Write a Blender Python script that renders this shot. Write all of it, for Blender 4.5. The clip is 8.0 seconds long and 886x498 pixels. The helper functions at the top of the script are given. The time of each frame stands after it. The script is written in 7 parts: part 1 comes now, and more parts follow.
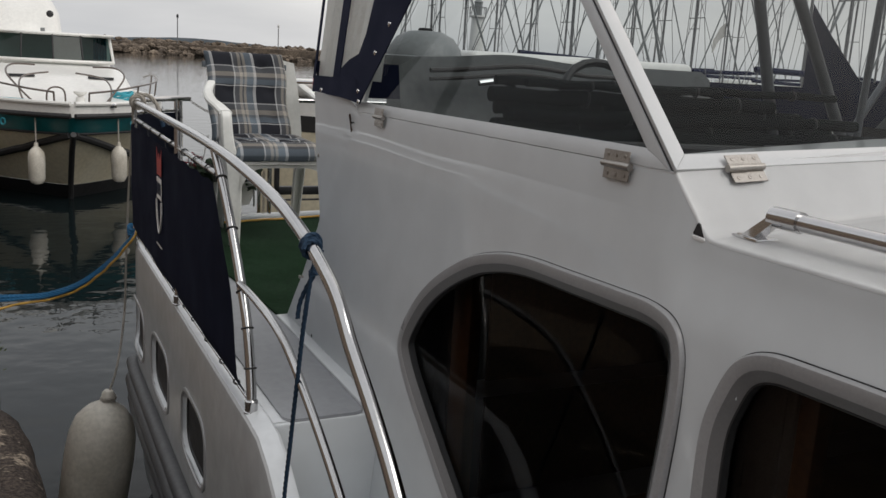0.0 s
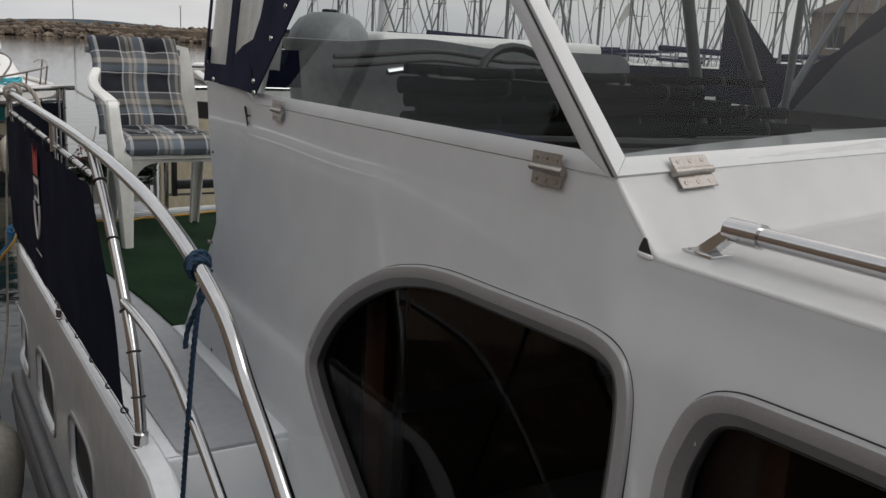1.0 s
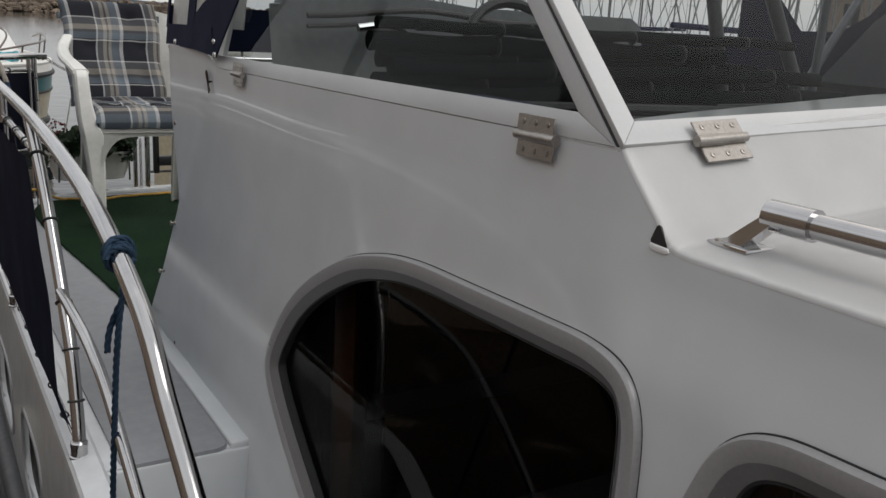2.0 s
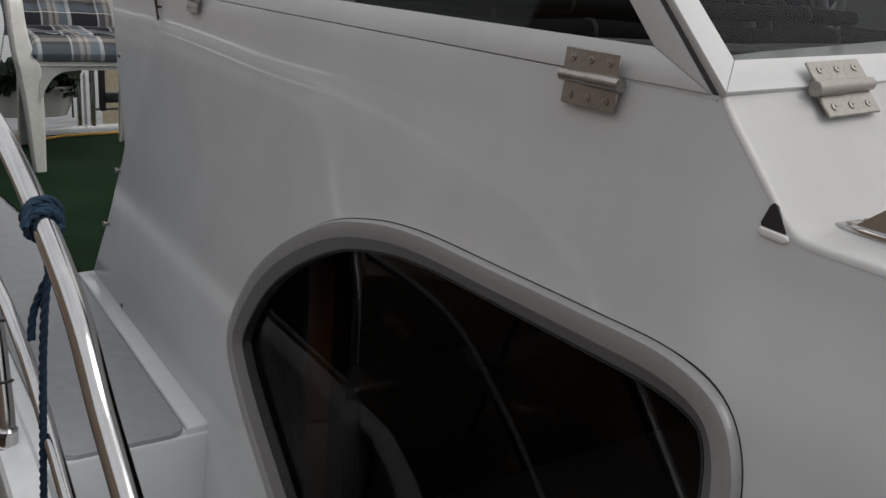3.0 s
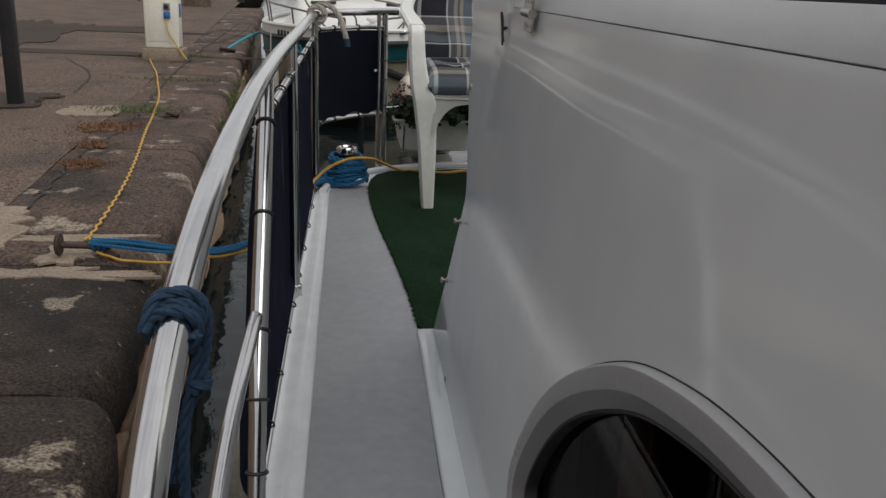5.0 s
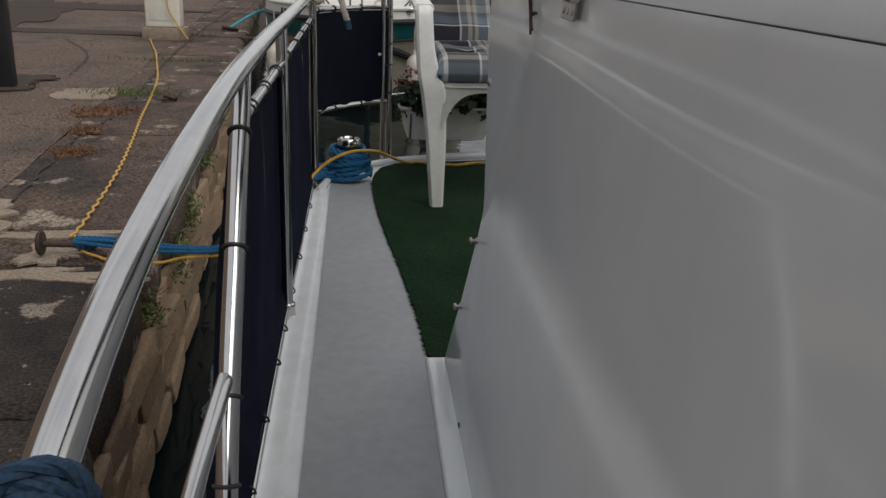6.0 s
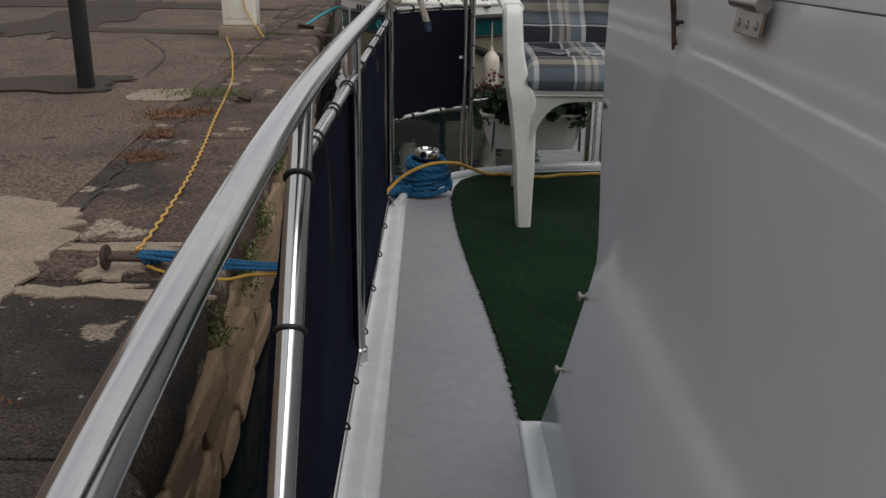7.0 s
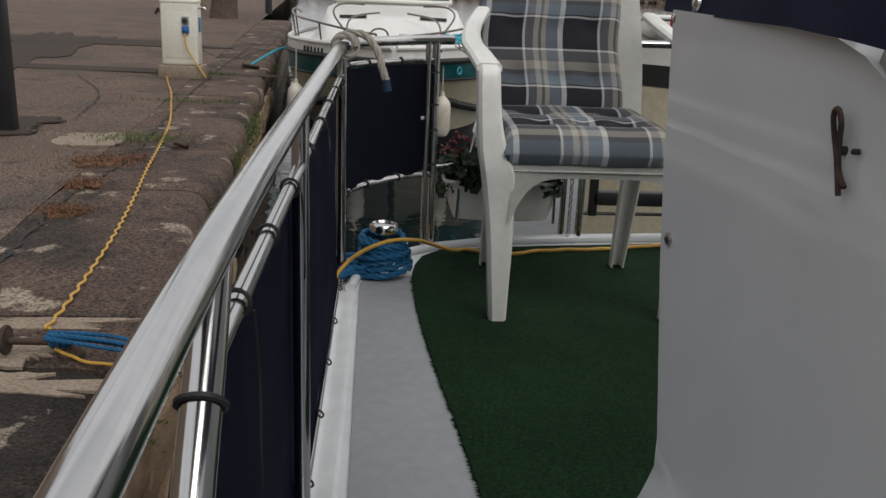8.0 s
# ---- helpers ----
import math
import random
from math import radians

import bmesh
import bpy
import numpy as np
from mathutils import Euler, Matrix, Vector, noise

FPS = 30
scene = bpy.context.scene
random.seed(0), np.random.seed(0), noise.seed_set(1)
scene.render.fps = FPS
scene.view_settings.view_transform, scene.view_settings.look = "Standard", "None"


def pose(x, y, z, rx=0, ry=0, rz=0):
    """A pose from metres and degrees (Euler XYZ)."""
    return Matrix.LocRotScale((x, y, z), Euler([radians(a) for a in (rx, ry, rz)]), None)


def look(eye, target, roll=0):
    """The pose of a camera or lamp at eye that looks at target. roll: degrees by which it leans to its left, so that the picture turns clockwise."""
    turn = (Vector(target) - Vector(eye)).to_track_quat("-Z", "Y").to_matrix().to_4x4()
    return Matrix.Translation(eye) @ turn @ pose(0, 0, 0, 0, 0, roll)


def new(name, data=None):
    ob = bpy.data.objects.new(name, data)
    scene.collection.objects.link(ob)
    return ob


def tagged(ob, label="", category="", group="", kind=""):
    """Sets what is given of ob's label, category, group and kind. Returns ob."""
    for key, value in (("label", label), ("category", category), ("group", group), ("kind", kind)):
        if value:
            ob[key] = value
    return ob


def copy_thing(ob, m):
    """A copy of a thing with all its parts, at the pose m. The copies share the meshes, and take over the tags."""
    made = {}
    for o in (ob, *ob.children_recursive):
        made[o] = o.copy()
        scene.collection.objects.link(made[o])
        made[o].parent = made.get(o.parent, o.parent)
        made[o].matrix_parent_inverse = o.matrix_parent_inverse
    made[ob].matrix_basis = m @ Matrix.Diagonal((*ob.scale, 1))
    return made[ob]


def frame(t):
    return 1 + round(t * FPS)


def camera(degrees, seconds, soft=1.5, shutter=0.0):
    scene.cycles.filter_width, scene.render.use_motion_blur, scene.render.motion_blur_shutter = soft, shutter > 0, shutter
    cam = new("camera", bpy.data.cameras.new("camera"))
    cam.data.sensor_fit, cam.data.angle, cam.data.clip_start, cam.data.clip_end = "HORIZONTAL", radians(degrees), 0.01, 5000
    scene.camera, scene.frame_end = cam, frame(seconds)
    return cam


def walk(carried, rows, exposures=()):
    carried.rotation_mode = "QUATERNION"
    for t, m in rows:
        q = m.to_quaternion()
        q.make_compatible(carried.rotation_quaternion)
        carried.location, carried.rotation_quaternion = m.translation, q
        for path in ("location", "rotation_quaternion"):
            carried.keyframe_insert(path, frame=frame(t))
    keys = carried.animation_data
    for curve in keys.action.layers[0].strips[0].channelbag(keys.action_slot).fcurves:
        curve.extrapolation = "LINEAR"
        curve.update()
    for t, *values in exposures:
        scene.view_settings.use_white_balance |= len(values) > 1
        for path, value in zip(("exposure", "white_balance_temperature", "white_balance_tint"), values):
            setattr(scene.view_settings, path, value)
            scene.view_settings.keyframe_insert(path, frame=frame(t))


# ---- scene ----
cam = camera(52.5, 8.0)
PATH = [
    (0, (0.211, 0.028, 2.138), (1.072, 1.785, 1.726), 3.4),
    (0.5, (0.222, 0.137, 2.138), (1.196, 1.834, 1.726), 3.7),
    (1, (0.319, 0.228, 2.152), (1.345, 1.887, 1.709), 3.0),
    (2.5, (0.566, 0.559, 2.079), (1.565, 2.205, 1.536), 3.5),
    (3, (0.592, 0.685, 2.069), (1.666, 2.259, 1.46), 4.5),
    (3.5, (0.625, 0.765, 2.036), (1.637, 2.375, 1.417), 4.3),
    (4, (0.739, 0.91, 1.989), (1.289, 2.75, 1.431), 3.1),
    (4.5, (0.872, 1.005, 2.018), (1.083, 2.913, 1.456), 2.4),
    (6, (0.93, 1.396, 2.012), (1.108, 3.285, 1.379), 1.9),
    (6.5, (0.915, 1.573, 2.015), (0.995, 3.469, 1.383), 0.9),
    (7, (0.911, 1.686, 2.01), (0.927, 3.578, 1.361), 0.8),
    (7.5, (0.907, 1.866, 2.014), (0.951, 3.758, 1.366), 0.7),
    (8, (0.872, 2.115, 2.023), (1.009, 4.028, 1.458), 2.3),
]
walk(cam, [(t, look(eye, target, roll)) for t, eye, target, roll in PATH],
     exposures=[(0, 0.0), (3.5, -0.02), (4.5, -0.10), (6, -0.18), (6.5, -0.22), (7.5, -0.14), (8, -0.10)])

# ---- world, sun, exposure ----
world = bpy.data.worlds.new("overcast_sky")
scene.world = world
world.use_nodes = True
wn, wl = world.node_tree.nodes, world.node_tree.links
wn.clear()
w_out, w_bg = wn.new("ShaderNodeOutputWorld"), wn.new("ShaderNodeBackground")
w_sky = wn.new("ShaderNodeTexSky")
w_sky.sky_type, w_sky.sun_disc = "NISHITA", False
w_sky.sun_elevation, w_sky.sun_rotation = radians(38), radians(60)
w_sky.dust_density, w_sky.air_density = 4.0, 1.0
w_tc, w_map = wn.new("ShaderNodeTexCoord"), wn.new("ShaderNodeMapping")
w_map.inputs["Scale"].default_value = (1.0, 1.0, 4.5)
w_cl = wn.new("ShaderNodeTexNoise")
w_cl.inputs["Scale"].default_value, w_cl.inputs["Detail"].default_value = 2.2, 6.0
w_cr = wn.new("ShaderNodeValToRGB")
w_cr.color_ramp.elements[0].position, w_cr.color_ramp.elements[0].color = 0.32, (4.68, 4.78, 4.97, 1)
w_cr.color_ramp.elements[1].position, w_cr.color_ramp.elements[1].color = 0.68, (7.03, 7.0, 6.97, 1)
w_mix = wn.new("ShaderNodeMix")
w_mix.data_type = "RGBA"
w_mix.inputs[0].default_value = 0.9
wl.new(w_tc.outputs["Generated"], w_map.inputs[0])
wl.new(w_map.outputs[0], w_cl.inputs["Vector"])
wl.new(w_cl.outputs["Fac"], w_cr.inputs[0])
wl.new(w_sky.outputs[0], w_mix.inputs[6])
wl.new(w_cr.outputs[0], w_mix.inputs[7])
w_sep, w_el, w_gain = wn.new("ShaderNodeSeparateXYZ"), wn.new("ShaderNodeMapRange"), wn.new("ShaderNodeVectorMath")
w_el.inputs[1].default_value, w_el.inputs[2].default_value, w_el.inputs[3].default_value, w_el.inputs[4].default_value = 0.0, 0.9, 1.38, 1.62
w_gain.operation = "SCALE"
wl.new(w_tc.outputs["Generated"], w_sep.inputs[0])
wl.new(w_sep.outputs[2], w_el.inputs[0])
wl.new(w_mix.outputs[2], w_gain.inputs[0])
wl.new(w_el.outputs[0], w_gain.inputs["Scale"])
wl.new(w_gain.outputs[0], w_bg.inputs[0])
wl.new(w_bg.outputs[0], w_out.inputs[0])
w_bg.inputs[1].default_value = 0.09
sun_data = bpy.data.lights.new("sun", "SUN")
sun_data.energy, sun_data.angle, sun_data.color = 1.55, radians(40), (1.0, 0.96, 0.9)
sun = new("sun", sun_data)
sun.matrix_world = look((5.5, -5.5, 11.5), (1, 3, 1))

# ---- materials ----


def mat(name, c, c2=None, rough=0.5, metal=0.0, big=3.0, fine=60.0, fade=0.25, bump=0.15, bscale=120.0, depth=0.002, coat=0.0, spec=0.5, contrast=0.25, rvar=0.1, stain=None):
    """Two colours blended by a broad noise, a fine grain over it, roughness wear and fine relief, all at real size."""
    m = bpy.data.materials.new(name)
    m.use_nodes = True
    n, l = m.node_tree.nodes, m.node_tree.links
    b = n["Principled BSDF"]
    c2 = c2 or tuple(v * 0.85 for v in c)
    tc = n.new("ShaderNodeTexCoord")
    n1, n2, n3 = (n.new("ShaderNodeTexNoise") for _ in range(3))
    for node, s, d in ((n1, big, 5.0), (n2, fine, 3.0), (n3, bscale, 4.0)):
        node.inputs["Scale"].default_value, node.inputs["Detail"].default_value = s, d
        l.new(tc.outputs["Object"], node.inputs["Vector"])
    ramp = n.new("ShaderNodeMapRange")
    ramp.inputs[1].default_value, ramp.inputs[2].default_value = 0.5 - contrast, 0.5 + contrast
    l.new(n1.outputs["Fac"], ramp.inputs[0])
    mx = n.new("ShaderNodeMix")
    mx.data_type = "RGBA"
    mx.inputs[6].default_value, mx.inputs[7].default_value = (*c, 1), (*c2, 1)
    l.new(ramp.outputs[0], mx.inputs[0])
    gr = n.new("ShaderNodeMapRange")
    gr.inputs[1].default_value, gr.inputs[2].default_value = 0.3, 0.7
    gr.inputs[3].default_value, gr.inputs[4].default_value = 1.0 - fade, 1.0 + fade
    l.new(n2.outputs["Fac"], gr.inputs[0])
    mul = n.new("ShaderNodeVectorMath")
    mul.operation = "SCALE"
    col = mx.outputs[2]
    for k, (sc, ss, lo, hi) in enumerate(stain or ()):
        n4, m4, x4 = n.new("ShaderNodeTexNoise"), n.new("ShaderNodeMapRange"), n.new("ShaderNodeMix")
        n4.inputs["Scale"].default_value, n4.inputs["Detail"].default_value, n4.inputs["Roughness"].default_value = ss, 9.0, 0.62
        off = n.new("ShaderNodeVectorMath")
        off.inputs[1].default_value = (3.7 * k + 1.3, 5.1 * k, 0.4)
        l.new(tc.outputs["Object"], off.inputs[0])
        l.new(off.outputs[0], n4.inputs["Vector"])
        m4.inputs[1].default_value, m4.inputs[2].default_value = lo, hi
        l.new(n4.outputs["Fac"], m4.inputs[0])
        x4.data_type = "RGBA"
        x4.inputs[7].default_value = (*sc, 1)
        l.new(m4.outputs[0], x4.inputs[0])
        l.new(col, x4.inputs[6])
        col = x4.outputs[2]
    l.new(col, mul.inputs[0])
    l.new(gr.outputs[0], mul.inputs["Scale"])
    l.new(mul.outputs[0], b.inputs["Base Color"])
    rr = n.new("ShaderNodeMapRange")
    rr.inputs[1].default_value, rr.inputs[2].default_value = 0.3, 0.7
    rr.inputs[3].default_value, rr.inputs[4].default_value = max(0.02, rough * (1 - rvar)), min(1, rough * (1 + rvar))
    l.new(n1.outputs["Fac"], rr.inputs[0])
    l.new(rr.outputs[0], b.inputs["Roughness"])
    b.inputs["Metallic"].default_value = metal
    b.inputs["Coat Weight"].default_value = coat
    b.inputs["Specular IOR Level"].default_value = spec
    if bump:
        bp = n.new("ShaderNodeBump")
        bp.inputs["Strength"].default_value, bp.inputs["Distance"].default_value = bump, depth
        l.new(n3.outputs["Fac"], bp.inputs["Height"])
        l.new(bp.outputs[0], b.inputs["Normal"])
    return m


def vary(m, amount=0.25):
    """Lets each object of a material differ a little in brightness."""
    n, l = m.node_tree.nodes, m.node_tree.links
    b = n["Principled BSDF"]
    src = b.inputs["Base Color"].links[0].from_socket
    oi, mr, sc = n.new("ShaderNodeObjectInfo"), n.new("ShaderNodeMapRange"), n.new("ShaderNodeVectorMath")
    mr.inputs[3].default_value, mr.inputs[4].default_value = 1 - amount, 1 + amount
    sc.operation = "SCALE"
    l.new(oi.outputs["Random"], mr.inputs[0])
    l.new(src, sc.inputs[0])
    l.new(mr.outputs[0], sc.inputs["Scale"])
    l.new(sc.outputs[0], b.inputs["Base Color"])
    return m


def glass(name, tint, rough=0.0, coat=1.0):
    """A thin pane: part clear with a tint, part mirror by Fresnel."""
    m = bpy.data.materials.new(name)
    m.use_nodes = True
    n, l = m.node_tree.nodes, m.node_tree.links
    n.clear()
    out = n.new("ShaderNodeOutputMaterial")
    tr, gl, mx, fr = (n.new(k) for k in ("ShaderNodeBsdfTransparent", "ShaderNodeBsdfGlossy", "ShaderNodeMixShader", "ShaderNodeFresnel"))
    tr.inputs[0].default_value = (*tint, 1)
    gl.inputs["Roughness"].default_value = rough
    gl.inputs[0].default_value = (coat, coat, coat, 1)
    fr.inputs["IOR"].default_value = 1.5
    l.new(fr.outputs[0], mx.inputs[0])
    l.new(tr.outputs[0], mx.inputs[1])
    l.new(gl.outputs[0], mx.inputs[2])
    l.new(mx.outputs[0], out.inputs[0])
    return m


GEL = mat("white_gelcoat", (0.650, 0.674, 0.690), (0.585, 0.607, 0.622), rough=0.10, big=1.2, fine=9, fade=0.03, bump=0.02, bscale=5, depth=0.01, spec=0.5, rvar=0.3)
# paler copy of GEL: the roof's stronger top light is in its colour
GELTOP = mat("top_lit_gelcoat", (0.84, 0.84, 0.84), (0.79, 0.79, 0.79), rough=0.18, big=1.5, fine=12, fade=0.03, bump=0.04, bscale=5, depth=0.01, rvar=0.3)
# white hull; its weaker light is put into this darker grey
GEL_HULL = mat("weathered_shaded_hull", (0.45, 0.45, 0.45), (0.36, 0.36, 0.355), rough=0.2, big=2.5, fine=14, fade=0.07, bump=0.05, bscale=6, depth=0.01)
DECK = mat("grey_nonskid_deck_paint", (0.317, 0.326, 0.343), (0.277, 0.286, 0.304), rough=0.5, big=2.0, fine=40, fade=0.06, bump=0.35, bscale=700, depth=0.001)
DECKW = mat("white_deck_margin", (0.72, 0.74, 0.76), (0.62, 0.64, 0.66), rough=0.3, big=3.0, fine=20, fade=0.06, bump=0.05, bscale=8, depth=0.006)
STEEL = mat("polished_stainless_tube", (0.56, 0.555, 0.555), (0.50, 0.495, 0.495), rough=0.14, metal=1.0, big=6, fine=60, fade=0.03, bump=0, rvar=0.25)
HINGE = mat("dull_stainless_hinge", (0.40, 0.375, 0.35), (0.30, 0.275, 0.25), rough=0.36, metal=1.0, big=30, fine=300, fade=0.12, bump=0.1, bscale=200, depth=0.0008)
ALU = mat("anodised_aluminium_frame", (0.52, 0.525, 0.53), (0.47, 0.475, 0.48), rough=0.34, metal=0.08, big=8, fine=200, fade=0.02, bump=0.01, bscale=300, depth=0.0006)
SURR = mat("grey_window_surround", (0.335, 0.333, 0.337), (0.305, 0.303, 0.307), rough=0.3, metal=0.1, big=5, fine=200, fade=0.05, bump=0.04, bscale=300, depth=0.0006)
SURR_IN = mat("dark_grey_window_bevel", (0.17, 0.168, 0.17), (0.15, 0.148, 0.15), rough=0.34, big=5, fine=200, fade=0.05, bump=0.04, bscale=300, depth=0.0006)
RUBBER = mat("black_rubber", (0.018, 0.018, 0.019), rough=0.6, big=20, fine=80, fade=0.2, bump=0.1)
STRAKE = mat("grey_rubbing_strake", (0.05, 0.052, 0.056), (0.09, 0.09, 0.092), rough=0.5, big=6, fine=40, fade=0.2, bump=0.2, bscale=60)
PLASTIC = mat("white_garden_plastic", (0.70, 0.70, 0.675), (0.62, 0.62, 0.59), rough=0.38, big=5, fine=50, fade=0.05, bump=0.08, bscale=250, depth=0.0006)
NAVY = mat("navy_canvas", (0.010, 0.014, 0.040), (0.007, 0.010, 0.030), rough=0.85, big=6, fine=500, fade=0.3, bump=0.4, bscale=900, depth=0.001, spec=0.2)
NAVYMESH = mat("navy_mesh_panel", (0.008, 0.010, 0.024), (0.006, 0.008, 0.018), rough=0.8, big=6, fine=700, fade=0.35, bump=0.4, bscale=900, depth=0.001, spec=0.25)
TURF = mat("green_artificial_turf", (0.0072, 0.029, 0.010), (0.0052, 0.021, 0.007), rough=0.95, big=4, fine=160, fade=0.6, bump=1.0, bscale=420, depth=0.004, spec=0.15)
ASPHALT = mat("worn_quay_asphalt", (0.104, 0.073, 0.057), (0.140, 0.100, 0.079), rough=0.92, big=1.1, fine=60, fade=0.8, bump=0.9, bscale=130, depth=0.006, spec=0.25, contrast=0.18, stain=(((0.082, 0.064, 0.054), 0.9, 0.50, 0.64), ((0.24, 0.2, 0.17), 14.0, 0.66, 0.72), ((0.035, 0.029, 0.026), 5.0, 0.60, 0.70)))
KERB = vary(mat("quay_kerb_stone", (0.072, 0.048, 0.038), (0.116, 0.080, 0.062), rough=0.9, big=2.2, fine=70, fade=0.8, bump=0.9, bscale=80, depth=0.008, spec=0.25, contrast=0.16, stain=(((0.040, 0.031, 0.027), 1.4, 0.50, 0.64), ((0.25, 0.205, 0.16), 2.6, 0.585, 0.625), ((0.034, 0.028, 0.025), 7.0, 0.57, 0.68), ((0.3, 0.26, 0.22), 24.0, 0.68, 0.72))), 0.12)
DAMPKERB = vary(mat("damp_dark_kerb_stone", (0.032, 0.024, 0.020), (0.052, 0.040, 0.033), rough=0.85, big=3.0, fine=90, fade=0.8, bump=0.9, bscale=90, depth=0.008, spec=0.25, contrast=0.16, stain=(((0.020, 0.016, 0.014), 2.0, 0.50, 0.62), ((0.22, 0.18, 0.14), 3.4, 0.60, 0.635), ((0.26, 0.22, 0.18), 26.0, 0.66, 0.70))), 0.1)
PALE = mat("pale_cement_patch", (0.29, 0.232, 0.180), (0.21, 0.166, 0.128), rough=0.92, big=4, fine=70, fade=0.3, bump=0.6, bscale=140, depth=0.004, spec=0.2)
RUBBLE = vary(mat("sandy_quay_stone", (0.44, 0.315, 0.21), (0.27, 0.19, 0.125), rough=0.9, big=9, fine=40, fade=0.45, bump=0.9, bscale=45, depth=0.012, spec=0.2), 0.3)
MORTAR = mat("damp_quay_mortar", (0.13, 0.10, 0.075), (0.07, 0.06, 0.05), rough=0.9, big=4, fine=40, fade=0.3, bump=0.8, bscale=40, depth=0.01)
ROPE_BLUE = mat("blue_mooring_rope", (0.004, 0.105, 0.235), (0.003, 0.075, 0.175), rough=0.75, big=12, fine=300, fade=0.3, bump=0.5, bscale=500)
ROPE_NAVY = mat("faded_navy_rope", (0.010, 0.036, 0.075), (0.007, 0.024, 0.05), rough=0.85, big=15, fine=300, fade=0.35, bump=0.5, bscale=500)
ROPE_GREY = mat("weathered_grey_rope", (0.36, 0.33, 0.29), (0.25, 0.23, 0.2), rough=0.9, big=15, fine=300, fade=0.3, bump=0.5, bscale=400)
ROPE_TEAL = mat("teal_mooring_rope", (0.05, 0.34, 0.42), rough=0.8, big=12, fine=200, fade=0.25, bump=0.4)
CABLE = mat("yellow_power_cable", (0.58, 0.34, 0.06), (0.46, 0.26, 0.045), rough=0.55, big=8, fine=120, fade=0.2, bump=0.1)
FENDER = mat("off_white_fender_vinyl", (0.62, 0.585, 0.52), (0.42, 0.385, 0.32), rough=0.45, big=6, fine=50, fade=0.12, bump=0.1, bscale=40)
IRON = mat("rusty_dark_iron", (0.035, 0.03, 0.028), (0.10, 0.055, 0.035), rough=0.75, metal=0.4, big=14, fine=120, fade=0.3, bump=0.5, bscale=160)
BLACKPOST = mat("black_painted_steel", (0.010, 0.011, 0.014), (0.02, 0.02, 0.022), rough=0.45, big=5, fine=80, fade=0.2, bump=0.1)
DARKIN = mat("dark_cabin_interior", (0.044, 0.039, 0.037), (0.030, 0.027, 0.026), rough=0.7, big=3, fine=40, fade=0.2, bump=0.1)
WOOD = mat("varnished_cabin_wood", (0.16, 0.075, 0.032), (0.10, 0.045, 0.02), rough=0.35, big=6, fine=60, fade=0.2, bump=0.1)
CURTAIN = mat("grey_curtain_cloth", (0.76, 0.74, 0.71), (0.64, 0.62, 0.59), rough=0.9, big=8, fine=300, fade=0.1, bump=0.2)
GREYVINYL = mat("grey_vinyl_cover", (0.21, 0.22, 0.22), (0.17, 0.18, 0.18), rough=0.5, big=5, fine=50, fade=0.1, bump=0.1)
ROLL = mat("dark_green_awning_cloth", (0.006, 0.008, 0.008), (0.004, 0.006, 0.006), rough=0.85, big=8, fine=30, fade=0.2, bump=0, spec=0.03)
TEAL = mat("teal_hull_paint", (0.006, 0.115, 0.125), (0.005, 0.09, 0.10), rough=0.3, big=3, fine=30, fade=0.1, bump=0.05)
CREAM = mat("cream_hull_paint", (0.62, 0.57, 0.44), (0.52, 0.46, 0.33), rough=0.35, big=2, fine=20, fade=0.1, bump=0.05)
FARGEL = mat("far_white_gelcoat", (0.74, 0.73, 0.70), (0.66, 0.65, 0.62), rough=0.3, big=1.5, fine=20, fade=0.05, bump=0.05)
TEALBLUE = mat("blue_deck_pad", (0.02, 0.16, 0.28), rough=0.6)
ROCK = mat("breakwater_boulder", (0.055, 0.044, 0.036), (0.15, 0.118, 0.09), rough=0.95, big=0.4, fine=3, fade=0.45, bump=0.8, bscale=4, depth=0.1, spec=0.2)
WEED = mat("green_wall_weed", (0.055, 0.085, 0.02), (0.085, 0.10, 0.03), rough=0.9, big=20, fine=120, fade=0.4, bump=0)
REDWEED = mat("dry_reddish_moss", (0.16, 0.06, 0.035), (0.11, 0.07, 0.03), rough=0.95, big=15, fine=100, fade=0.4, bump=0)
LEAF = mat("dark_geranium_leaf", (0.012, 0.030, 0.010), (0.02, 0.042, 0.014), rough=0.6, big=20, fine=60, fade=0.35, bump=0.2)
PETAL = mat("deep_red_petal", (0.17, 0.006, 0.018), (0.11, 0.004, 0.012), rough=0.6, big=30, fine=80, fade=0.3, bump=0)
MAST = mat("far_mast_alloy", (0.20, 0.20, 0.20), (0.10, 0.10, 0.10), rough=0.5, metal=0.3, big=0.5, fine=3, fade=0.2, bump=0)
COAST = mat("far_coast_haze", (0.13, 0.15, 0.17), rough=1.0, big=0.01, fine=0.05, fade=0.1, bump=0)
RED = mat("red_cap_paint", (0.45, 0.02, 0.02), rough=0.4)
BLUEPL = mat("blue_socket_plastic", (0.02, 0.13, 0.36), rough=0.4)
BEIGEPL = mat("cream_pedestal_coating", (0.70, 0.68, 0.60), (0.62, 0.60, 0.52), rough=0.4, big=3, fine=30, fade=0.05, bump=0.05)
SALOON = glass("tinted_saloon_glass", (0.56, 0.545, 0.53), coat=0.24)
CLEAR = glass("clear_screen_glass", (0.65, 0.69, 0.70), coat=0.25)
TUBEGREY = mat("dull_grey_tube", (0.17, 0.175, 0.185), (0.13, 0.135, 0.145), rough=0.4, metal=0.5, big=6, fine=80, fade=0.1, bump=0.05, bscale=60, depth=0.002)
FARGLASS = glass("teal_tinted_far_glass", (0.10, 0.17, 0.16), coat=0.5)
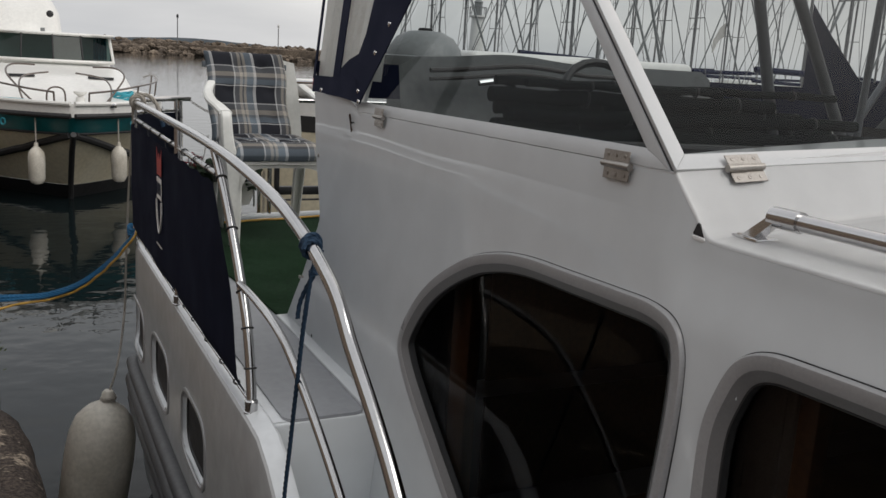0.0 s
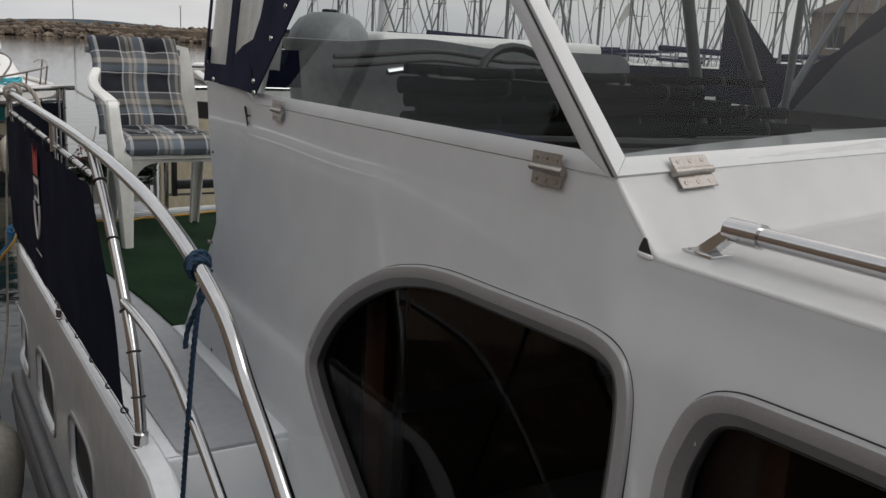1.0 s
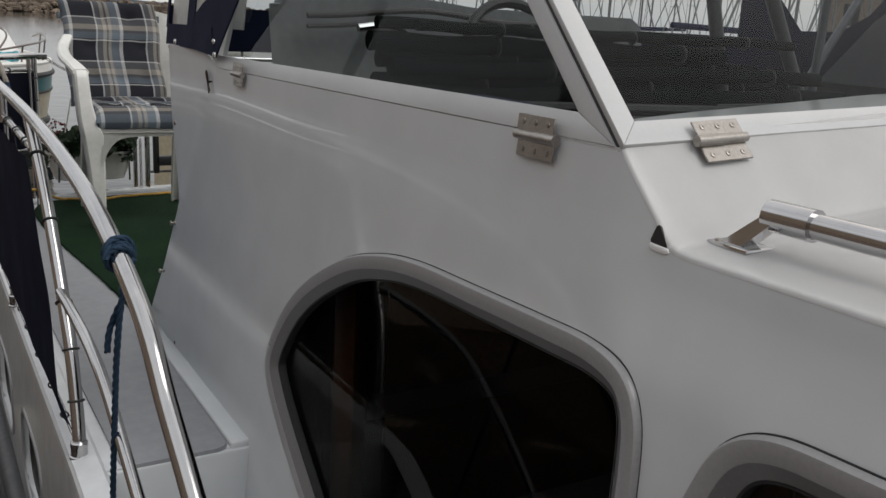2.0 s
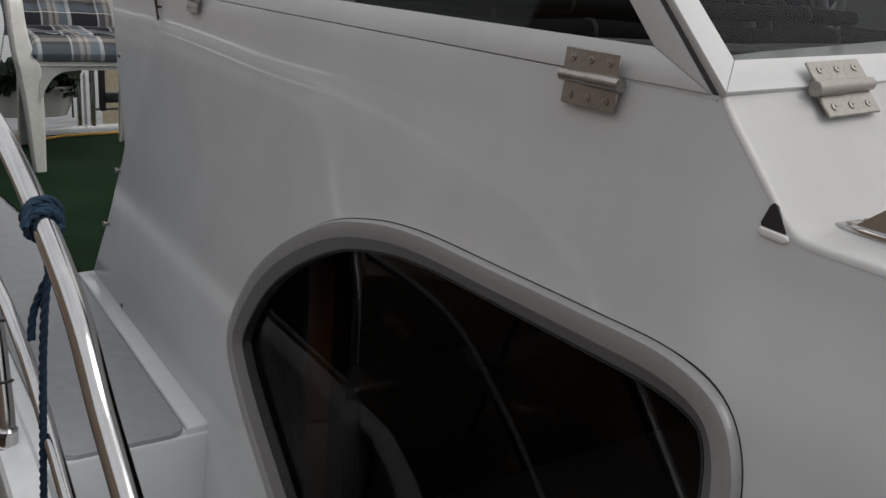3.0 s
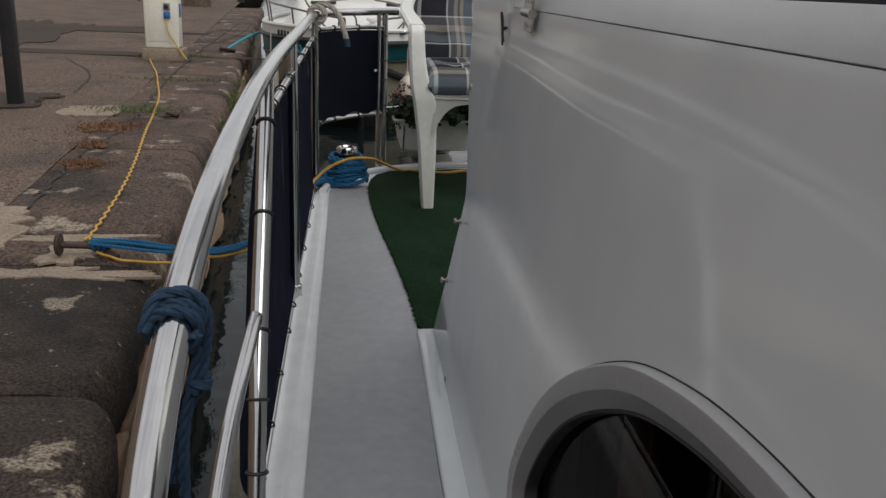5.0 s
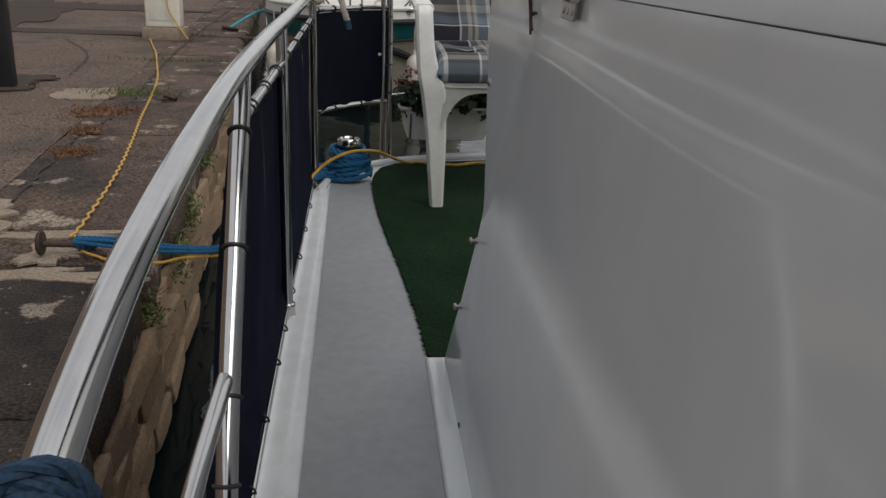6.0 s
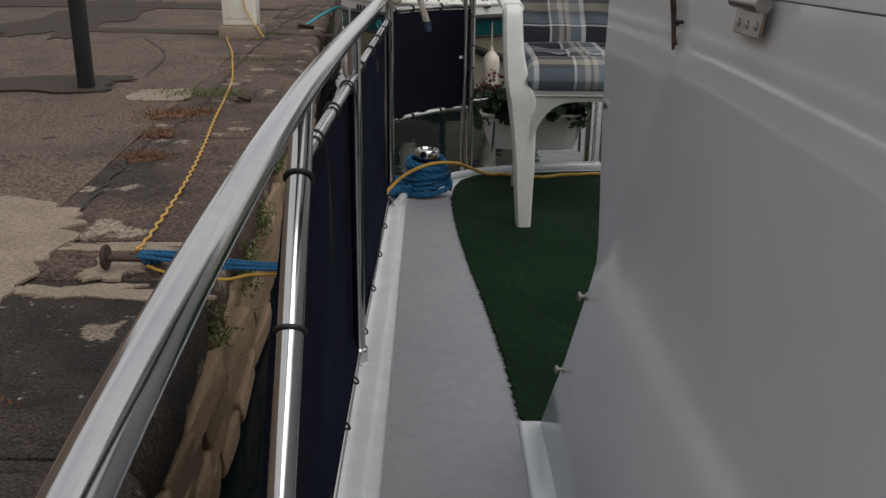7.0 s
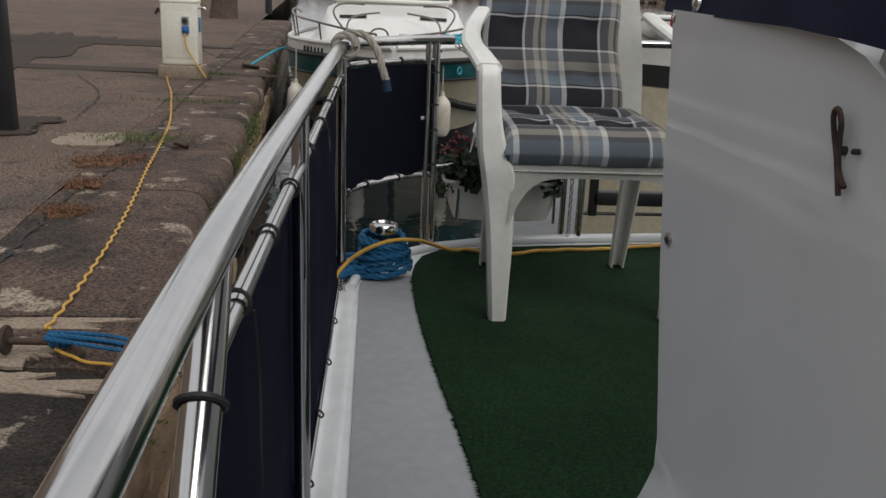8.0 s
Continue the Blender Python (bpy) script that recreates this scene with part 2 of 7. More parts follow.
VINYL = glass("clear_canopy_vinyl", (0.75, 0.77, 0.78), rough=0.06)

MILK = bpy.data.materials.new("milky_vinyl")
MILK.use_nodes = True
_n, _l = MILK.node_tree.nodes, MILK.node_tree.links
_n["Principled BSDF"].inputs["Base Color"].default_value = (0.66, 0.66, 0.64, 1)
_n["Principled BSDF"].inputs["Roughness"].default_value = 0.25
_tr, _mx, _nz, _bp, _tc = (_n.new(k) for k in ("ShaderNodeBsdfTranslucent", "ShaderNodeMixShader", "ShaderNodeTexNoise", "ShaderNodeBump", "ShaderNodeTexCoord"))
_tr.inputs[0].default_value = (0.85, 0.85, 0.83, 1)
_mx.inputs[0].default_value = 0.55
_nz.inputs["Scale"].default_value, _nz.inputs["Detail"].default_value = 14.0, 4.0
_bp.inputs["Strength"].default_value, _bp.inputs["Distance"].default_value = 0.6, 0.02
_l.new(_tc.outputs["Object"], _nz.inputs["Vector"])
_l.new(_nz.outputs["Fac"], _bp.inputs["Height"])
_l.new(_bp.outputs[0], _n["Principled BSDF"].inputs["Normal"])
_l.new(_bp.outputs[0], _tr.inputs["Normal"])
_l.new(_n["Principled BSDF"].outputs[0], _mx.inputs[1])
_l.new(_tr.outputs[0], _mx.inputs[2])
_l.new(_mx.outputs[0], _n["Material Output"].inputs[0])

WATER = bpy.data.materials.new("harbour_water")
WATER.use_nodes = True
_n, _l = WATER.node_tree.nodes, WATER.node_tree.links
_b = _n["Principled BSDF"]
_b.inputs["Base Color"].default_value = (0.006, 0.010, 0.011, 1)
_b.inputs["Roughness"].default_value = 0.03
_b.inputs["IOR"].default_value = 1.33
_b.inputs["Specular IOR Level"].default_value = 0.30
_tc, _w1, _w2 = _n.new("ShaderNodeTexCoord"), _n.new("ShaderNodeTexNoise"), _n.new("ShaderNodeTexNoise")
_w1.inputs["Scale"].default_value, _w1.inputs["Detail"].default_value = 1.6, 2.0
_w2.inputs["Scale"].default_value, _w2.inputs["Detail"].default_value = 6.0, 2.0
_add = _n.new("ShaderNodeMath")
_add.operation = "MULTIPLY_ADD"
_add.inputs[1].default_value = 0.2
_bp = _n.new("ShaderNodeBump")
_bp.inputs["Strength"].default_value, _bp.inputs["Distance"].default_value = 0.22, 0.06
_l.new(_tc.outputs["Object"], _w1.inputs["Vector"])
_l.new(_tc.outputs["Object"], _w2.inputs["Vector"])
_l.new(_w2.outputs["Fac"], _add.inputs[0])
_l.new(_w1.outputs["Fac"], _add.inputs[2])
_l.new(_add.outputs[0], _bp.inputs["Height"])
_l.new(_bp.outputs[0], _b.inputs["Normal"])


def plaid():
    """Woven check in blue, grey, beige and near-black: warp and weft stripes from the cloth's own coordinates."""
    m = bpy.data.materials.new("plaid_cushion_cloth")
    m.use_nodes = True
    n, l = m.node_tree.nodes, m.node_tree.links
    b = n["Principled BSDF"]
    uv, sep = n.new("ShaderNodeUVMap"), n.new("ShaderNodeSeparateXYZ")
    l.new(uv.outputs[0], sep.inputs[0])

    def stripes(axis, period, stops, shift):
        ma, fr, rp = n.new("ShaderNodeMath"), n.new("ShaderNodeMath"), n.new("ShaderNodeValToRGB")
        ma.operation, fr.operation = "MULTIPLY_ADD", "FRACT"
        ma.inputs[1].default_value, ma.inputs[2].default_value = 1.0 / period, shift
        l.new(sep.outputs[axis], ma.inputs[0])
        l.new(ma.outputs[0], fr.inputs[0])
        l.new(fr.outputs[0], rp.inputs[0])
        rp.color_ramp.interpolation = "CONSTANT"
        e = rp.color_ramp.elements
        while len(e) < len(stops):
            e.new(0.5)
        for k, (p, c) in enumerate(stops):
            e[k].position, e[k].color = p, (*c, 1)
        return rp
    dark, grey, blue, beige, white = (0.015, 0.016, 0.021), (0.10, 0.103, 0.109), (0.128, 0.155, 0.182), (0.31, 0.286, 0.252), (0.46, 0.46, 0.46)
    warp = stripes(0, 0.215, [(0, dark), (0.46, white), (0.49, grey), (0.60, beige), (0.67, grey), (0.71, beige), (0.77, blue), (0.93, white)], 0.84)
    weft = stripes(1, 0.205, [(0, dark), (0.45, white), (0.48, dark), (0.50, blue), (0.64, grey), (0.70, beige), (0.82, grey), (0.97, white)], 0.93)
    mx = n.new("ShaderNodeMix")
    mx.data_type = "RGBA"
    mx.inputs[0].default_value = 0.5
    l.new(warp.outputs[0], mx.inputs[6])
    l.new(weft.outputs[0], mx.inputs[7])
    tc, nz = n.new("ShaderNodeTexCoord"), n.new("ShaderNodeTexNoise")
    nz.inputs["Scale"].default_value, nz.inputs["Detail"].default_value = 500, 3
    l.new(tc.outputs["Object"], nz.inputs["Vector"])
    mr, sc, bp = n.new("ShaderNodeMapRange"), n.new("ShaderNodeVectorMath"), n.new("ShaderNodeBump")
    mr.inputs[1].default_value, mr.inputs[2].default_value, mr.inputs[3].default_value, mr.inputs[4].default_value = 0.3, 0.7, 0.8, 1.2
    sc.operation = "SCALE"
    l.new(nz.outputs["Fac"], mr.inputs[0])
    l.new(mx.outputs[2], sc.inputs[0])
    l.new(mr.outputs[0], sc.inputs["Scale"])
    l.new(sc.outputs[0], b.inputs["Base Color"])
    bp.inputs["Strength"].default_value, bp.inputs["Distance"].default_value = 0.3, 0.001
    l.new(nz.outputs["Fac"], bp.inputs["Height"])
    l.new(bp.outputs[0], b.inputs["Normal"])
    b.inputs["Roughness"].default_value = 0.9
    b.inputs["Specular IOR Level"].default_value = 0.2
    return m


PLAID = plaid()

# ---- mesh helpers ----


def smooth_line(pts, per=8, closed=False):
    """Catmull-Rom through the points."""
    p = [Vector(q) for q in pts]
    if len(p) < 3:
        return p
    n, out = len(p), []
    for i in range(n if closed else n - 1):
        a, b, c, d = (p[(i + k) % n] if closed else p[min(max(i + k, 0), n - 1)] for k in (-1, 0, 1, 2))
        for k in range(per):
            t = k / per
            out.append(0.5 * ((2 * b) + (c - a) * t + (2 * a - 5 * b + 4 * c - d) * t * t + (3 * b - a - 3 * c + d) * t ** 3))
    if not closed:
        out.append(p[-1])
    return out


def frames(p, closed=False):
    """A normal and a side for each point of a line, carried along it without twist."""
    n, res, up = len(p), [], None
    for i in range(n):
        a, b = (p[i - 1], p[(i + 1) % n]) if closed else (p[max(i - 1, 0)], p[min(i + 1, n - 1)])
        t = (b - a).normalized()
        if up is None:
            up = t.orthogonal().normalized()
        up = (up - t * up.dot(t)).normalized()
        res.append((up.copy(), t.cross(up)))
    return res


def add_tube(bm, pts, r, n=12, closed=False, cap=True, flat=1.0):
    p = [Vector(q) for q in pts]
    rs = r if isinstance(r, (list, tuple)) else [r] * len(p)
    rings = []
    for q, (u, v), rr in zip(p, frames(p, closed), rs):
        rings.append([bm.verts.new(q + rr * (math.cos(2 * math.pi * k / n) * u + flat * math.sin(2 * math.pi * k / n) * v)) for k in range(n)])
    pairs = list(zip(rings[:-1], rings[1:])) + ([(rings[-1], rings[0])] if closed else [])
    for a, b in pairs:
        for k in range(n):
            bm.faces.new((a[k], a[(k + 1) % n], b[(k + 1) % n], b[k]))
    if cap and not closed:
        bm.faces.new(list(reversed(rings[0])))
        bm.faces.new(rings[-1])
    return bm


def tube(pts, r, n=12, **k):
    return add_tube(bmesh.new(), pts, r, n, **k)


def add_rope(bm, pts, r, lay=None, n=6, strands=3, step=None):
    """A laid rope: strands twisted round the line."""
    p = [Vector(q) for q in pts]
    lay, step = lay or r * 9, step or r * 0.9
    out, acc = [p[0]], 0.0
    for a, b in zip(p[:-1], p[1:]):
        d = (b - a).length
        k = max(1, round(d / step))
        out += [a.lerp(b, (i + 1) / k) for i in range(k)]
    fr, s, turn = frames(out), 0.0, []
    for i in range(len(out)):
        s += (out[i] - out[i - 1]).length if i else 0
        turn.append(2 * math.pi * s / lay)
    for k in range(strands):
        o = 2 * math.pi * k / strands
        add_tube(bm, [q + 0.5 * r * (math.cos(a + o) * u + math.sin(a + o) * v) for q, (u, v), a in zip(out, fr, turn)], r * 0.58, n)
    return bm


def add_box(bm, x0, x1, y0, y1, z0, z1, bev=0.0, seg=2, m=None):
    made = bmesh.ops.create_cube(bm, size=1.0)["verts"]
    for v in made:
        v.co = Vector((x0 + (v.co.x + 0.5) * (x1 - x0), y0 + (v.co.y + 0.5) * (y1 - y0), z0 + (v.co.z + 0.5) * (z1 - z0)))
    if bev:
        edges = list({e for v in made for e in v.link_edges})
        made = [v for f in bmesh.ops.bevel(bm, geom=edges, offset=bev, segments=seg, affect="EDGES", profile=0.5)["faces"] for v in f.verts] + [v for v in made if v.is_valid]
        made = list(set(made))
    if m is not None:
        bmesh.ops.transform(bm, matrix=m, verts=made)
    return bm


def box(x0, x1, y0, y1, z0, z1, bev=0.0, seg=2, m=None):
    return add_box(bmesh.new(), x0, x1, y0, y1, z0, z1, bev, seg, m)


def add_loft(bm, rings, close_ring=True, caps=True):
    """Rings of equal counts joined by quads."""
    vs = [[bm.verts.new(q) for q in r] for r in rings]
    n = len(vs[0])
    for a, b in zip(vs[:-1], vs[1:]):
        for k in range(n if close_ring else n - 1):
            bm.faces.new((a[k], a[(k + 1) % n], b[(k + 1) % n], b[k]))
    if caps and close_ring:
        bm.faces.new(list(reversed(vs[0])))
        bm.faces.new(vs[-1])
    return bm


def loft(rings, **k):
    return add_loft(bmesh.new(), rings, **k)


def lathe(prof, at=(0, 0, 0), n=24, m=None):
    """prof: radius and height, from the foot up."""
    bm = loft([[Vector((r * math.cos(2 * math.pi * k / n), r * math.sin(2 * math.pi * k / n), z)) for k in range(n)] for r, z in prof])
    bmesh.ops.transform(bm, matrix=Matrix.Translation(at) @ (m or Matrix()), verts=bm.verts)
    return bm


def sheet(f, us, vs):
    """A grid over f(u, v)."""
    bm = bmesh.new()
    g = [[bm.verts.new(f(u, v)) for v in vs] for u in us]
    for i in range(len(us) - 1):
        for j in range(len(vs) - 1):
            bm.faces.new((g[i][j], g[i + 1][j], g[i + 1][j + 1], g[i][j + 1]))
    return bm


def thick(bm, t):
    bmesh.ops.solidify(bm, geom=bm.faces[:], thickness=t)
    return bm


def mesh_of(name, bm, material, flat=False):
    bmesh.ops.recalc_face_normals(bm, faces=bm.faces[:])
    me = bpy.data.meshes.new(name)
    bm.to_mesh(me)
    bm.free()
    me.materials.append(material)
    if not flat:
        me.shade_smooth()
        me.set_sharp_from_angle(angle=radians(38))
    return me


def part(name, bm, material, parent=None, label="", flat=False):
    ob = new(name, mesh_of(name, bm, material, flat))
    if parent:
        ob.parent = parent
    return tagged(ob, label)


def pane_part(name, verts, material, parent, out, label=""):
    """One flat pane whose outside looks towards out."""
    bm = bmesh.new()
    f = bm.faces.new([bm.verts.new(v) for v in verts])
    f.normal_update()
    if f.normal.dot(Vector(out)) < 0:
        f.normal_flip()
    me = bpy.data.meshes.new(name)
    bm.to_mesh(me)
    bm.free()
    me.materials.append(material)
    ob = new(name, me)
    ob.parent = parent
    ob.visible_shadow = False
    return tagged(ob, label)


def thing(name, label, category, group="", kind=""):
    return tagged(new(name), label, category, group, kind)


def lin(a, b, n):
    return [a + (b - a) * k / (n - 1) for k in range(n)]


def sstep(a, b, x):
    t = min(1, max(0, (x - a) / (b - a)))
    return t * t * (3 - 2 * t)


def table(x, rows):
    """A value read from rows of (x, value), straight between them."""
    if x <= rows[0][0]:
        return rows[0][1]
    for (a, p), (b, q) in zip(rows[:-1], rows[1:]):
        if x <= b:
            return p + (q - p) * (x - a) / (b - a)
    return rows[-1][1]


# ---- setting: water, quay ----
QX = lambda y: 0.065 - 0.0805 * (y - 5.18)      # the quay's edge
QZ = 0.765
water = part("water", sheet(lambda u, v: Vector((u, v, -0.14)), [-0.6, 1, 3, 8, 30, 150, 900], [-40, -10, 0, 3, 6, 10, 16, 30, 80, 200, 600]), WATER)
tagged(water, "calm dark harbour water with soft ripples", "water", kind="structure")
sea = part("water", sheet(lambda u, v: Vector((u, v, -0.17)), [-3000, -300, 0, 300, 3000], [-3000, -300, 0, 600, 4500]), WATER)
tagged(sea, "open grey sea beyond the breakwater", "water", kind="structure")


def quay_top(u, v):
    """u: metres inland from the kerb, v: metres along."""
    z = QZ - 0.006 + 0.012 * noise.noise(Vector((u * 0.9, v * 0.9, 3))) + 0.004 * noise.noise(Vector((u * 6, v * 6, 1)))
    return Vector((QX(v) - 0.93 - u, v, z))


us = [0, 0.12, 0.25, 0.4, 0.55, 0.7, 0.9, 1.1, 1.4, 1.7, 2.1, 2.6, 3.2, 4, 5, 7, 10, 16, 30, 80]
vs = lin(-8, 3, 12) + lin(3.1, 11, 80) + lin(11.3, 20, 30) + [21, 23, 26, 30, 36, 45, 60, 90, 150]
quay = part("ground", sheet(quay_top, us, vs), ASPHALT)
tagged(quay, "worn patched dark asphalt quay with cracks", "quay", kind="structure")
wall_bm = sheet(lambda v, z: Vector((QX(v) - 0.10 + 0.035 * noise.noise(Vector((0, v * 2.5, z * 3))), v, z)), lin(-8, 30, 120), lin(-1.0, QZ - 0.04, 8))
quay_wall = tagged(part("quay_wall", wall_bm, MORTAR), "old rubble quay wall of sandy stone and mortar", "quay wall", kind="structure")

# added out of view: blocks low sky from the cabin side and pane reflections
quayside = part("wall_quayside", box(-14.4, -14.0, -30, 22, 0.6, 10.5), PALE)
tagged(quayside, "unseen plain wall added to darken reflections and low side light", "wall", kind="structure")

# ---- the cruiser ----
cruiser = thing("motor_cruiser", "white motor cruiser moored alongside the stone quay", "boat")
CX = 2.5                                       # the cruiser's middle line


def sheer(y):
    return 0.885 + (1.183 - 0.885) * sstep(1.55, 2.17, y)


half = [(-3.9, 0.03), (-3.6, 0.55), (-3.0, 1.0), (-2.2, 1.4), (-1.2, 1.66), (-0.3, 1.75), (0.6, 1.76), (1.2, 1.76), (1.5, 1.76), (1.62, 1.76), (1.72, 1.76), (1.82, 1.76), (1.92, 1.76), (2.02, 1.76), (2.12, 1.76), (2.22, 1.76),
        (2.6, 1.76), (3.2, 1.76), (3.9, 1.76), (4.4, 1.76), (4.55, 1.752), (4.68, 1.72), (4.80, 1.66), (4.90, 1.56), (4.965, 1.45), (5.02, 1.25), (5.07, 0.95), (5.11, 0.5), (5.12, 0.0)]
half = sorted([p for p in half if not 2.68 < p[0] < 4.71] + [(y, table(y, half)) for y in lin(2.69, 4.70, 127)])
port = [(CX - h, y) for y, h in half]
outline = port + [(2 * CX - x, y) for x, y in reversed(port[:-1])]


def inset(x, y, d):
    dx = CX - x
    s = 1 if dx > 0 else -1
    if abs(dx) < 1e-6:
        return (x, y - d if y > 0 else y + d)
    back = sstep(4.5, 5.0, y)
    return (x + s * min(d, abs(dx)) * (1 - 0.5 * back), y - d * back)


def hull_ring(d, zf):
    return [Vector((*inset(x, y, d), zf(y))) for x, y in outline]


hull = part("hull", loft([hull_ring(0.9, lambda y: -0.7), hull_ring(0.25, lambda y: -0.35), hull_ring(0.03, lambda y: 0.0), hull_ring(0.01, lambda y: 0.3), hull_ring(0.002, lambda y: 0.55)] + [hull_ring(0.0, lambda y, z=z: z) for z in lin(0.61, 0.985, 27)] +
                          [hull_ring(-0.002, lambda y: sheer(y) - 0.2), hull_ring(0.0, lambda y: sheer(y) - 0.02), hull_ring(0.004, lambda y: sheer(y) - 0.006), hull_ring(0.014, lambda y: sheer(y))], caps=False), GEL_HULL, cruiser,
            "weathered white hull side with shade in its grey")
rim = part("gunwale", loft([hull_ring(0.010, lambda y: sheer(y) + 0.001), hull_ring(0.03, lambda y: sheer(y) + 0.008), hull_ring(0.058, lambda y: sheer(y) + 0.008), hull_ring(0.066, lambda y: sheer(y) + 0.001)], caps=False), DECKW, cruiser, "white gelcoat deck margin")


def strake_line(off, z, y0, y1, n=40):
    return [Vector((CX - table(y, [(q, h) for q, h in half[:-1]]) + off, y, z)) for y in lin(y0, y1, n)]


for k, (z, r) in enumerate(((0.565, 0.035), (0.475, 0.045), (0.375, 0.04))):
    part("rubbing_strake", add_tube(bmesh.new(), strake_line(-0.016 + 0.004 * k, z, -3.0, 4.55), r, 10, flat=1.0), STRAKE, hull, "dark grey rubber rubbing strake")

# decks
D0 = 2.185
aft = [Vector((*inset(x, y, 0.05), 1.184)) for x, y in outline if y > 2.2]
aft = [Vector((CX - 1.71, D0, 1.184))] + aft + [Vector((CX + 1.71, D0, 1.184))]
bm = bmesh.new()
bm.faces.new([bm.verts.new(p) for p in aft])
bmesh.ops.triangulate(bm, faces=bm.faces[:])
deck = part("aft_deck", bm, DECKW, cruiser)
step = part("deck_step", box(0.748, 1.16, D0 - 0.012, D0 + 0.03, 0.86, 1.182, 0.008), GEL, cruiser)
fore = [Vector((CX - table(y, half) + 0.045, y, 0.872)) for y in lin(-3.4, 2.18, 14)]
fore = fore + [Vector((2 * CX - p.x, p.y, p.z)) for p in reversed(fore)]
bm = bmesh.new()
bm.faces.new([bm.verts.new(p) for p in fore])
bmesh.ops.triangulate(bm, faces=bm.faces[:])
fore_deck = part("fore_side_deck", bm, GEL, cruiser)


def prism(poly, z0, z1, bev=0.0):
    bm = bmesh.new()
    a = [bm.verts.new((x, y, z0)) for x, y in poly]
    b = [bm.verts.new((x, y, z1)) for x, y in poly]
    n = len(poly)
    for k in range(n):
        bm.faces.new((a[k], a[(k + 1) % n], b[(k + 1) % n], b[k]))
    top = bm.faces.new(b)
    bm.faces.new(list(reversed(a)))
    if bev:
        bmesh.ops.bevel(bm, geom=list(top.edges), offset=bev, segments=2, affect="EDGES")
    return bm


def rounded(poly, r, n=4):
    """Rounds the corners of a plan outline."""
    out, m = [], len(poly)
    for i in range(m):
        p, a, b = Vector(poly[i]), Vector(poly[i - 1]), Vector(poly[(i + 1) % m])
        ra = min(r, 0.45 * (a - p).length, 0.45 * (b - p).length)
        p0, p1 = p + (a - p).normalized() * ra, p + (b - p).normalized() * ra
        for k in range(n + 1):
            t = k / n
            out.append(tuple((1 - t) ** 2 * p0 + 2 * t * (1 - t) * p + t * t * p1))
    return out


panel = part("nonskid_panel", prism(rounded([(0.834, D0 - 0.006), (1.060, D0 - 0.006), (1.063, 3.13), (1.2, 3.2), (1.2, 4.4), (0.99, 4.66), (0.812, 4.60), (0.824, 3.5)], 0.03), 1.178, 1.190, 0.003), DECK, deck, "pale grey nonskid deck panel")
coaming = part("coaming_strip", box(1.062, 1.13, D0 - 0.004, 3.115, 1.17, 1.197, 0.006, 3), GEL, cruiser)

# cabin side: a moulded sheet with fine steps and two window openings
# the steps near 1.88 and 1.905 are shaped to imitate reflected lines
PROF = [(0.80, 1.068), (1.18, 1.101), (1.30, 1.110), (1.55, 1.1335), (1.60, 1.1382), (1.65, 1.1432), (1.84, 1.1590), (1.876, 1.1618), (1.8780, 1.1620), (1.8810, 1.16255), (1.8835, 1.1628), (1.902, 1.1647), (1.9030, 1.1649), (1.9065, 1.1657), (1.909, 1.1660), (1.985, 1.172)]
PLAIN = [(0.80, 1.068), (1.18, 1.101), (1.30, 1.110), (1.58, 1.136), (1.84, 1.158), (1.91, 1.166), (1.985, 1.172)]


def wall_x(z):
    return table(z, PROF)


def aft_y(z):
    return table(z, [(0.8, 3.15), (1.184, 3.115), (1.37, 2.985), (1.50, 2.915), (1.555, 2.882), (1.59, 2.864), (1.62, 2.868), (1.70, 2.902), (1.77, 2.932), (1.87, 2.968), (1.95, 2.992), (2.0, 3.003)])


def lift(y):
    """The cabin's top line rises a little towards the bow."""
    return 0.0098 * max(0.0, 2.6 - y)


def top_z(y):
    return lift(max(y, 0.9)) + table(y, [(0.0, 1.8665), (0.9, 1.8685), (1.05, 1.8695), (1.07, 1.871), (1.08, 1.875), (1.09, 1.883), (1.160, 1.966), (1.17, 1.9684), (1.2, 1.9683), (2.545, 1.9674), (2.58, 1.990), (2.62, 2.003), (3.0, 2.010)])


WIN = [(1.60, 1.045), (1.73, 1.125), (1.86, 1.205), (2.05, 1.33), (2.109, 1.415), (2.052, 1.528), (1.948, 1.624), (1.80, 1.706), (1.67, 1.746), (1.55, 1.764), (1.40, 1.770), (1.25, 1.775), (1.152, 1.776), (1.090, 1.759), (1.058, 1.718), (1.046, 1.65), (1.042, 1.54), (1.047, 1.38), (1.07, 1.18), (1.12, 1.04), (1.25, 0.99), (1.48, 0.995)]
WIN2 = [(0.988, 1.48), (0.999, 1.615), (0.983, 1.69), (0.955, 1.742), (0.905, 1.770), (0.82, 1.778), (0.6, 1.783), (0.2, 1.775), (0.0, 1.76), (-0.06, 1.69), (-0.05, 1.48), (0.03, 1.20), (0.12, 1.08), (0.4, 1.0), (0.8, 1.0), (0.92, 1.08), (0.965, 1.25)]


def loop_of(poly, per=6):
    return [(p.x, p.y) for p in smooth_line([(y, z, 0) for y, z in poly], per, closed=True)]


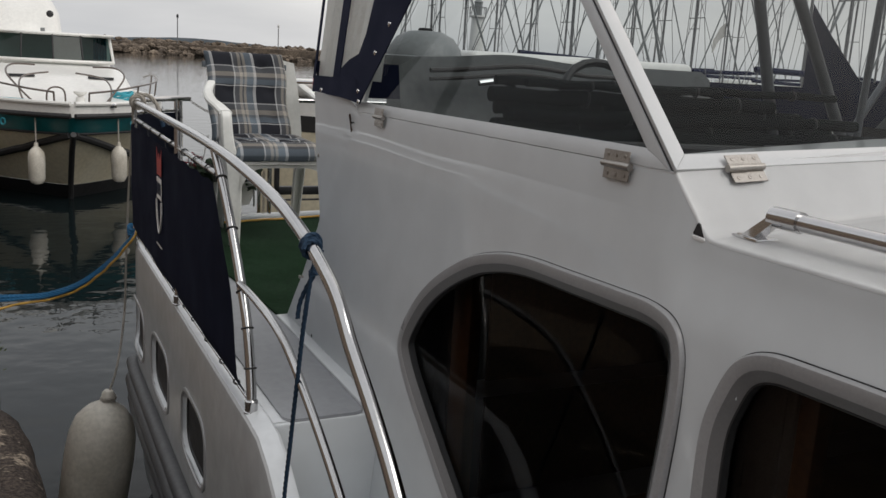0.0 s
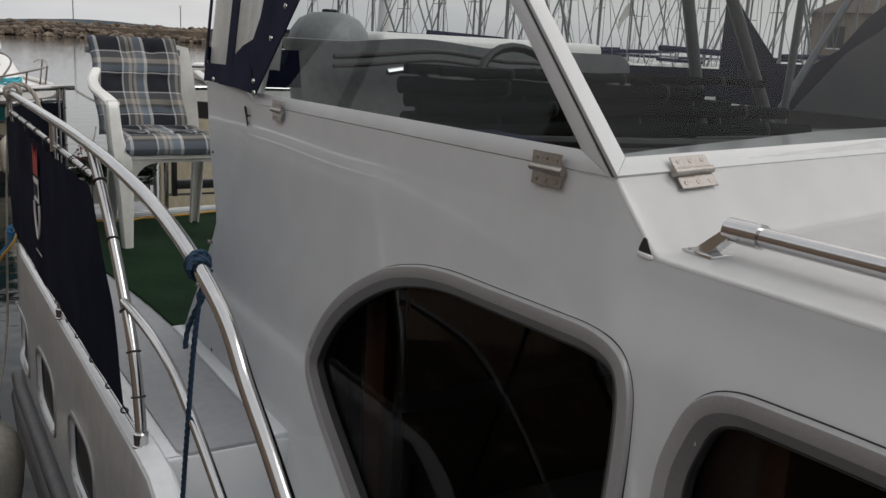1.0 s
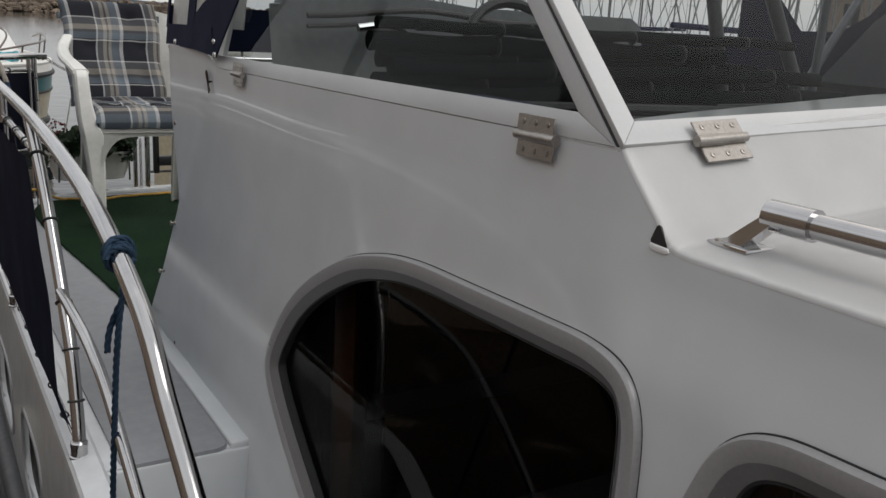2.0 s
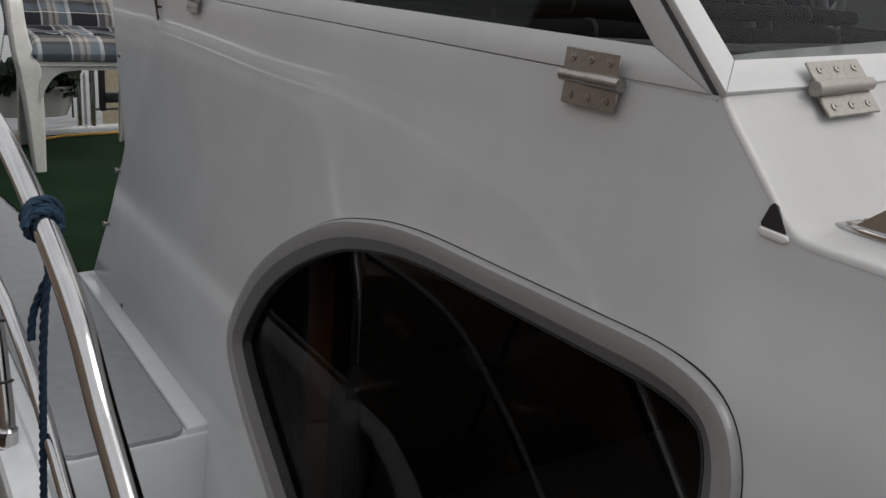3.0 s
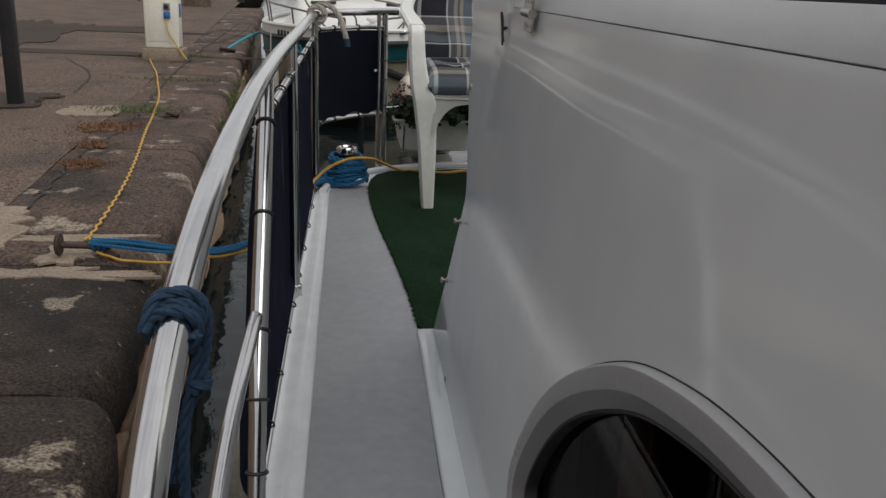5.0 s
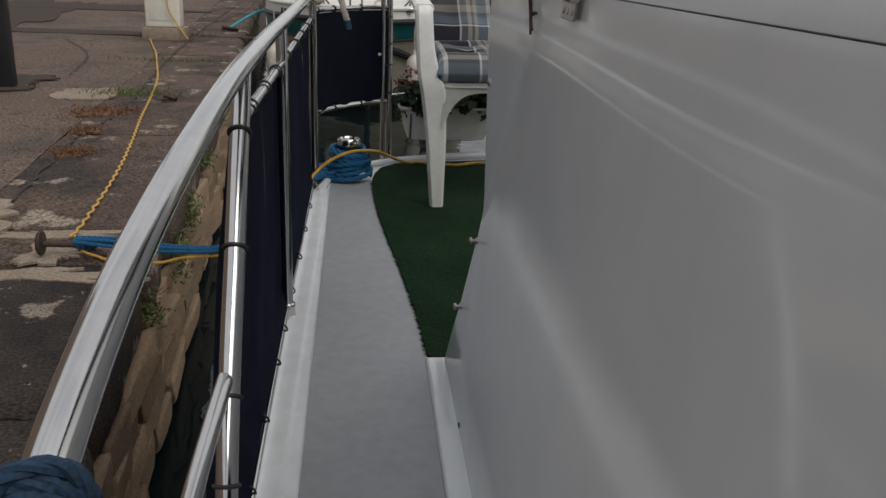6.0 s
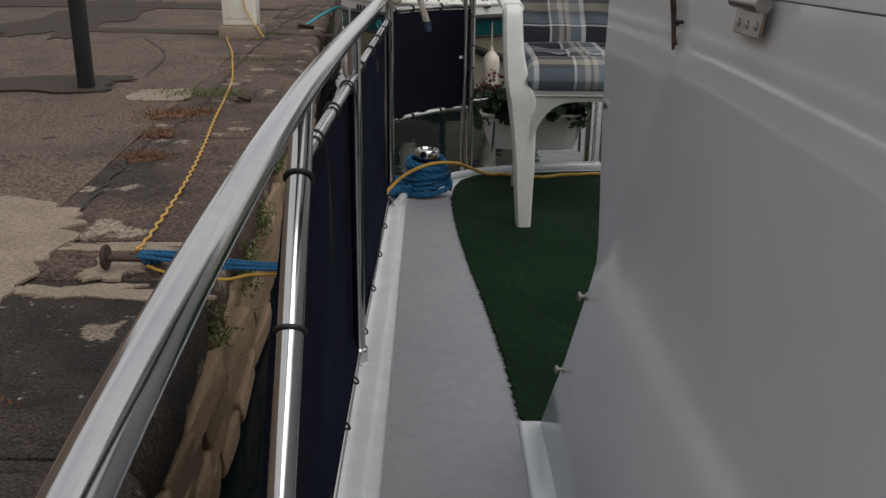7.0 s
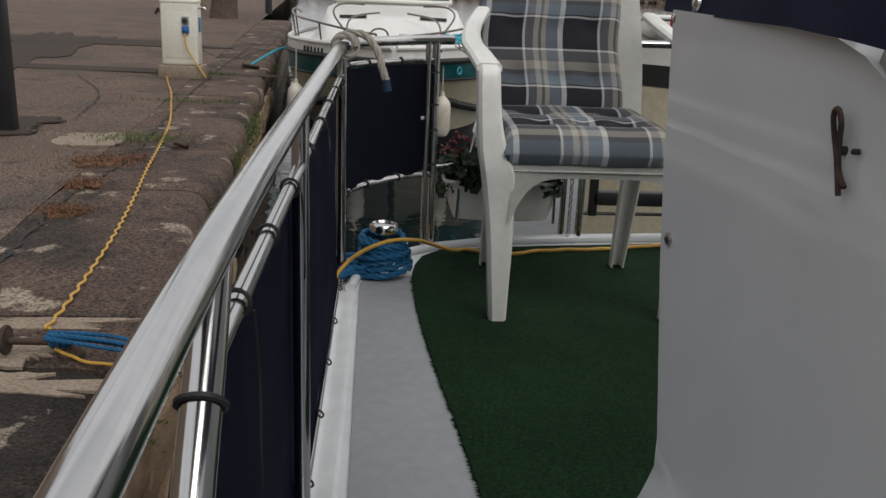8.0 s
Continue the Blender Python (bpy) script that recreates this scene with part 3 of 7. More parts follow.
def shrink(loop, d):
    """Moves a loop of (y, z) inwards."""
    n, out = len(loop), []
    cy, cz = sum(p[0] for p in loop) / n, sum(p[1] for p in loop) / n
    for i in range(n):
        a, b = loop[i - 2], loop[(i + 2) % n]
        ty, tz = b[0] - a[0], b[1] - a[1]
        k = math.hypot(ty, tz) or 1
        ny, nz = -tz / k, ty / k
        if ny * (cy - loop[i][0]) + nz * (cz - loop[i][1]) < 0:
            ny, nz = -ny, -nz
        out.append((loop[i][0] + d * ny, loop[i][1] + d * nz))
    return out


def inside(y, z, loop):
    hit = False
    for (a, b), (c, d) in zip(loop, loop[1:] + loop[:1]):
        if (b > z) != (d > z) and y < a + (c - a) * (z - b) / (d - b):
            hit = not hit
    return hit


LOOPS = [loop_of(WIN), loop_of(WIN2)]
holes = [shrink(l, 0.030) for l in LOOPS]
bm = bmesh.new()
low = lin(0.86, 1.59, 70) + lin(1.595, 1.62, 13) + lin(1.63, 1.845, 22)
upper = lin(0.02, 0.22, 5) + lin(0.234, 0.345, 22) + lin(0.36, 0.445, 4) + lin(0.455, 0.54, 18) + lin(0.57, 1.0, 12)
NZ = len(low) + len(upper) - 1
cols = lin(-2.6, 1.04, 150) + lin(1.048, 1.184, 35) + lin(1.2, 2.885, 84)
NY = len(cols) - 1


def side_x(y, z):
    k = sstep(1.75, 2.05, y)
    zz = z + 0.006 * noise.noise(Vector((y * 2.2, 7, 0))) + 0.0012 * noise.noise(Vector((y * 33, 5, 0))) + 0.002 * noise.noise(Vector((y * 14, 3, 0)))
    x = k * wall_x(zz) + (1 - k) * table(z, PLAIN) + 0.0008 * noise.noise(Vector((y * 1.3, z * 1.7, 0)))
    x += 0.014 * sstep(1.74, 1.86, z) * (1 - sstep(1.08, 1.165, y))
    fold = y - 2.665 - 0.55 * (1.93 - z)
    x -= (0.05 * max(0.0, fold) + 0.0025 * sstep(-0.008, 0.008, fold)) * sstep(1.52, 1.64, z)
    return x


grid = []
for i in range(NY + 1):
    col = []
    for j in range(NZ + 1):
        y = cols[i]
        z = low[j] if j < len(low) else 1.845 + (top_z(y) - 1.845) * upper[j - len(low)]
        y += (aft_y(z) - 2.885) * sstep(2.0, 2.885, y)
        x = side_x(y, z)
        col.append(bm.verts.new((x, y, z)))
    grid.append(col)
for i in range(NY):
    for j in range(NZ):
        q = (grid[i][j], grid[i + 1][j], grid[i + 1][j + 1], grid[i][j + 1])
        c = sum((v.co for v in q), Vector()) / 4
        if not any(inside(c.y, c.z, h) for h in holes):
            bm.faces.new(q)
bmesh.ops.delete(bm, geom=[v for v in bm.verts if not v.link_faces], context="VERTS")
cabin_wall = part("cabin_side", thick(bm, -0.022), GEL, cruiser, "white moulded cabin side with fine steps standing for reflected lines")


def surround(loop, parent):
    """A raised window surround: an outer flange, a proud round lip and a slope in to the pane."""
    prof = [(0.005, -0.001), (0.0055, -0.007), (0.008, -0.0105), (0.011, -0.011), (0.027, -0.0095), (0.029, -0.0085), (0.047, 0.004), (0.049, 0.02)]
    rings = [[Vector((wall_x(z) + o, y, z)) for y, z in shrink(loop, d)] for d, o in prof]
    part("window_surround", loft(rings[:6], caps=False), SURR, parent, "brushed grey raised window surround")
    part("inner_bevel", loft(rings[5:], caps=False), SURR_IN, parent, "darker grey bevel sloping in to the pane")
    gas = [[Vector((wall_x(z) + o, y, z)) for y, z in shrink(loop, d)] for d, o in ((0.046, 0.006), (0.047, 0.003), (0.050, 0.004), (0.051, 0.02))]
    part("gasket", loft(gas, caps=False), RUBBER, parent, "thin black rubber gasket")
    seam = [[Vector((wall_x(z) + o, y, z)) for y, z in shrink(loop, d)] for d, o in ((0.0035, 0.0), (0.0038, -0.0015), (0.007, -0.002))]
    part("sealant_seam", loft(seam, caps=False), RUBBER, parent)
    pane_part("pane", [(wall_x(1.45) + 0.018 + 0.09 * (z - 1.45), y, z) for y, z in shrink(loop, 0.045)], SALOON, parent, (-1, 0, 0), "dark tinted glass pane")


for loop in LOOPS:
    win = new("saloon_window")
    win.parent = cruiser
    surround(loop, win)

# fore cabin roof and the slope up to the windscreen
xs = [(-0.0004, -0.0062), (0.0004, -0.0030), (0.0025, -0.0008), (0.006, 0.0), (0.02, 0.001), (0.07, 0.005), (0.22, 0.018), (0.62, 0.045), (1.32, 0.07), (2.02, 0.045), (2.42, 0.018), (2.60, 0.003), (2.64, -0.003), (2.66, -0.03)]


def roof_pt(dx, dz, y):
    z = top_z(min(y, 1.16)) + 0.0062 if y > -0.2 else table(y, [(-2.6, 1.80), (-1.0, 1.85), (-0.2, top_z(0.0) + 0.0062)])
    return Vector((side_x(y, z - 0.006) + dx, y, z + dz))


ys = lin(-2.6, 0.8, 14) + lin(0.85, 1.03, 7) + lin(1.04, 1.10, 13) + lin(1.11, 1.18, 15) + [1.24, 1.30]
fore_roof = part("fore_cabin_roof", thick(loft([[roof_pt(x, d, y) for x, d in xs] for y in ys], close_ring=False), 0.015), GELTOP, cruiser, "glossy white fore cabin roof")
starboard = part("cabin_side", thick(sheet(lambda y, z: Vector((2 * CX - wall_x(z), min(y, aft_y(z)), z)), lin(-2.6, 2.9, 12), lin(0.86, 1.86, 8)), 0.02), GEL, cruiser)

part("fore_bulkhead", box(1.10, 3.84, -2.62, -2.58, 0.9, 1.80, 0.01), GEL, cruiser)

# scupper hole at the shoulder: a black plate stands for its dark inside
bm = bmesh.new()
tri = [(y, z + 0.0135) for y, z in ((1.084, 1.8775), (1.1045, 1.8795), (1.1055, 1.882), (1.1015, 1.896), (1.099, 1.8985), (1.096, 1.8965), (1.0845, 1.880))]
add_loft(bm, [[Vector((side_x(y, z) + 0.006, y, z)) for y, z in tri], [Vector((side_x(y, z) - 0.0008, y, z)) for y, z in tri]])
part("scupper", bm, RUBBER, fore_roof, "small black plate standing for the scupper's dark inside")
# a pale tray below stands for the hole's lit floor
bm = bmesh.new()
lip = [(y, z + 0.0135) for y, z in ((1.081, 1.877), (1.1055, 1.879), (1.1065, 1.876), (1.103, 1.8725), (1.084, 1.8705), (1.079, 1.8735))]
add_loft(bm, [[Vector((side_x(y, z) + 0.004, y, z)) for y, z in lip], [Vector((side_x(y, z) - 0.0014, 1.093 + (y - 1.093) * 0.96, z - 0.0004)) for y, z in lip], [Vector((side_x(y, z) - 0.002, 1.093 + (y - 1.093) * 0.85, 1.8885 + (z - 1.8885) * 0.7)) for y, z in lip]])
part("scupper_lip", bm, GELTOP, fore_roof)

# windscreen: raked aluminium frames with clear panes
BX, BY, BZ = 1.1700, 1.170, 1.9835
RAKE = Vector((0.24, 1.29, 1.0))


def bar(a, b, w, d, side, bev=0.003):
    """A straight frame bar from a to b; w across, towards side; d deep."""
    a, b = Vector(a), Vector(b)
    t = (b - a).normalized()
    s = (Vector(side) - t * Vector(side).dot(t)).normalized()
    o = t.cross(s)
    m = Matrix((s, t, o)).transposed().to_4x4()
    m.translation = a
    return box(0, w, 0, (b - a).length, -d / 2, d / 2, bev, 2, m)


H_UP = 0.61


def mitred(corners, widths, depth, material, parent, inside_dir):
    """A flat closed frame of mitred bars; gives back its inner corners."""
    n = len(corners)
    c = sum(corners, Vector()) / n
    nrm = (corners[1] - corners[0]).cross(corners[-1] - corners[0]).normalized()
    ins = []
    for i in range(n):
        e = (corners[(i + 1) % n] - corners[i]).normalized()
        m = nrm.cross(e).normalized()
        ins.append(m if m.dot(c - corners[i]) > 0 else -m)
    q = []
    for i in range(n):
        a, b, wa, wb = ins[i - 1], ins[i], widths[i - 1], widths[i]
        k = a.dot(b)
        q.append(corners[i] + a * ((wa - k * wb) / (1 - k * k)) + b * ((wb - k * wa) / (1 - k * k)))
    d = nrm * depth if nrm.dot(Vector(inside_dir)) > 0 else -nrm * depth
    for i in range(n):
        j = (i + 1) % n
        bm = bmesh.new()
        add_loft(bm, [[corners[i], corners[j], q[j], q[i]], [p + d for p in (corners[i], corners[j], q[j], q[i])]])
        bmesh.ops.recalc_face_normals(bm, faces=bm.faces)
        bmesh.ops.bevel(bm, geom=list(bm.edges), offset=0.0013, segments=2, affect="EDGES", profile=0.5)
        part("frame_bar", bm, material, parent)
    return [p + d * 0.5 for p in q]


side_frame = new("side_screen")
side_frame.parent = cruiser
foot = Vector((BX, BY, BZ))
loop = mitred([foot, Vector((1.170, 2.66, 1.968)), Vector((1.316, 2.66, BZ + H_UP)), foot + RAKE * H_UP], (0.031, 0.03, 0.031, 0.024), 0.022, ALU, side_frame, (1, 0, 0))
side_pane = pane_part("pane", loop, CLEAR, side_frame, (-1, 0, 0), "clear glass pane with reflections")
front = new("front_screen")
front.parent = cruiser


def base_z(x):
    return 1.9875 + 0.046 * (1 - ((x - CX) / (CX - 1.168)) ** 2)


f0 = Vector((1.1695, 1.155, 1.988))
mid = Vector((2.235, 1.133, base_z(2.235)))
mid_b = mid + Vector((0.012, 0, 0))
far_foot = Vector((3.82, 1.155, 1.988))
loop = mitred([f0, mid, mid + RAKE * H_UP, f0 + RAKE * H_UP], (0.034, 0.03, 0.03, 0.030), 0.008, ALU, front, (0, 1, -1))
front_pane = pane_part("pane", loop, CLEAR, front, (0, -1, 1), "clear glass pane with reflections")
loop = mitred([mid_b, far_foot, far_foot + Vector((-0.15, 0.787, H_UP)), mid_b + RAKE * H_UP], (0.034, 0.03, 0.03, 0.03), 0.022, ALU, front, (0, 1, -1))
far_pane = pane_part("pane", loop, CLEAR, front, (0, -1, 1))
g0 = f0 + Vector((0.006, 0.0078, -0.0085))
part("gasket", tube([g0, g0 + RAKE * H_UP], 0.0048, 8), RUBBER, front)


def hinge(at, along, normal, w, parent):
    """A strap hinge: two leaves of three screws on a thick barrel."""
    t, o = Vector(along).normalized(), Vector(normal).normalized()
    up = o.cross(t).normalized()
    if up.z < 0:
        up = -up
    m = Matrix((t, up, o)).transposed().to_4x4()
    m.translation = at
    h = part("hinge", box(-w / 2, w / 2, -0.026, -0.004, 0, 0.0025, 0.0008, 1, m), HINGE, parent, "stainless strap hinge with screws")
    part("hinge_leaf", box(-w / 2, w / 2, 0.004, 0.026, 0, 0.0025, 0.0008, 1, m @ Matrix.Translation((0, 0, 0.004))), HINGE, h)
    part("hinge_pin", tube([m @ Vector((-w * 0.58, 0, 0.006)), m @ Vector((0.0, 0, 0.006))], 0.0066, 12), HINGE, h)
    part("hinge_barrel", tube([m @ Vector((0.0, 0, 0.006)), m @ Vector((w * 0.5, 0, 0.006))], 0.0058, 12), HINGE, h)
    for sx in (-0.33, 0.0, 0.33):
        for sy, zz in ((-0.017, 0.0025), (0.017, 0.0065)):
            s = part("screw", lathe([(0.0038, 0), (0.0036, 0.0009), (0.0012, 0.0011), (0.001, 0.0004)], n=10, m=m @ Matrix.Translation((sx * w, sy, zz))), HINGE, h)


hinge((1.1665, 1.305, 1.976), (0, 1, -0.009), (-1, 0, 0.1), 0.074, side_frame)
hinge((1.165, 2.432, 1.966), (0, 1, 0.0), (-1, 0, 0.1), 0.066, side_frame)
hinge((1.306, 1.1475, 1.9895), (1, 0, 0.05), (0, -0.74, 0.67), 0.072, front)

# fore handrail on the roof
rail = new("roof_handrail")
rail.parent = cruiser
part("rail_tube", tube(smooth_line([(1.257, 1.008, 1.933), (1.265, 0.6, 1.931), (1.29, 0.0, 1.927), (1.33, -0.9, 1.913), (1.39, -2.0, 1.874)], 8), 0.0132, 16), STEEL, rail)
part("elbow", tube(smooth_line([(1.2565, 1.026, 1.933), (1.257, 1.0, 1.933), (1.2575, 0.972, 1.933)], 4), 0.0165, 16), STEEL, rail)
bm = bmesh.new()
add_loft(bm, [[Vector((1.246 + sx * 0.012, 1.050 + sy, 1.899)) for sx, sy in ((-1, -0.012), (1, -0.012), (1, 0.014), (-1, 0.014))], [Vector((1.2555 + sx * 0.011, 1.016 + sy, 1.935)) for sx, sy in ((-1, -0.012), (1, -0.012), (1, 0.008), (-1, 0.008))]])
part("bracket", bm, STEEL, rail)
part("foot_plate", box(1.224, 1.268, 1.022, 1.076, 1.891, 1.899, 0.002), STEEL, rail)
for dx in (-0.012, 0.012):
    part("screw", lathe([(0.004, 0), (0.0035, 0.0015), (0.001, 0.0018)], (1.246 + dx, 1.068, 1.899), 10), HINGE, rail)

# latch hook and canvas studs on the cabin side
latch = new("wall_hook")
latch.parent = cruiser
lx = side_x(2.664, 1.925)
hook = Matrix.Translation((lx, 2.666, 1.931)) @ Matrix.Diagonal((0.55, -0.55, 0.60, 1)) @ Matrix.Translation((-lx, -2.664, -1.925))
part("hook_loop", tube([hook @ q for q in smooth_line([(lx - 0.012, 2.684, 1.880), (lx - 0.012, 2.668, 1.915), (lx - 0.012, 2.650, 1.945), (lx - 0.014, 2.648, 1.962), (lx - 0.014, 2.656, 1.968), (lx - 0.012, 2.664, 1.955), (lx - 0.01, 2.664, 1.93), (lx - 0.01, 2.672, 1.905), (lx - 0.01, 2.690, 1.890)], 5)], 0.0019, 8), IRON, latch)
part("hook_base", lathe([(0.003, 0), (0.003, 0.004), (0.0015, 0.005)], (lx, 2.666, 1.931), 12, Euler((0, radians(-90), 0)).to_matrix().to_4x4()), RUBBER, latch)
part("hook_base", lathe([(0.002, 0), (0.002, 0.004), (0.001, 0.005)], (lx, 2.651, 1.933), 12, Euler((0, radians(-90), 0)).to_matrix().to_4x4()), RUBBER, latch)
for y, z in ((2.90, 1.526), (2.978, 1.37), (3.105, 1.19), (2.928, 1.80)):
    part("canvas_stud", lathe([(0.006, 0), (0.006, 0.003), (0.003, 0.004), (0.003, 0.009), (0.0065, 0.010), (0.0065, 0.014), (0.002, 0.016)], (wall_x(z), y - 0.008, z), 12, Euler((0, radians(-90), 0)).to_matrix().to_4x4()), HINGE, cabin_wall)
part("drain_hole", lathe([(0.006, 0), (0.004, 0.0015)], (wall_x(1.205) - 0.0005, 2.81, 1.206), 10, Euler((0, radians(-90), 0)).to_matrix().to_4x4()), RUBBER, cabin_wall)

# ---- stainless side rail ----
side_rail = new("side_rail")
side_rail.parent = cruiser
RX = 0.757


def rail_x(y):
    """The rail leans inboard where it sweeps down to the fore deck."""
    return table(y, [(1.1, 0.796), (1.3, 0.790), (1.45, 0.784), (1.65, 0.774), (1.85, 0.767), (2.1, 0.763), (2.4, 0.760), (2.8, RX)])


top = [(1.083, 4.975, 1.858), (1.02, 4.945, 1.858), (0.93, 4.88, 1.857), (0.84, 4.77, 1.857), (0.785, 4.64, 1.857), (0.760, 4.50, 1.856), (0.756, 4.30, 1.856)] + [
    (rail_x(y), y, z) for y, z in ((3.6, 1.853), (3.0, 1.850), (2.6, 1.841), (2.3, 1.823), (2.1, 1.804), (1.95, 1.782), (1.80, 1.745), (1.65, 1.683), (1.56, 1.601), (1.48, 1.537), (1.42, 1.487), (1.356, 1.429), (1.285, 1.35), (1.22, 1.255), (1.17, 1.14), (1.145, 1.01), (1.135, 0.88))]
part("top_rail", tube(smooth_line(top, 6), 0.0148, 20), STEEL, side_rail)
mid_pts = [(rail_x(y) + 0.004, y, z) for y, z in ((2.40, 1.507), (2.30, 1.507), (2.15, 1.502), (2.03, 1.489), (1.93, 1.462), (1.80, 1.400), (1.67, 1.325), (1.56, 1.246), (1.46, 1.156), (1.38, 1.056), (1.33, 0.956), (1.31, 0.885))]
part("lower_rail", tube(smooth_line(mid_pts, 5), 0.0105, 16), STEEL, side_rail)
post = [(0.768, 2.272, 1.185), (0.770, 2.285, 1.255), (0.770, 2.335, 1.40), (0.768, 2.405, 1.505), (0.766, 2.50, 1.62), (0.763, 2.585, 1.715), (0.760, 2.66, 1.785), (RX, 2.715, 1.838)]
POST1 = smooth_line(post, 6)
part("post", tube(POST1, 0.0135, 18), STEEL, side_rail)


def socket(x, y, z):
    part("post_socket", lathe([(0.020, 0), (0.020, 0.004), (0.0168, 0.006), (0.0168, 0.022), (0.0175, 0.024), (0.0175, 0.034), (0.0145, 0.037)], (x, y, z), 18), STEEL, side_rail)


socket(0.768, 2.272, 1.184)
for x, y in ((RX, 3.36), (0.757, 4.60)):
    part("post", tube([(x, y, 1.185), (x, y, 1.85)], 0.0125, 16), STEEL, side_rail)
    socket(x, y, 1.186)
for x, y in ((1.03, 4.95), (1.005, 4.93)):
    part("post", tube([(x, y, 1.185), (x, y, 1.85)], 0.0125 if x > 1.02 else 0.009, 16), STEEL, side_rail)
# slim tubes that carry the wind panels
TB = 1.770
part("panel_tube", tube([(RX, 2.685, TB), (RX, 3.35, TB + 0.003), (0.756, 4.59, TB + 0.006)], 0.0085, 14), STEEL, side_rail)
part("panel_tube", tube([(0.766, 2.29, 1.213), (RX, 3.35, 1.215), (0.756, 4.59, 1.218)], 0.0055, 12), STEEL, side_rail)
STERN = smooth_line([(0.754, 4.61, 0), (0.79, 4.72, 0), (0.86, 4.83, 0), (0.94, 4.905, 0), (1.02, 4.945, 0)], 4)
for z, r in ((1.795, 0.0085), (1.435, 0.0085)):
    part("panel_tube", tube([Vector((p.x, p.y, z)) for p in STERN], r, 12), STEEL, side_rail)

# ---- wind panels lashed to the rail ----
panel_thing = thing("wind_panel", "navy canvas wind panel with small emblem on the side rail", "wind screen")
front_edge = lambda z: table(z, [(1.215, 2.29), (1.28, 2.305), (1.40, 2.345), (1.50, 2.41), (1.62, 2.51), (1.715, 2.60), (1.765, 2.66)])
part("cloth", thick(sheet(lambda s, t: Vector((RX - 0.016 + (0.022 - 0.010 * sstep(0, 0.6, s)) * (1 - sstep(0, 0.10, t)) + 0.005 * noise.noise(Vector((s * 7, t * 3, 0))), front_edge(1.222 + 0.53 * t) + 0.022 + (4.575 - front_edge(1.222 + 0.53 * t)) * s, 1.218 + (0.530 + 0.004 * math.sin(s * 60)) * t)), lin(0, 1, 60), lin(0, 1, 30)), 0.0015), NAVY, panel_thing)


def add_ring(bm, c, axis, r, w, n=14, m=6):
    a = Vector(axis).normalized()
    u = a.orthogonal().normalized()
    v = a.cross(u)
    return add_tube(bm, [Vector(c) + r * (math.cos(2 * math.pi * k / n) * u + math.sin(2 * math.pi * k / n) * v) for k in range(n)], w, m, closed=True)


def tie(c, axis, r, parent, tail=0.0, w=0.0022):
    bm = add_ring(bmesh.new(), c, axis, r, w)
    if tail:
        c = Vector(c)
        add_tube(bm, smooth_line([c + Vector((0.014, 0, -r * 0.5)), c + Vector((0.016, 0.01, -tail * 0.4)), c + Vector((0.018, -0.004, -tail * 0.8)), c + Vector((0.017, 0.004, -tail))], 4), 0.0014, 5)
    return part("cable_tie", bm, RUBBER, parent)


for y, tl in ((2.80, 0.17), (3.0, 0.0), (3.22, 0.12), (3.48, 0.0), (3.75, 0.06), (4.0, 0.0), (4.25, 0.07), (4.48, 0.0)):
    tie((RX, y, TB + 0.002), (0, 1, 0), 0.0115, panel_thing, tl)
for y in (2.42, 2.60, 2.82, 3.05, 3.22, 3.45, 3.7, 3.95, 4.2, 4.45):
    tie((rail_x(y) + 0.002, y, 1.218), (0.5, 1, 0.3), 0.0088, panel_thing, 0.0, 0.0022)
for z in (1.30, 1.395, 1.492, 1.633, 1.762):
    i = min(range(len(POST1)), key=lambda j: abs(POST1[j].z - z))
    a, b = POST1[max(i - 1, 0)], POST1[min(i + 1, len(POST1) - 1)]
    tie(POST1[i], b - a, 0.0155, panel_thing, 0.0, 0.0026)
# emblem: a red crown shape over a pale bar and a grey shield outline
EX, EY = RX - 0.0235, 3.66


def emblem(name, poly, material, label=""):
    bm = bmesh.new()
    bm.faces.new([bm.verts.new((EX, EY - y, z)) for y, z in poly])
    bmesh.ops.triangulate(bm, faces=bm.faces[:])
    return part(name, thick(bm, 0.001), material, panel_thing, label)


emblem("emblem", [(-0.055, 1.63), (0.055, 1.63), (0.06, 1.735), (0.025, 1.69), (0.0, 1.72), (-0.025, 1.69), (-0.06, 1.735)], RED, "red emblem shape")
emblem("emblem_band", [(-0.06, 1.535), (0.06, 1.535), (0.06, 1.62), (-0.06, 1.62)], CURTAIN, "pale band with plain bars")
for k in range(4):
    bm = bmesh.new()
    bm.faces.new([bm.verts.new((EX - 0.002, EY - y, z)) for y, z in ((-0.05 + 0.027 * k, 1.553), (-0.033 + 0.027 * k, 1.553), (-0.033 + 0.027 * k, 1.602), (-0.05 + 0.027 * k, 1.602))])
    part("emblem_bar", bm, NAVY, panel_thing)
part("emblem_shield", tube(smooth_line([(EX, EY - 0.06, 1.53), (EX, EY - 0.055, 1.47), (EX, EY, 1.40), (EX, EY + 0.055, 1.47), (EX, EY + 0.06, 1.53)], 5), 0.004, 6), CURTAIN, panel_thing)
bm = bmesh.new()
bm.faces.new([bm.verts.new((EX, EY - y, z)) for y, z in ((-0.07, 1.345), (0.07, 1.345), (0.07, 1.352), (-0.07, 1.352))])
part("emblem_bar", bm, CURTAIN, panel_thing)

stern_panel = thing("wind_panel", "dark navy mesh panel lashed round the stern corner rail", "wind screen")
SP = [p + Vector((0.004, -0.006, 0)) for p in STERN]
bm = bmesh.new()
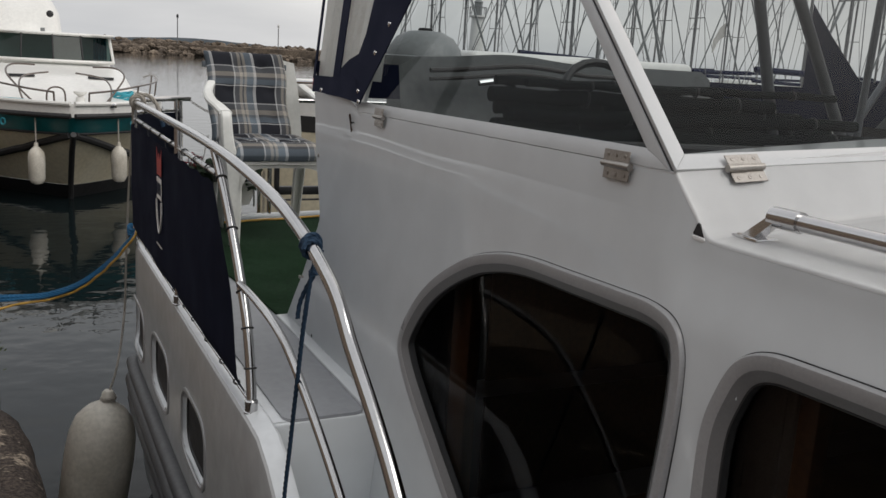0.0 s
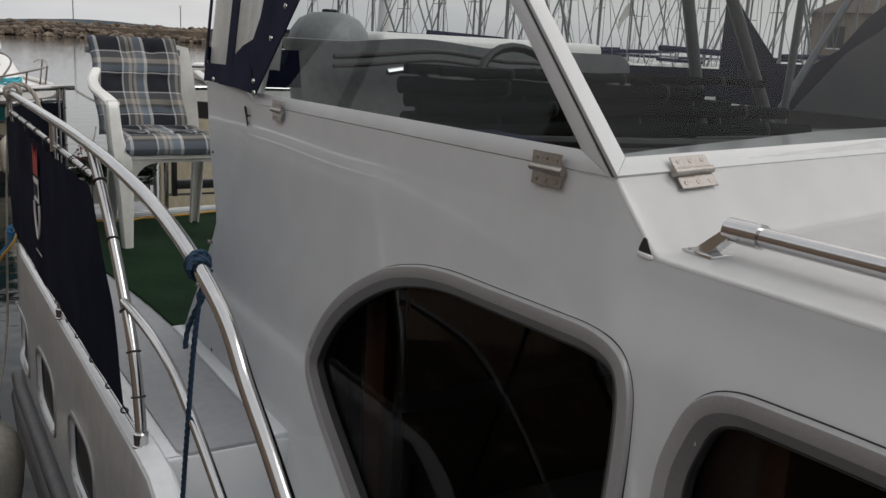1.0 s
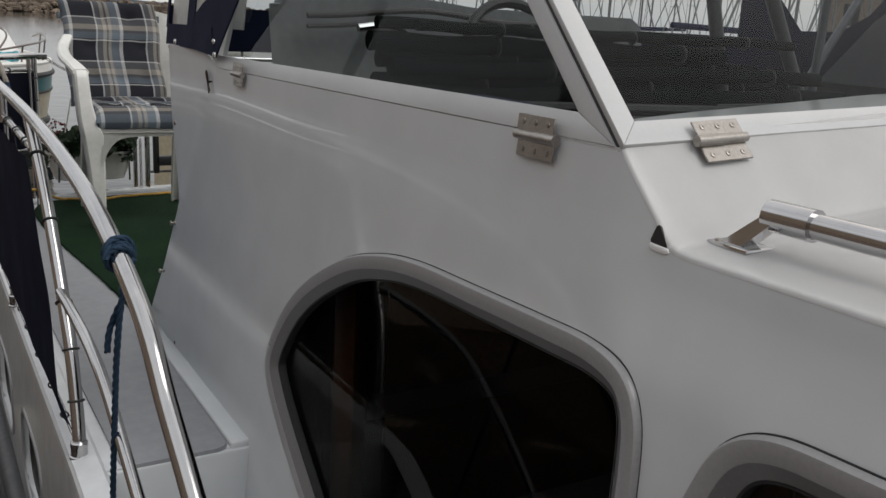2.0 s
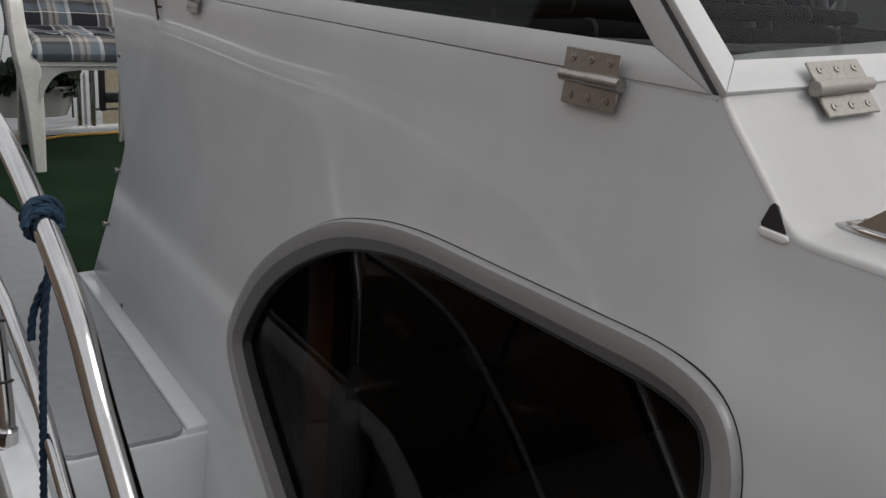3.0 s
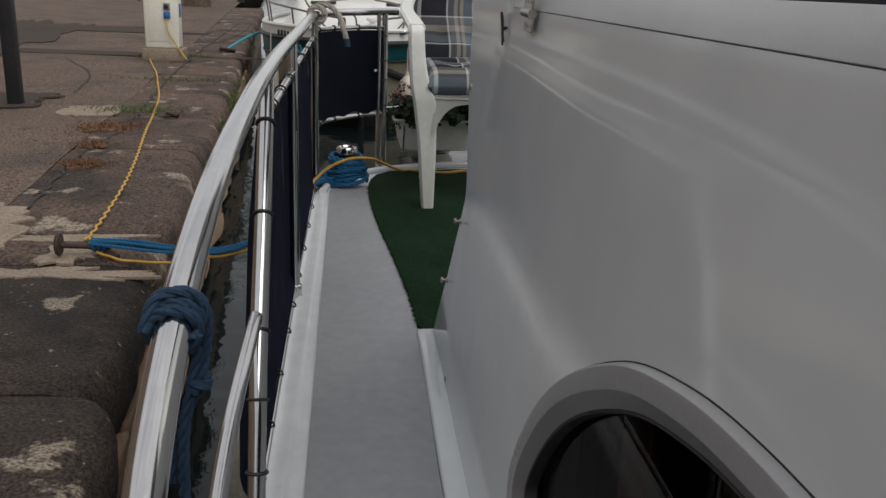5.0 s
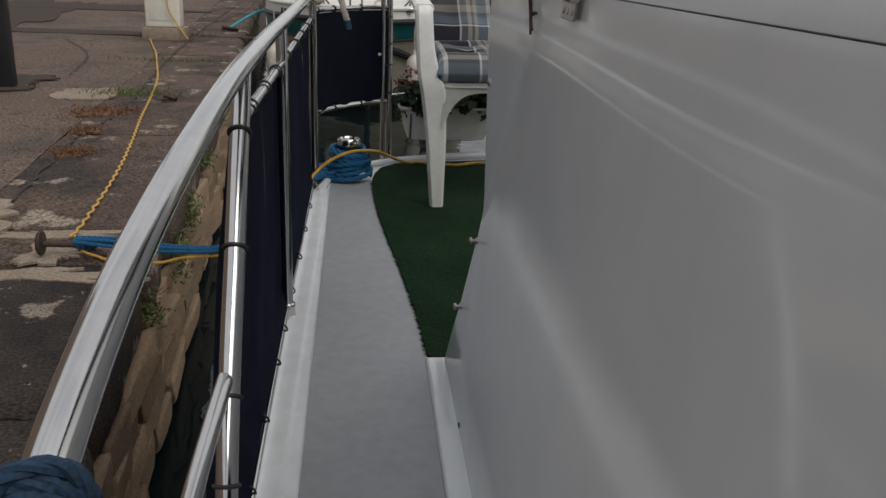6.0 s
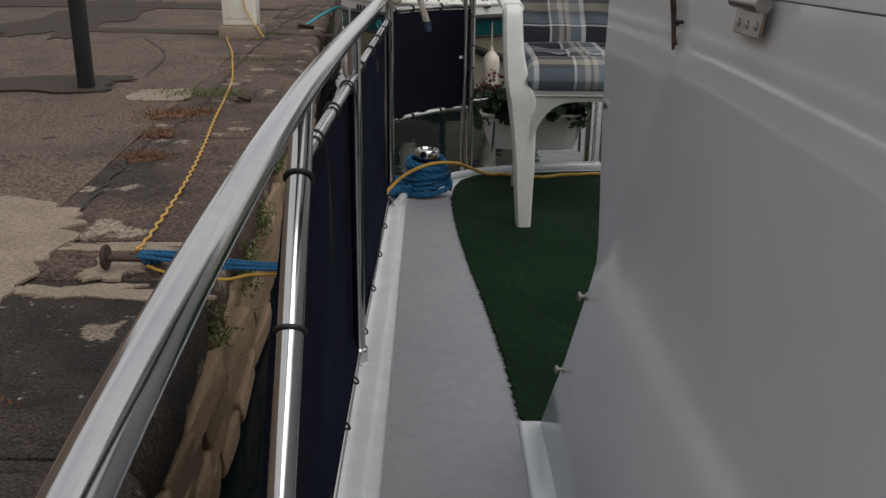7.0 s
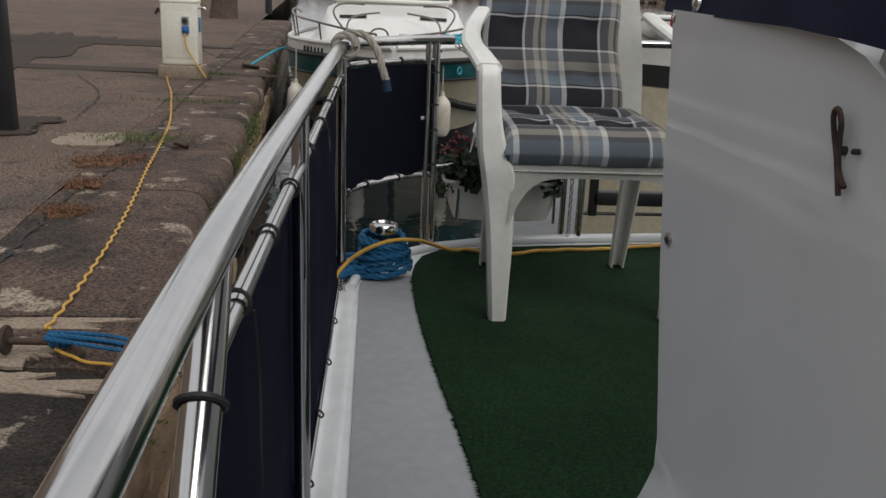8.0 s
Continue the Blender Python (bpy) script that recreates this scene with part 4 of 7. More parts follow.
g = [[bm.verts.new((p.x, p.y, 1.447 + 0.338 * t + 0.008 * math.sin(k * 1.4) * (1 if t < 0.1 else 0))) for t in lin(0, 1, 6)] for k, p in enumerate(SP)]
for a, b in zip(g[:-1], g[1:]):
    for k in range(5):
        bm.faces.new((a[k], b[k], b[k + 1], a[k + 1]))
part("cloth", thick(bm, 0.0015), NAVYMESH, stern_panel)
for k in (2, 6, 11, 15):
    d = STERN[min(k + 1, len(STERN) - 1)] - STERN[k - 1]
    tie((STERN[k].x, STERN[k].y, 1.795), d, 0.011, stern_panel)
    tie((STERN[k].x, STERN[k].y, 1.435), d, 0.011, stern_panel)
for z in (1.47, 1.58, 1.66, 1.76):
    tie((1.022, 4.944, z), (0, 0, 1), 0.021, stern_panel)
part("rivet", lathe([(0.006, 0), (0.005, 0.003), (0.001, 0.004)], (0.992, 4.92, 1.62), 10, Euler((radians(90), 0, 0)).to_matrix().to_4x4()), DECKW, stern_panel)

# portholes along the hull, set deep in pale frames
PORTS = [(2.745, 3.19), (3.48, 3.95), (4.19, 4.65)]
PZ0, PZ1 = 0.645, 0.912


def port_ring(y0, y1, k, off):
    cy, cz, a, b = (y0 + y1) / 2, (PZ0 + PZ1) / 2 + 0.030 * (4.42 - (y0 + y1) / 2), (y1 - y0) / 2, (PZ1 - PZ0) / 2
    pts = []
    for i in range(36):
        t = 2 * math.pi * i / 36
        c, s = math.cos(t), math.sin(t)
        pts.append(Vector((0.740 + 0.03 * sstep(4.45, 4.72, cy + a * c) + off, cy + (a - k) * math.copysign(abs(c) ** 0.55, c), cz + (b - k) * math.copysign(abs(s) ** 0.55, s))))
    return pts


hm_ = bmesh.new()
hm_.from_mesh(hull.data)
cutouts = [[(p.y, p.z) for p in port_ring(y0, y1, 0.016, 0)] for y0, y1 in PORTS]
gone = [f for f in hm_.faces if f.calc_center_median().x < 0.95 and 0.6 < f.calc_center_median().z < 0.99 and any(inside(f.calc_center_median().y, f.calc_center_median().z, c) for c in cutouts)]
bmesh.ops.delete(hm_, geom=gone, context="FACES")
hm_.to_mesh(hull.data)
hm_.free()
for y0, y1 in PORTS:
    port_hole = new("porthole")
    port_hole.parent = hull
    q = lambda k, off: port_ring(y0, y1, k, off)
    part("porthole_rim", loft([q(-0.003, 0.001), q(-0.002, -0.004), q(0.004, -0.006), q(0.010, -0.005), q(0.013, 0.0)], caps=False), SURR, port_hole, "thin grey porthole rim")
    part("porthole_recess", loft([q(0.012, -0.001), q(0.016, 0.004), q(0.025, 0.017), q(0.029, 0.020)], caps=False), GEL, port_hole, "pale sloping porthole recess")
    part("gasket", loft([q(0.024, 0.016), q(0.028, 0.013), q(0.036, 0.014), q(0.039, 0.020)], caps=False), RUBBER, port_hole)
    g = bmesh.new()
    g.faces.new([g.verts.new(p) for p in q(0.034, 0.018)])
    part("pane", g, RUBBER, port_hole, "black inset porthole pane")

# saloon interior behind the windows
saloon = new("saloon_lining")
saloon.parent = cruiser
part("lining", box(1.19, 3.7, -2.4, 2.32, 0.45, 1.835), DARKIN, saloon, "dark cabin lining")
bm = saloon.children[0].data
# the lining opens towards the windows
b2 = bmesh.new()
b2.from_mesh(bm)
bmesh.ops.delete(b2, geom=[f for f in b2.faces if f.calc_center_median().x < 1.25], context="FACES")
b2.to_mesh(bm)
b2.free()


def curtain(y0, y1, x, z0, z1, parent):
    part("curtain", thick(sheet(lambda s, t: Vector((x + 0.04 - 0.095 * s + 0.012 * math.sin(s * 40) + 0.006 * math.sin(s * 91 + 3 * t), y0 + (y1 - y0) * s, z0 + (z1 - z0) * t)), lin(0, 1, 60), lin(0, 1, 4)), 0.001), CURTAIN, parent, "pleated pale grey curtain")


curtain(2.005, 2.24, 1.245, 0.95, 1.78, saloon)
curtain(0.90, 1.035, 1.245, 0.95, 1.80, saloon)
part("wood_post", box(1.222, 1.255, 1.915, 2.012, 0.95, 1.80, 0.005), WOOD, saloon)
part("wood_post", box(1.222, 1.255, 0.862, 0.898, 0.95, 1.80, 0.005), WOOD, saloon)
part("bulkhead", box(1.5, 3.6, 2.30, 2.315, 0.5, 1.8, 0.005), WOOD, saloon)
part("table", box(1.5, 2.5, 0.9, 1.6, 1.12, 1.15, 0.01), WOOD, saloon)
part("far_window_frame", thick(sheet(lambda s, t: Vector((3.66, 1.2 + 0.5 * s, 1.35 + 0.3 * t)), lin(0, 1, 2), lin(0, 1, 2)), 0.01), GREYVINYL, saloon)

# helm under the screens
helm = new("helm_cockpit")
helm.parent = cruiser
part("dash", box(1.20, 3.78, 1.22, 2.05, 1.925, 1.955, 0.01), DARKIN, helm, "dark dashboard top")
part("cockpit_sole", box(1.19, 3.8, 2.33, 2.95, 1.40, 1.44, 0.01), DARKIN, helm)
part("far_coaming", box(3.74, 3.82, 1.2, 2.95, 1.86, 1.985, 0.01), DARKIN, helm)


def bench_top(s_):
    """Height of the bench back along its length, with a broad hump by the helm."""
    return 2.142 + 0.024 * math.exp(-((s_ - 0.33) / 0.17) ** 2) + 0.006 * sstep(0.52, 0.60, s_) - 0.03 * (1 - sstep(0, 0.05, s_)) - 0.03 * sstep(0.97, 1.0, s_)


part("helm_seat", thick(sheet(lambda s, t: Vector((1.34 + 1.28 * s, 2.64 + 0.09 * t + 0.03 * math.sin(math.pi * s), 1.70 + (bench_top(s) - 1.70) * t)), lin(0, 1, 60), lin(0, 1, 8)), 0.06), GREYVINYL, helm, "pale grey vinyl helm seat back")
for dz, r in ((0.035, 0.008), (0.062, 0.006)):
    part("seat_piping", tube([(1.34 + 1.28 * s, 2.655, bench_top(s) - dz - 0.02 * abs(s - 0.33)) for s in lin(0.06, 0.66, 30)], r, 8), DARKIN, helm)
wheel = bmesh.new()
add_ring(wheel, (1.72, 2.13, 2.03), (0, 1, -0.5), 0.14, 0.012, 24, 8)
part("steering_wheel", wheel, RUBBER, helm)
part("throttle_lever", tube(smooth_line([(1.42, 2.05, 1.95), (1.41, 2.06, 2.04), (1.36, 2.06, 2.09), (1.28, 2.06, 2.085)], 5), 0.008, 8), STEEL, helm)
part("throttle_box", box(1.36, 1.46, 2.02, 2.1, 1.95, 2.0, 0.01), RUBBER, helm)
for a, b, r in (((2.05, 1.95, 2.40), (2.185, 1.95, 1.96), 0.016), ((2.22, 1.98, 2.40), (2.50, 1.98, 1.96), 0.017), ((2.72, 2.1, 2.45), (2.70, 2.1, 1.96), 0.012), ((3.05, 2.1, 2.50), (2.72, 2.15, 1.97), 0.012)):
    part("canopy_tube", tube([a, b], r, 12), TUBEGREY, helm, "grey canopy support tube")
for k, pts in enumerate(([(1.45, 1.75, 1.965), (1.9, 1.55, 1.975), (2.4, 1.6, 1.97)], [(1.6, 1.45, 1.965), (2.0, 1.40, 1.968), (2.5, 1.5, 1.966)], [(1.9, 1.7, 1.965), (2.1, 1.5, 1.985), (2.15, 1.35, 1.965)])):
    part("loose_hose", tube(smooth_line(pts, 8), 0.011, 8), RUBBER, helm)


def awning_roll(name, a, b, r, label):
    t = thing(name, label, "awning", "rolled awnings on the dash")
    a, b = Vector(a), Vector(b)
    r *= 0.8
    n = 26
    part("rolled_cloth", tube([a.lerp(b, k / n) + Vector((0, 0, 0.002 * math.sin(k * 0.9 + 40 * r))) for k in range(n + 1)], [r * (1 + 0.025 * math.sin(k * 0.8 + 90 * r) + 0.012 * math.sin(k * 2.3)) for k in range(n + 1)], 14), ROLL, t)
    for k in (0.3, 0.85):
        part("strap", add_ring(bmesh.new(), a.lerp(b, k), b - a, r * 1.05, 0.004, 16, 6), RUBBER, t)


for a, b, r in (((1.24, 1.90, 1.986), (1.98, 1.88, 1.986), 0.031), ((1.25, 1.80, 1.978), (2.42, 1.80, 1.978), 0.023), ((1.28, 1.965, 1.980), (2.42, 1.97, 1.982), 0.025), ((1.24, 1.84, 2.024), (2.41, 1.87, 2.018), 0.020),
                ((1.26, 1.93, 2.034), (2.25, 1.93, 2.03), 0.020), ((1.22, 1.885, 2.066), (2.10, 1.89, 2.062), 0.022), ((1.25, 1.92, 2.098), (2.37, 1.92, 2.093), 0.0135), ((1.3, 1.86, 2.096), (1.9, 1.87, 2.092), 0.012)):
    awning_roll("rolled_awning", a, b, r, "dark green rolled awning lying in a pile on the dash")
dome = thing("covered_barbecue", "round barbecue under a grey cover on the aft deck", "barbecue")
part("cover", lathe([(0.15, 1.20), (0.17, 1.7), (0.20, 2.02), (0.225, 2.12), (0.225, 2.145), (0.20, 2.15), (0.19, 2.19), (0.15, 2.245), (0.09, 2.275), (0.01, 2.282)], (2.20, 4.45, 0), 28), GREYVINYL, dome)
part("handle", box(2.17, 2.23, 4.42, 4.48, 2.278, 2.294, 0.006), RUBBER, dome)
cloth = thing("striped_cloth", "folded blue and orange striped cloth on the dash", "cloth")
part("fold", box(1.24, 1.40, 1.62, 1.80, 1.956, 1.985, 0.012, 3), NAVY, cloth)
part("stripe", box(1.27, 1.30, 1.618, 1.802, 1.958, 1.987, 0.01, 2), CABLE, cloth)

# canvas canopy
canopy = thing("canvas_canopy", "navy canvas cockpit canopy with clear vinyl windows", "canopy")
CXX = lambda z: 1.158 + 0.10 * (z - 1.99)


def patch_x(poly, name, material, label="", off=0.0, t=0.004):
    bm = bmesh.new()
    f = bm.faces.new([bm.verts.new((CXX(z) + off, y, z)) for y, z in poly])
    bmesh.ops.triangulate(bm, faces=[f])
    return part(name, thick(bm, t), material, canopy, label)


patch_x([(2.582, 1.994), (2.66, 1.999), (2.75, 2.003), (2.88, 2.004), (3.05, 2.005), (3.05, 2.06), (2.62, 2.065)], "canvas", NAVY, "navy canvas hem")
patch_x([(2.582, 1.994), (2.64, 2.065), (2.10, 2.57), (2.02, 2.57)], "canvas", NAVY)
patch_x([(2.62, 2.06), (2.80, 2.06), (2.80, 2.085), (2.72, 2.12), (2.64, 2.14), (2.60, 2.2), (2.57, 2.3), (2.55, 2.57), (2.10, 2.57)], "canvas", NAVY, "", 0.001)
patch_x([(2.79, 2.06), (2.85, 2.06), (2.83, 2.57), (2.76, 2.57)], "canvas", NAVY)
patch_x([(3.04, 2.05), (3.06, 2.05), (3.055, 2.57), (3.035, 2.57)], "canvas", NAVY)
for y0, y1, z0, lean in ((2.845, 3.045, 2.052, 0.02), (2.60, 2.81, 2.095, 0.05)):
    part("vinyl_window", sheet(lambda s, t: Vector((CXX(z0 + (2.57 - z0) * t) + 0.005 + 0.003 * math.sin(s * 19 + 5 * t), y0 + (y1 - y0) * s - lean * t, z0 + (2.57 - z0) * t)), lin(0, 1, 20), lin(0, 1, 10)), MILK, canopy, "creased milky vinyl window")
part("inner_curtain", thick(sheet(lambda s, t: Vector((CXX(2.08 + 0.5 * t) + 0.06 + 0.012 * math.sin(s * 30), 2.60 + 0.42 * s, 2.06 + 0.5 * t)), lin(0, 1, 40), lin(0, 1, 4)), 0.001), MILK, canopy, "white curtain behind the vinyl")
part("aft_canvas", thick(sheet(lambda s, t: Vector((1.16 + 2.66 * s, 3.02 + 0.03 * math.sin(math.pi * s), 1.99 + 0.12 * t)), lin(0, 1, 16), lin(0, 1, 4)), 0.004), NAVY, canopy)
starboard_canvas = [(3.3, 2.5), (3.165, 2.347), (3.06, 2.2), (2.97, 2.146), (2.785, 2.148), (2.667, 2.214), (2.553, 2.347), (2.4, 2.46), (2.37, 2.40), (2.497, 2.289), (2.636, 2.198), (2.731, 2.088), (2.855, 1.95), (3.3, 1.95)]
for nm, poly, m in (("side_canvas", starboard_canvas, NAVY), ("side_window", [(2.855, 1.95), (2.731, 2.088), (2.636, 2.198), (2.497, 2.289), (2.37, 2.40), (1.95, 2.40), (1.95, 1.95)], TUBEGREY)):
    bm = bmesh.new()
    bm.faces.new([bm.verts.new((3.72, y, z)) for y, z in poly])
    bmesh.ops.triangulate(bm, faces=bm.faces)
    part(nm, thick(bm, 0.004), m, canopy)
for y, z in ((2.585, 2.0), (2.60, 2.03), (2.50, 2.145), (2.42, 2.225), (2.34, 2.30), (3.0, 2.0), (2.95, 2.015)):
    part("snap_stud", lathe([(0.008, 0), (0.0075, 0.003), (0.003, 0.005)], (CXX(z) - 0.004, y, z), 12, Euler((0, radians(-90), 0)).to_matrix().to_4x4()), STEEL, canopy)

# ---- carpet and deck things ----
edge = [(1.082, 3.105)]
for k in range(60):
    s = k / 59
    x, y = 1.066 + (0.965 - 1.066) * sstep(0, 1, s) * 1.0, 3.13 + (4.66 - 3.13) * s
    edge.append((x - 0.03 * math.sin(math.pi * s) * 0.3 + 0.004 * noise.noise(Vector((y * 30, 0, 0))), y))
edge += [(0.975, 4.74), (1.00, 4.83), (1.06, 4.905), (1.4, 4.975), (1.9, 5.04), (2.5, 5.06), (3.2, 5.02), (3.9, 4.9), (3.95, 4.0), (3.9, 3.15), (1.3, 3.13), (1.125, 3.11)]
turf_ob = part("turf_carpet", prism(edge, 1.188, 1.1965, 0.0), TURF)
tagged(turf_ob, "dark green artificial turf carpet laid on the aft deck", "carpet")
rng = random.Random(4)
fray = bmesh.new()
for (x0, y0), (x1, y1) in zip(edge[1:59], edge[2:60]):
    for _ in range(5):
        s = rng.random()
        o = Vector((x0 + (x1 - x0) * s, y0 + (y1 - y0) * s, 1.192))
        e = o + Vector((-0.004 - 0.007 * rng.random(), rng.uniform(-0.006, 0.006), 0.002))
        fray.faces.new([fray.verts.new(v) for v in (o + Vector((0.002, -0.0025, 0)), o + Vector((0.002, 0.0025, 0.001)), e)])
part("frayed_edge", fray, TURF, turf_ob, "", True)["kind"] = "stuff"
part("stern_toe_rail", tube([(CX - table(y, [(4.45, 1.72), (4.66, 1.69), (4.80, 1.61), (4.89, 1.50), (4.97, 1.4)]), y, 1.2) for y in (4.5, 4.6, 4.7, 4.8, 4.87, 4.93)] + [(1.25, 5.005, 1.203), (1.55, 5.05, 1.205), (2.0, 5.09, 1.207), (2.5, 5.10, 1.208), (3.2, 5.07, 1.206), (3.8, 4.95, 1.2)], 0.015, 10), GEL, cruiser)

# chair
chair = thing("garden_chair", "white moulded plastic armchair standing on the turf carpet", "chair")
CH = 1.400


def leg(sx, front):
    """A U-shaped tapering leg, open to the inside."""
    if front:
        st = [(0.226, 4.285, 1.198, 0.044, 0.045), (0.232, 4.270, 1.36, 0.058, 0.055), (0.232, 4.255, 1.50, 0.070, 0.06), (0.230, 4.245, 1.58, 0.080, 0.07), (0.235, 4.243, 1.615, 0.076, 0.075), (0.242, 4.243, 1.66, 0.066, 0.075), (0.246, 4.245, 1.72, 0.056, 0.075), (0.249, 4.255, 1.82, 0.052, 0.072), (0.250, 4.268, 1.848, 0.050, 0.06)]
    else:
        st = [(0.205, 4.76, 1.198, 0.040, 0.040), (0.202, 4.70, 1.40, 0.050, 0.045), (0.20, 4.64, 1.61, 0.055, 0.05)]
    fine_st = []
    for (a, b) in zip(smooth_line([q[:3] for q in st], 4), smooth_line([(q[3], q[4], 0) for q in st], 4)):
        fine_st.append((a.x, a.y, a.z, b.x, b.y))
    rings = []
    for ox, y, z, w, d in fine_st:
        x = CH + sx * ox - (0.034 * sstep(1.35, 1.80, z) if front and sx < 0 else 0.0)
        o = [(-w / 2, d / 2), (-w / 2, -d / 2 + 0.01), (-w / 2 + 0.008, -d / 2), (w / 2 - 0.008, -d / 2), (w / 2, -d / 2 + 0.01), (w / 2, d / 2), (w / 2 - 0.005, d / 2), (w / 2 - 0.005, -d / 2 + 0.008), (-w / 2 + 0.005, -d / 2 + 0.008), (-w / 2 + 0.005, d / 2)]
        rings.append([Vector((x + a, y + (b if front else -b), z)) for a, b in o])
    part("leg", loft(rings), PLASTIC, chair)


for sx in (-1, 1):
    leg(sx, True)
    leg(sx, False)
    arm = [(0.250, 4.238, 1.848, 0.030), (0.264, 4.33, 1.872, 0.032), (0.274, 4.42, 1.888, 0.032), (0.270, 4.52, 1.905, 0.030), (0.255, 4.62, 1.930, 0.026), (0.225, 4.70, 1.965, 0.022)]
    sl = smooth_line([(a, b, c) for a, b, c, _ in arm], 5)
    rings = []
    for k, q in enumerate(sl):
        w = 0.030 - 0.010 * k / len(sl)
        rings.append([Vector((CH - (0.034 if sx < 0 else 0.010) + sx * q.x + a, q.y, q.z + b)) for a, b in ((-w, -0.016), (-w, -0.004), (-w + 0.008, 0.003), (w - 0.008, 0.003), (w, -0.004), (w, -0.016), (w - 0.005, -0.016), (w - 0.006, -0.004), (-w + 0.006, -0.004), (-w + 0.005, -0.016))])
    part("armrest", loft(rings), PLASTIC, chair)
part("seat", thick(sheet(lambda s, t: Vector((CH + (s - 0.5) * (0.46 - 0.03 * t), 4.21 + 0.45 * t, 1.622 - 0.018 * math.sin(math.pi * t) * math.sin(math.pi * s) - 0.02 * (1 - sstep(0, 0.08, t)))), lin(0, 1, 12), lin(0, 1, 14)), 0.006), PLASTIC, chair)
part("apron", thick(sheet(lambda s, t: Vector((CH + (s - 0.5) * 0.44, 4.213 + 0.006 * t, 1.617 - t * (0.032 + 0.12 * abs(2 * s - 1) ** 6))), lin(0, 1, 24), lin(0, 1, 4)), 0.006), PLASTIC, chair)
for sx in (-1, 1):
    part("apron", thick(sheet(lambda s, t: Vector((CH + sx * (0.222 - 0.01 * s), 4.24 + 0.42 * s, 1.615 - t * (0.03 + 0.05 * abs(2 * s - 1) ** 4))), lin(0, 1, 16), lin(0, 1, 3)), 0.005), PLASTIC, chair)
part("backrest", thick(sheet(lambda s, t: Vector((CH + (s - 0.5) * (0.42 + 0.02 * math.sin(math.pi * t)), 4.655 + 0.19 * t + 0.03 * math.sin(math.pi * s), 1.63 + (0.44 + 0.03 * math.sin(math.pi * s)) * t)), lin(0, 1, 14), lin(0, 1, 14)), 0.006), PLASTIC, chair)

# plaid cushion: back pad and seat pad with tufts and piping
cushion = thing("chair_cushion", "blue grey and beige plaid cushion pad on the chair", "cushion")


def pad(name, f, nrm, lu, lv, t, tufts, shift):
    """A quilted pad: f(u, v) its middle surface in metres, nrm its outward side."""
    bm = bmesh.new()
    uvl = bm.loops.layers.uv.new("UVMap")
    n = Vector(nrm).normalized()
    us_, vs_ = lin(0, lu, 34), lin(0, lv, 34)
    sides = []
    for sgn in (1, -1):
        g = []
        for u in us_:
            row = []
            for v in vs_:
                e = min(u, lu - u, v, lv - v)
                puff = t * math.sqrt(1 - (1 - min(e / 0.045, 1)) ** 2) * (1 + 0.10 * noise.noise(Vector((u * 9, v * 9, sgn))))
                for a, b in tufts:
                    puff *= 1 - 0.75 * math.exp(-((u - a) ** 2 + (v - b) ** 2) / 0.0009)
                row.append((bm.verts.new(f(u, v) + n * sgn * (puff + 0.003)), u, v))
            g.append(row)
        sides.append(g)
        for i in range(len(us_) - 1):
            for j in range(len(vs_) - 1):
                q = (g[i][j], g[i + 1][j], g[i + 1][j + 1], g[i][j + 1])
                fc = bm.faces.new([p[0] for p in q])
                for lo, p in zip(fc.loops, q):
                    lo[uvl].uv = (p[1] + shift[0], p[2] + shift[1])
    a, b = sides
    m = len(us_) - 1
    rim_ = [(i, 0) for i in range(m)] + [(m, j) for j in range(m)] + [(i, m) for i in range(m, 0, -1)] + [(0, j) for j in range(m, 0, -1)]
    for (i, j), (k, l) in zip(rim_, rim_[1:] + rim_[:1]):
        fc = bm.faces.new((a[i][j][0], a[k][l][0], b[k][l][0], b[i][j][0]))
        for lo, p in zip(fc.loops, (a[i][j], a[k][l], b[k][l], b[i][j])):
            lo[uvl].uv = (p[1] + shift[0], p[2] + shift[1])
    return part(name, bm, PLAID, cushion)


back_n = Vector((0, -0.47, 0.19))
pad("back_pad", lambda u, v: Vector((1.132 + u + 0.006 * math.sin(v * 22), 4.632 + 0.40 * v + 0.02 * math.sin(math.pi * u / 0.43), 1.665 + 0.92 * v)), back_n, 0.412, 0.485, 0.026, [(0.11, 0.12), (0.22, 0.12), (0.33, 0.12), (0.11, 0.27), (0.22, 0.27), (0.33, 0.27), (0.16, 0.40), (0.28, 0.40)], (0.0, 0.02))
pad("seat_pad", lambda u, v: Vector((1.158 + u, 4.195 + v, 1.662 + 0.010 * math.sin(3 * v) - 0.016 * (1 - sstep(0, 0.07, v)))), (0, 0, 1), 0.43, 0.45, 0.036, [(0.11, 0.15), (0.22, 0.15), (0.33, 0.15), (0.11, 0.30), (0.33, 0.30)], (0.0, 0.13))
for sx in (1.130, 1.545):
    part("tie_tape", box(sx - 0.012, sx + 0.012, 4.80, 4.83, 2.03, 2.06, 0.003), PLAID, cushion)

# bollard with coiled rope
bitt = thing("mooring_bollard", "chrome mooring bollard on the stern deck corner", "bollard")
part("post", lathe([(0.040, 1.19), (0.040, 1.20), (0.031, 1.205), (0.031, 1.298), (0.039, 1.305), (0.0425, 1.313), (0.0425, 1.336), (0.038, 1.342), (0.034, 1.336), (0.004, 1.333)], (0.878, 4.675, 0), 28), STEEL, bitt)
part("cross_pin", tube([(0.81, 4.66, 1.275), (0.95, 4.69, 1.275)], 0.007, 10), STEEL, bitt)
coil = thing("coiled_mooring_rope", "blue mooring rope coiled round the bollard", "rope")
rng = random.Random(9)
pts = []
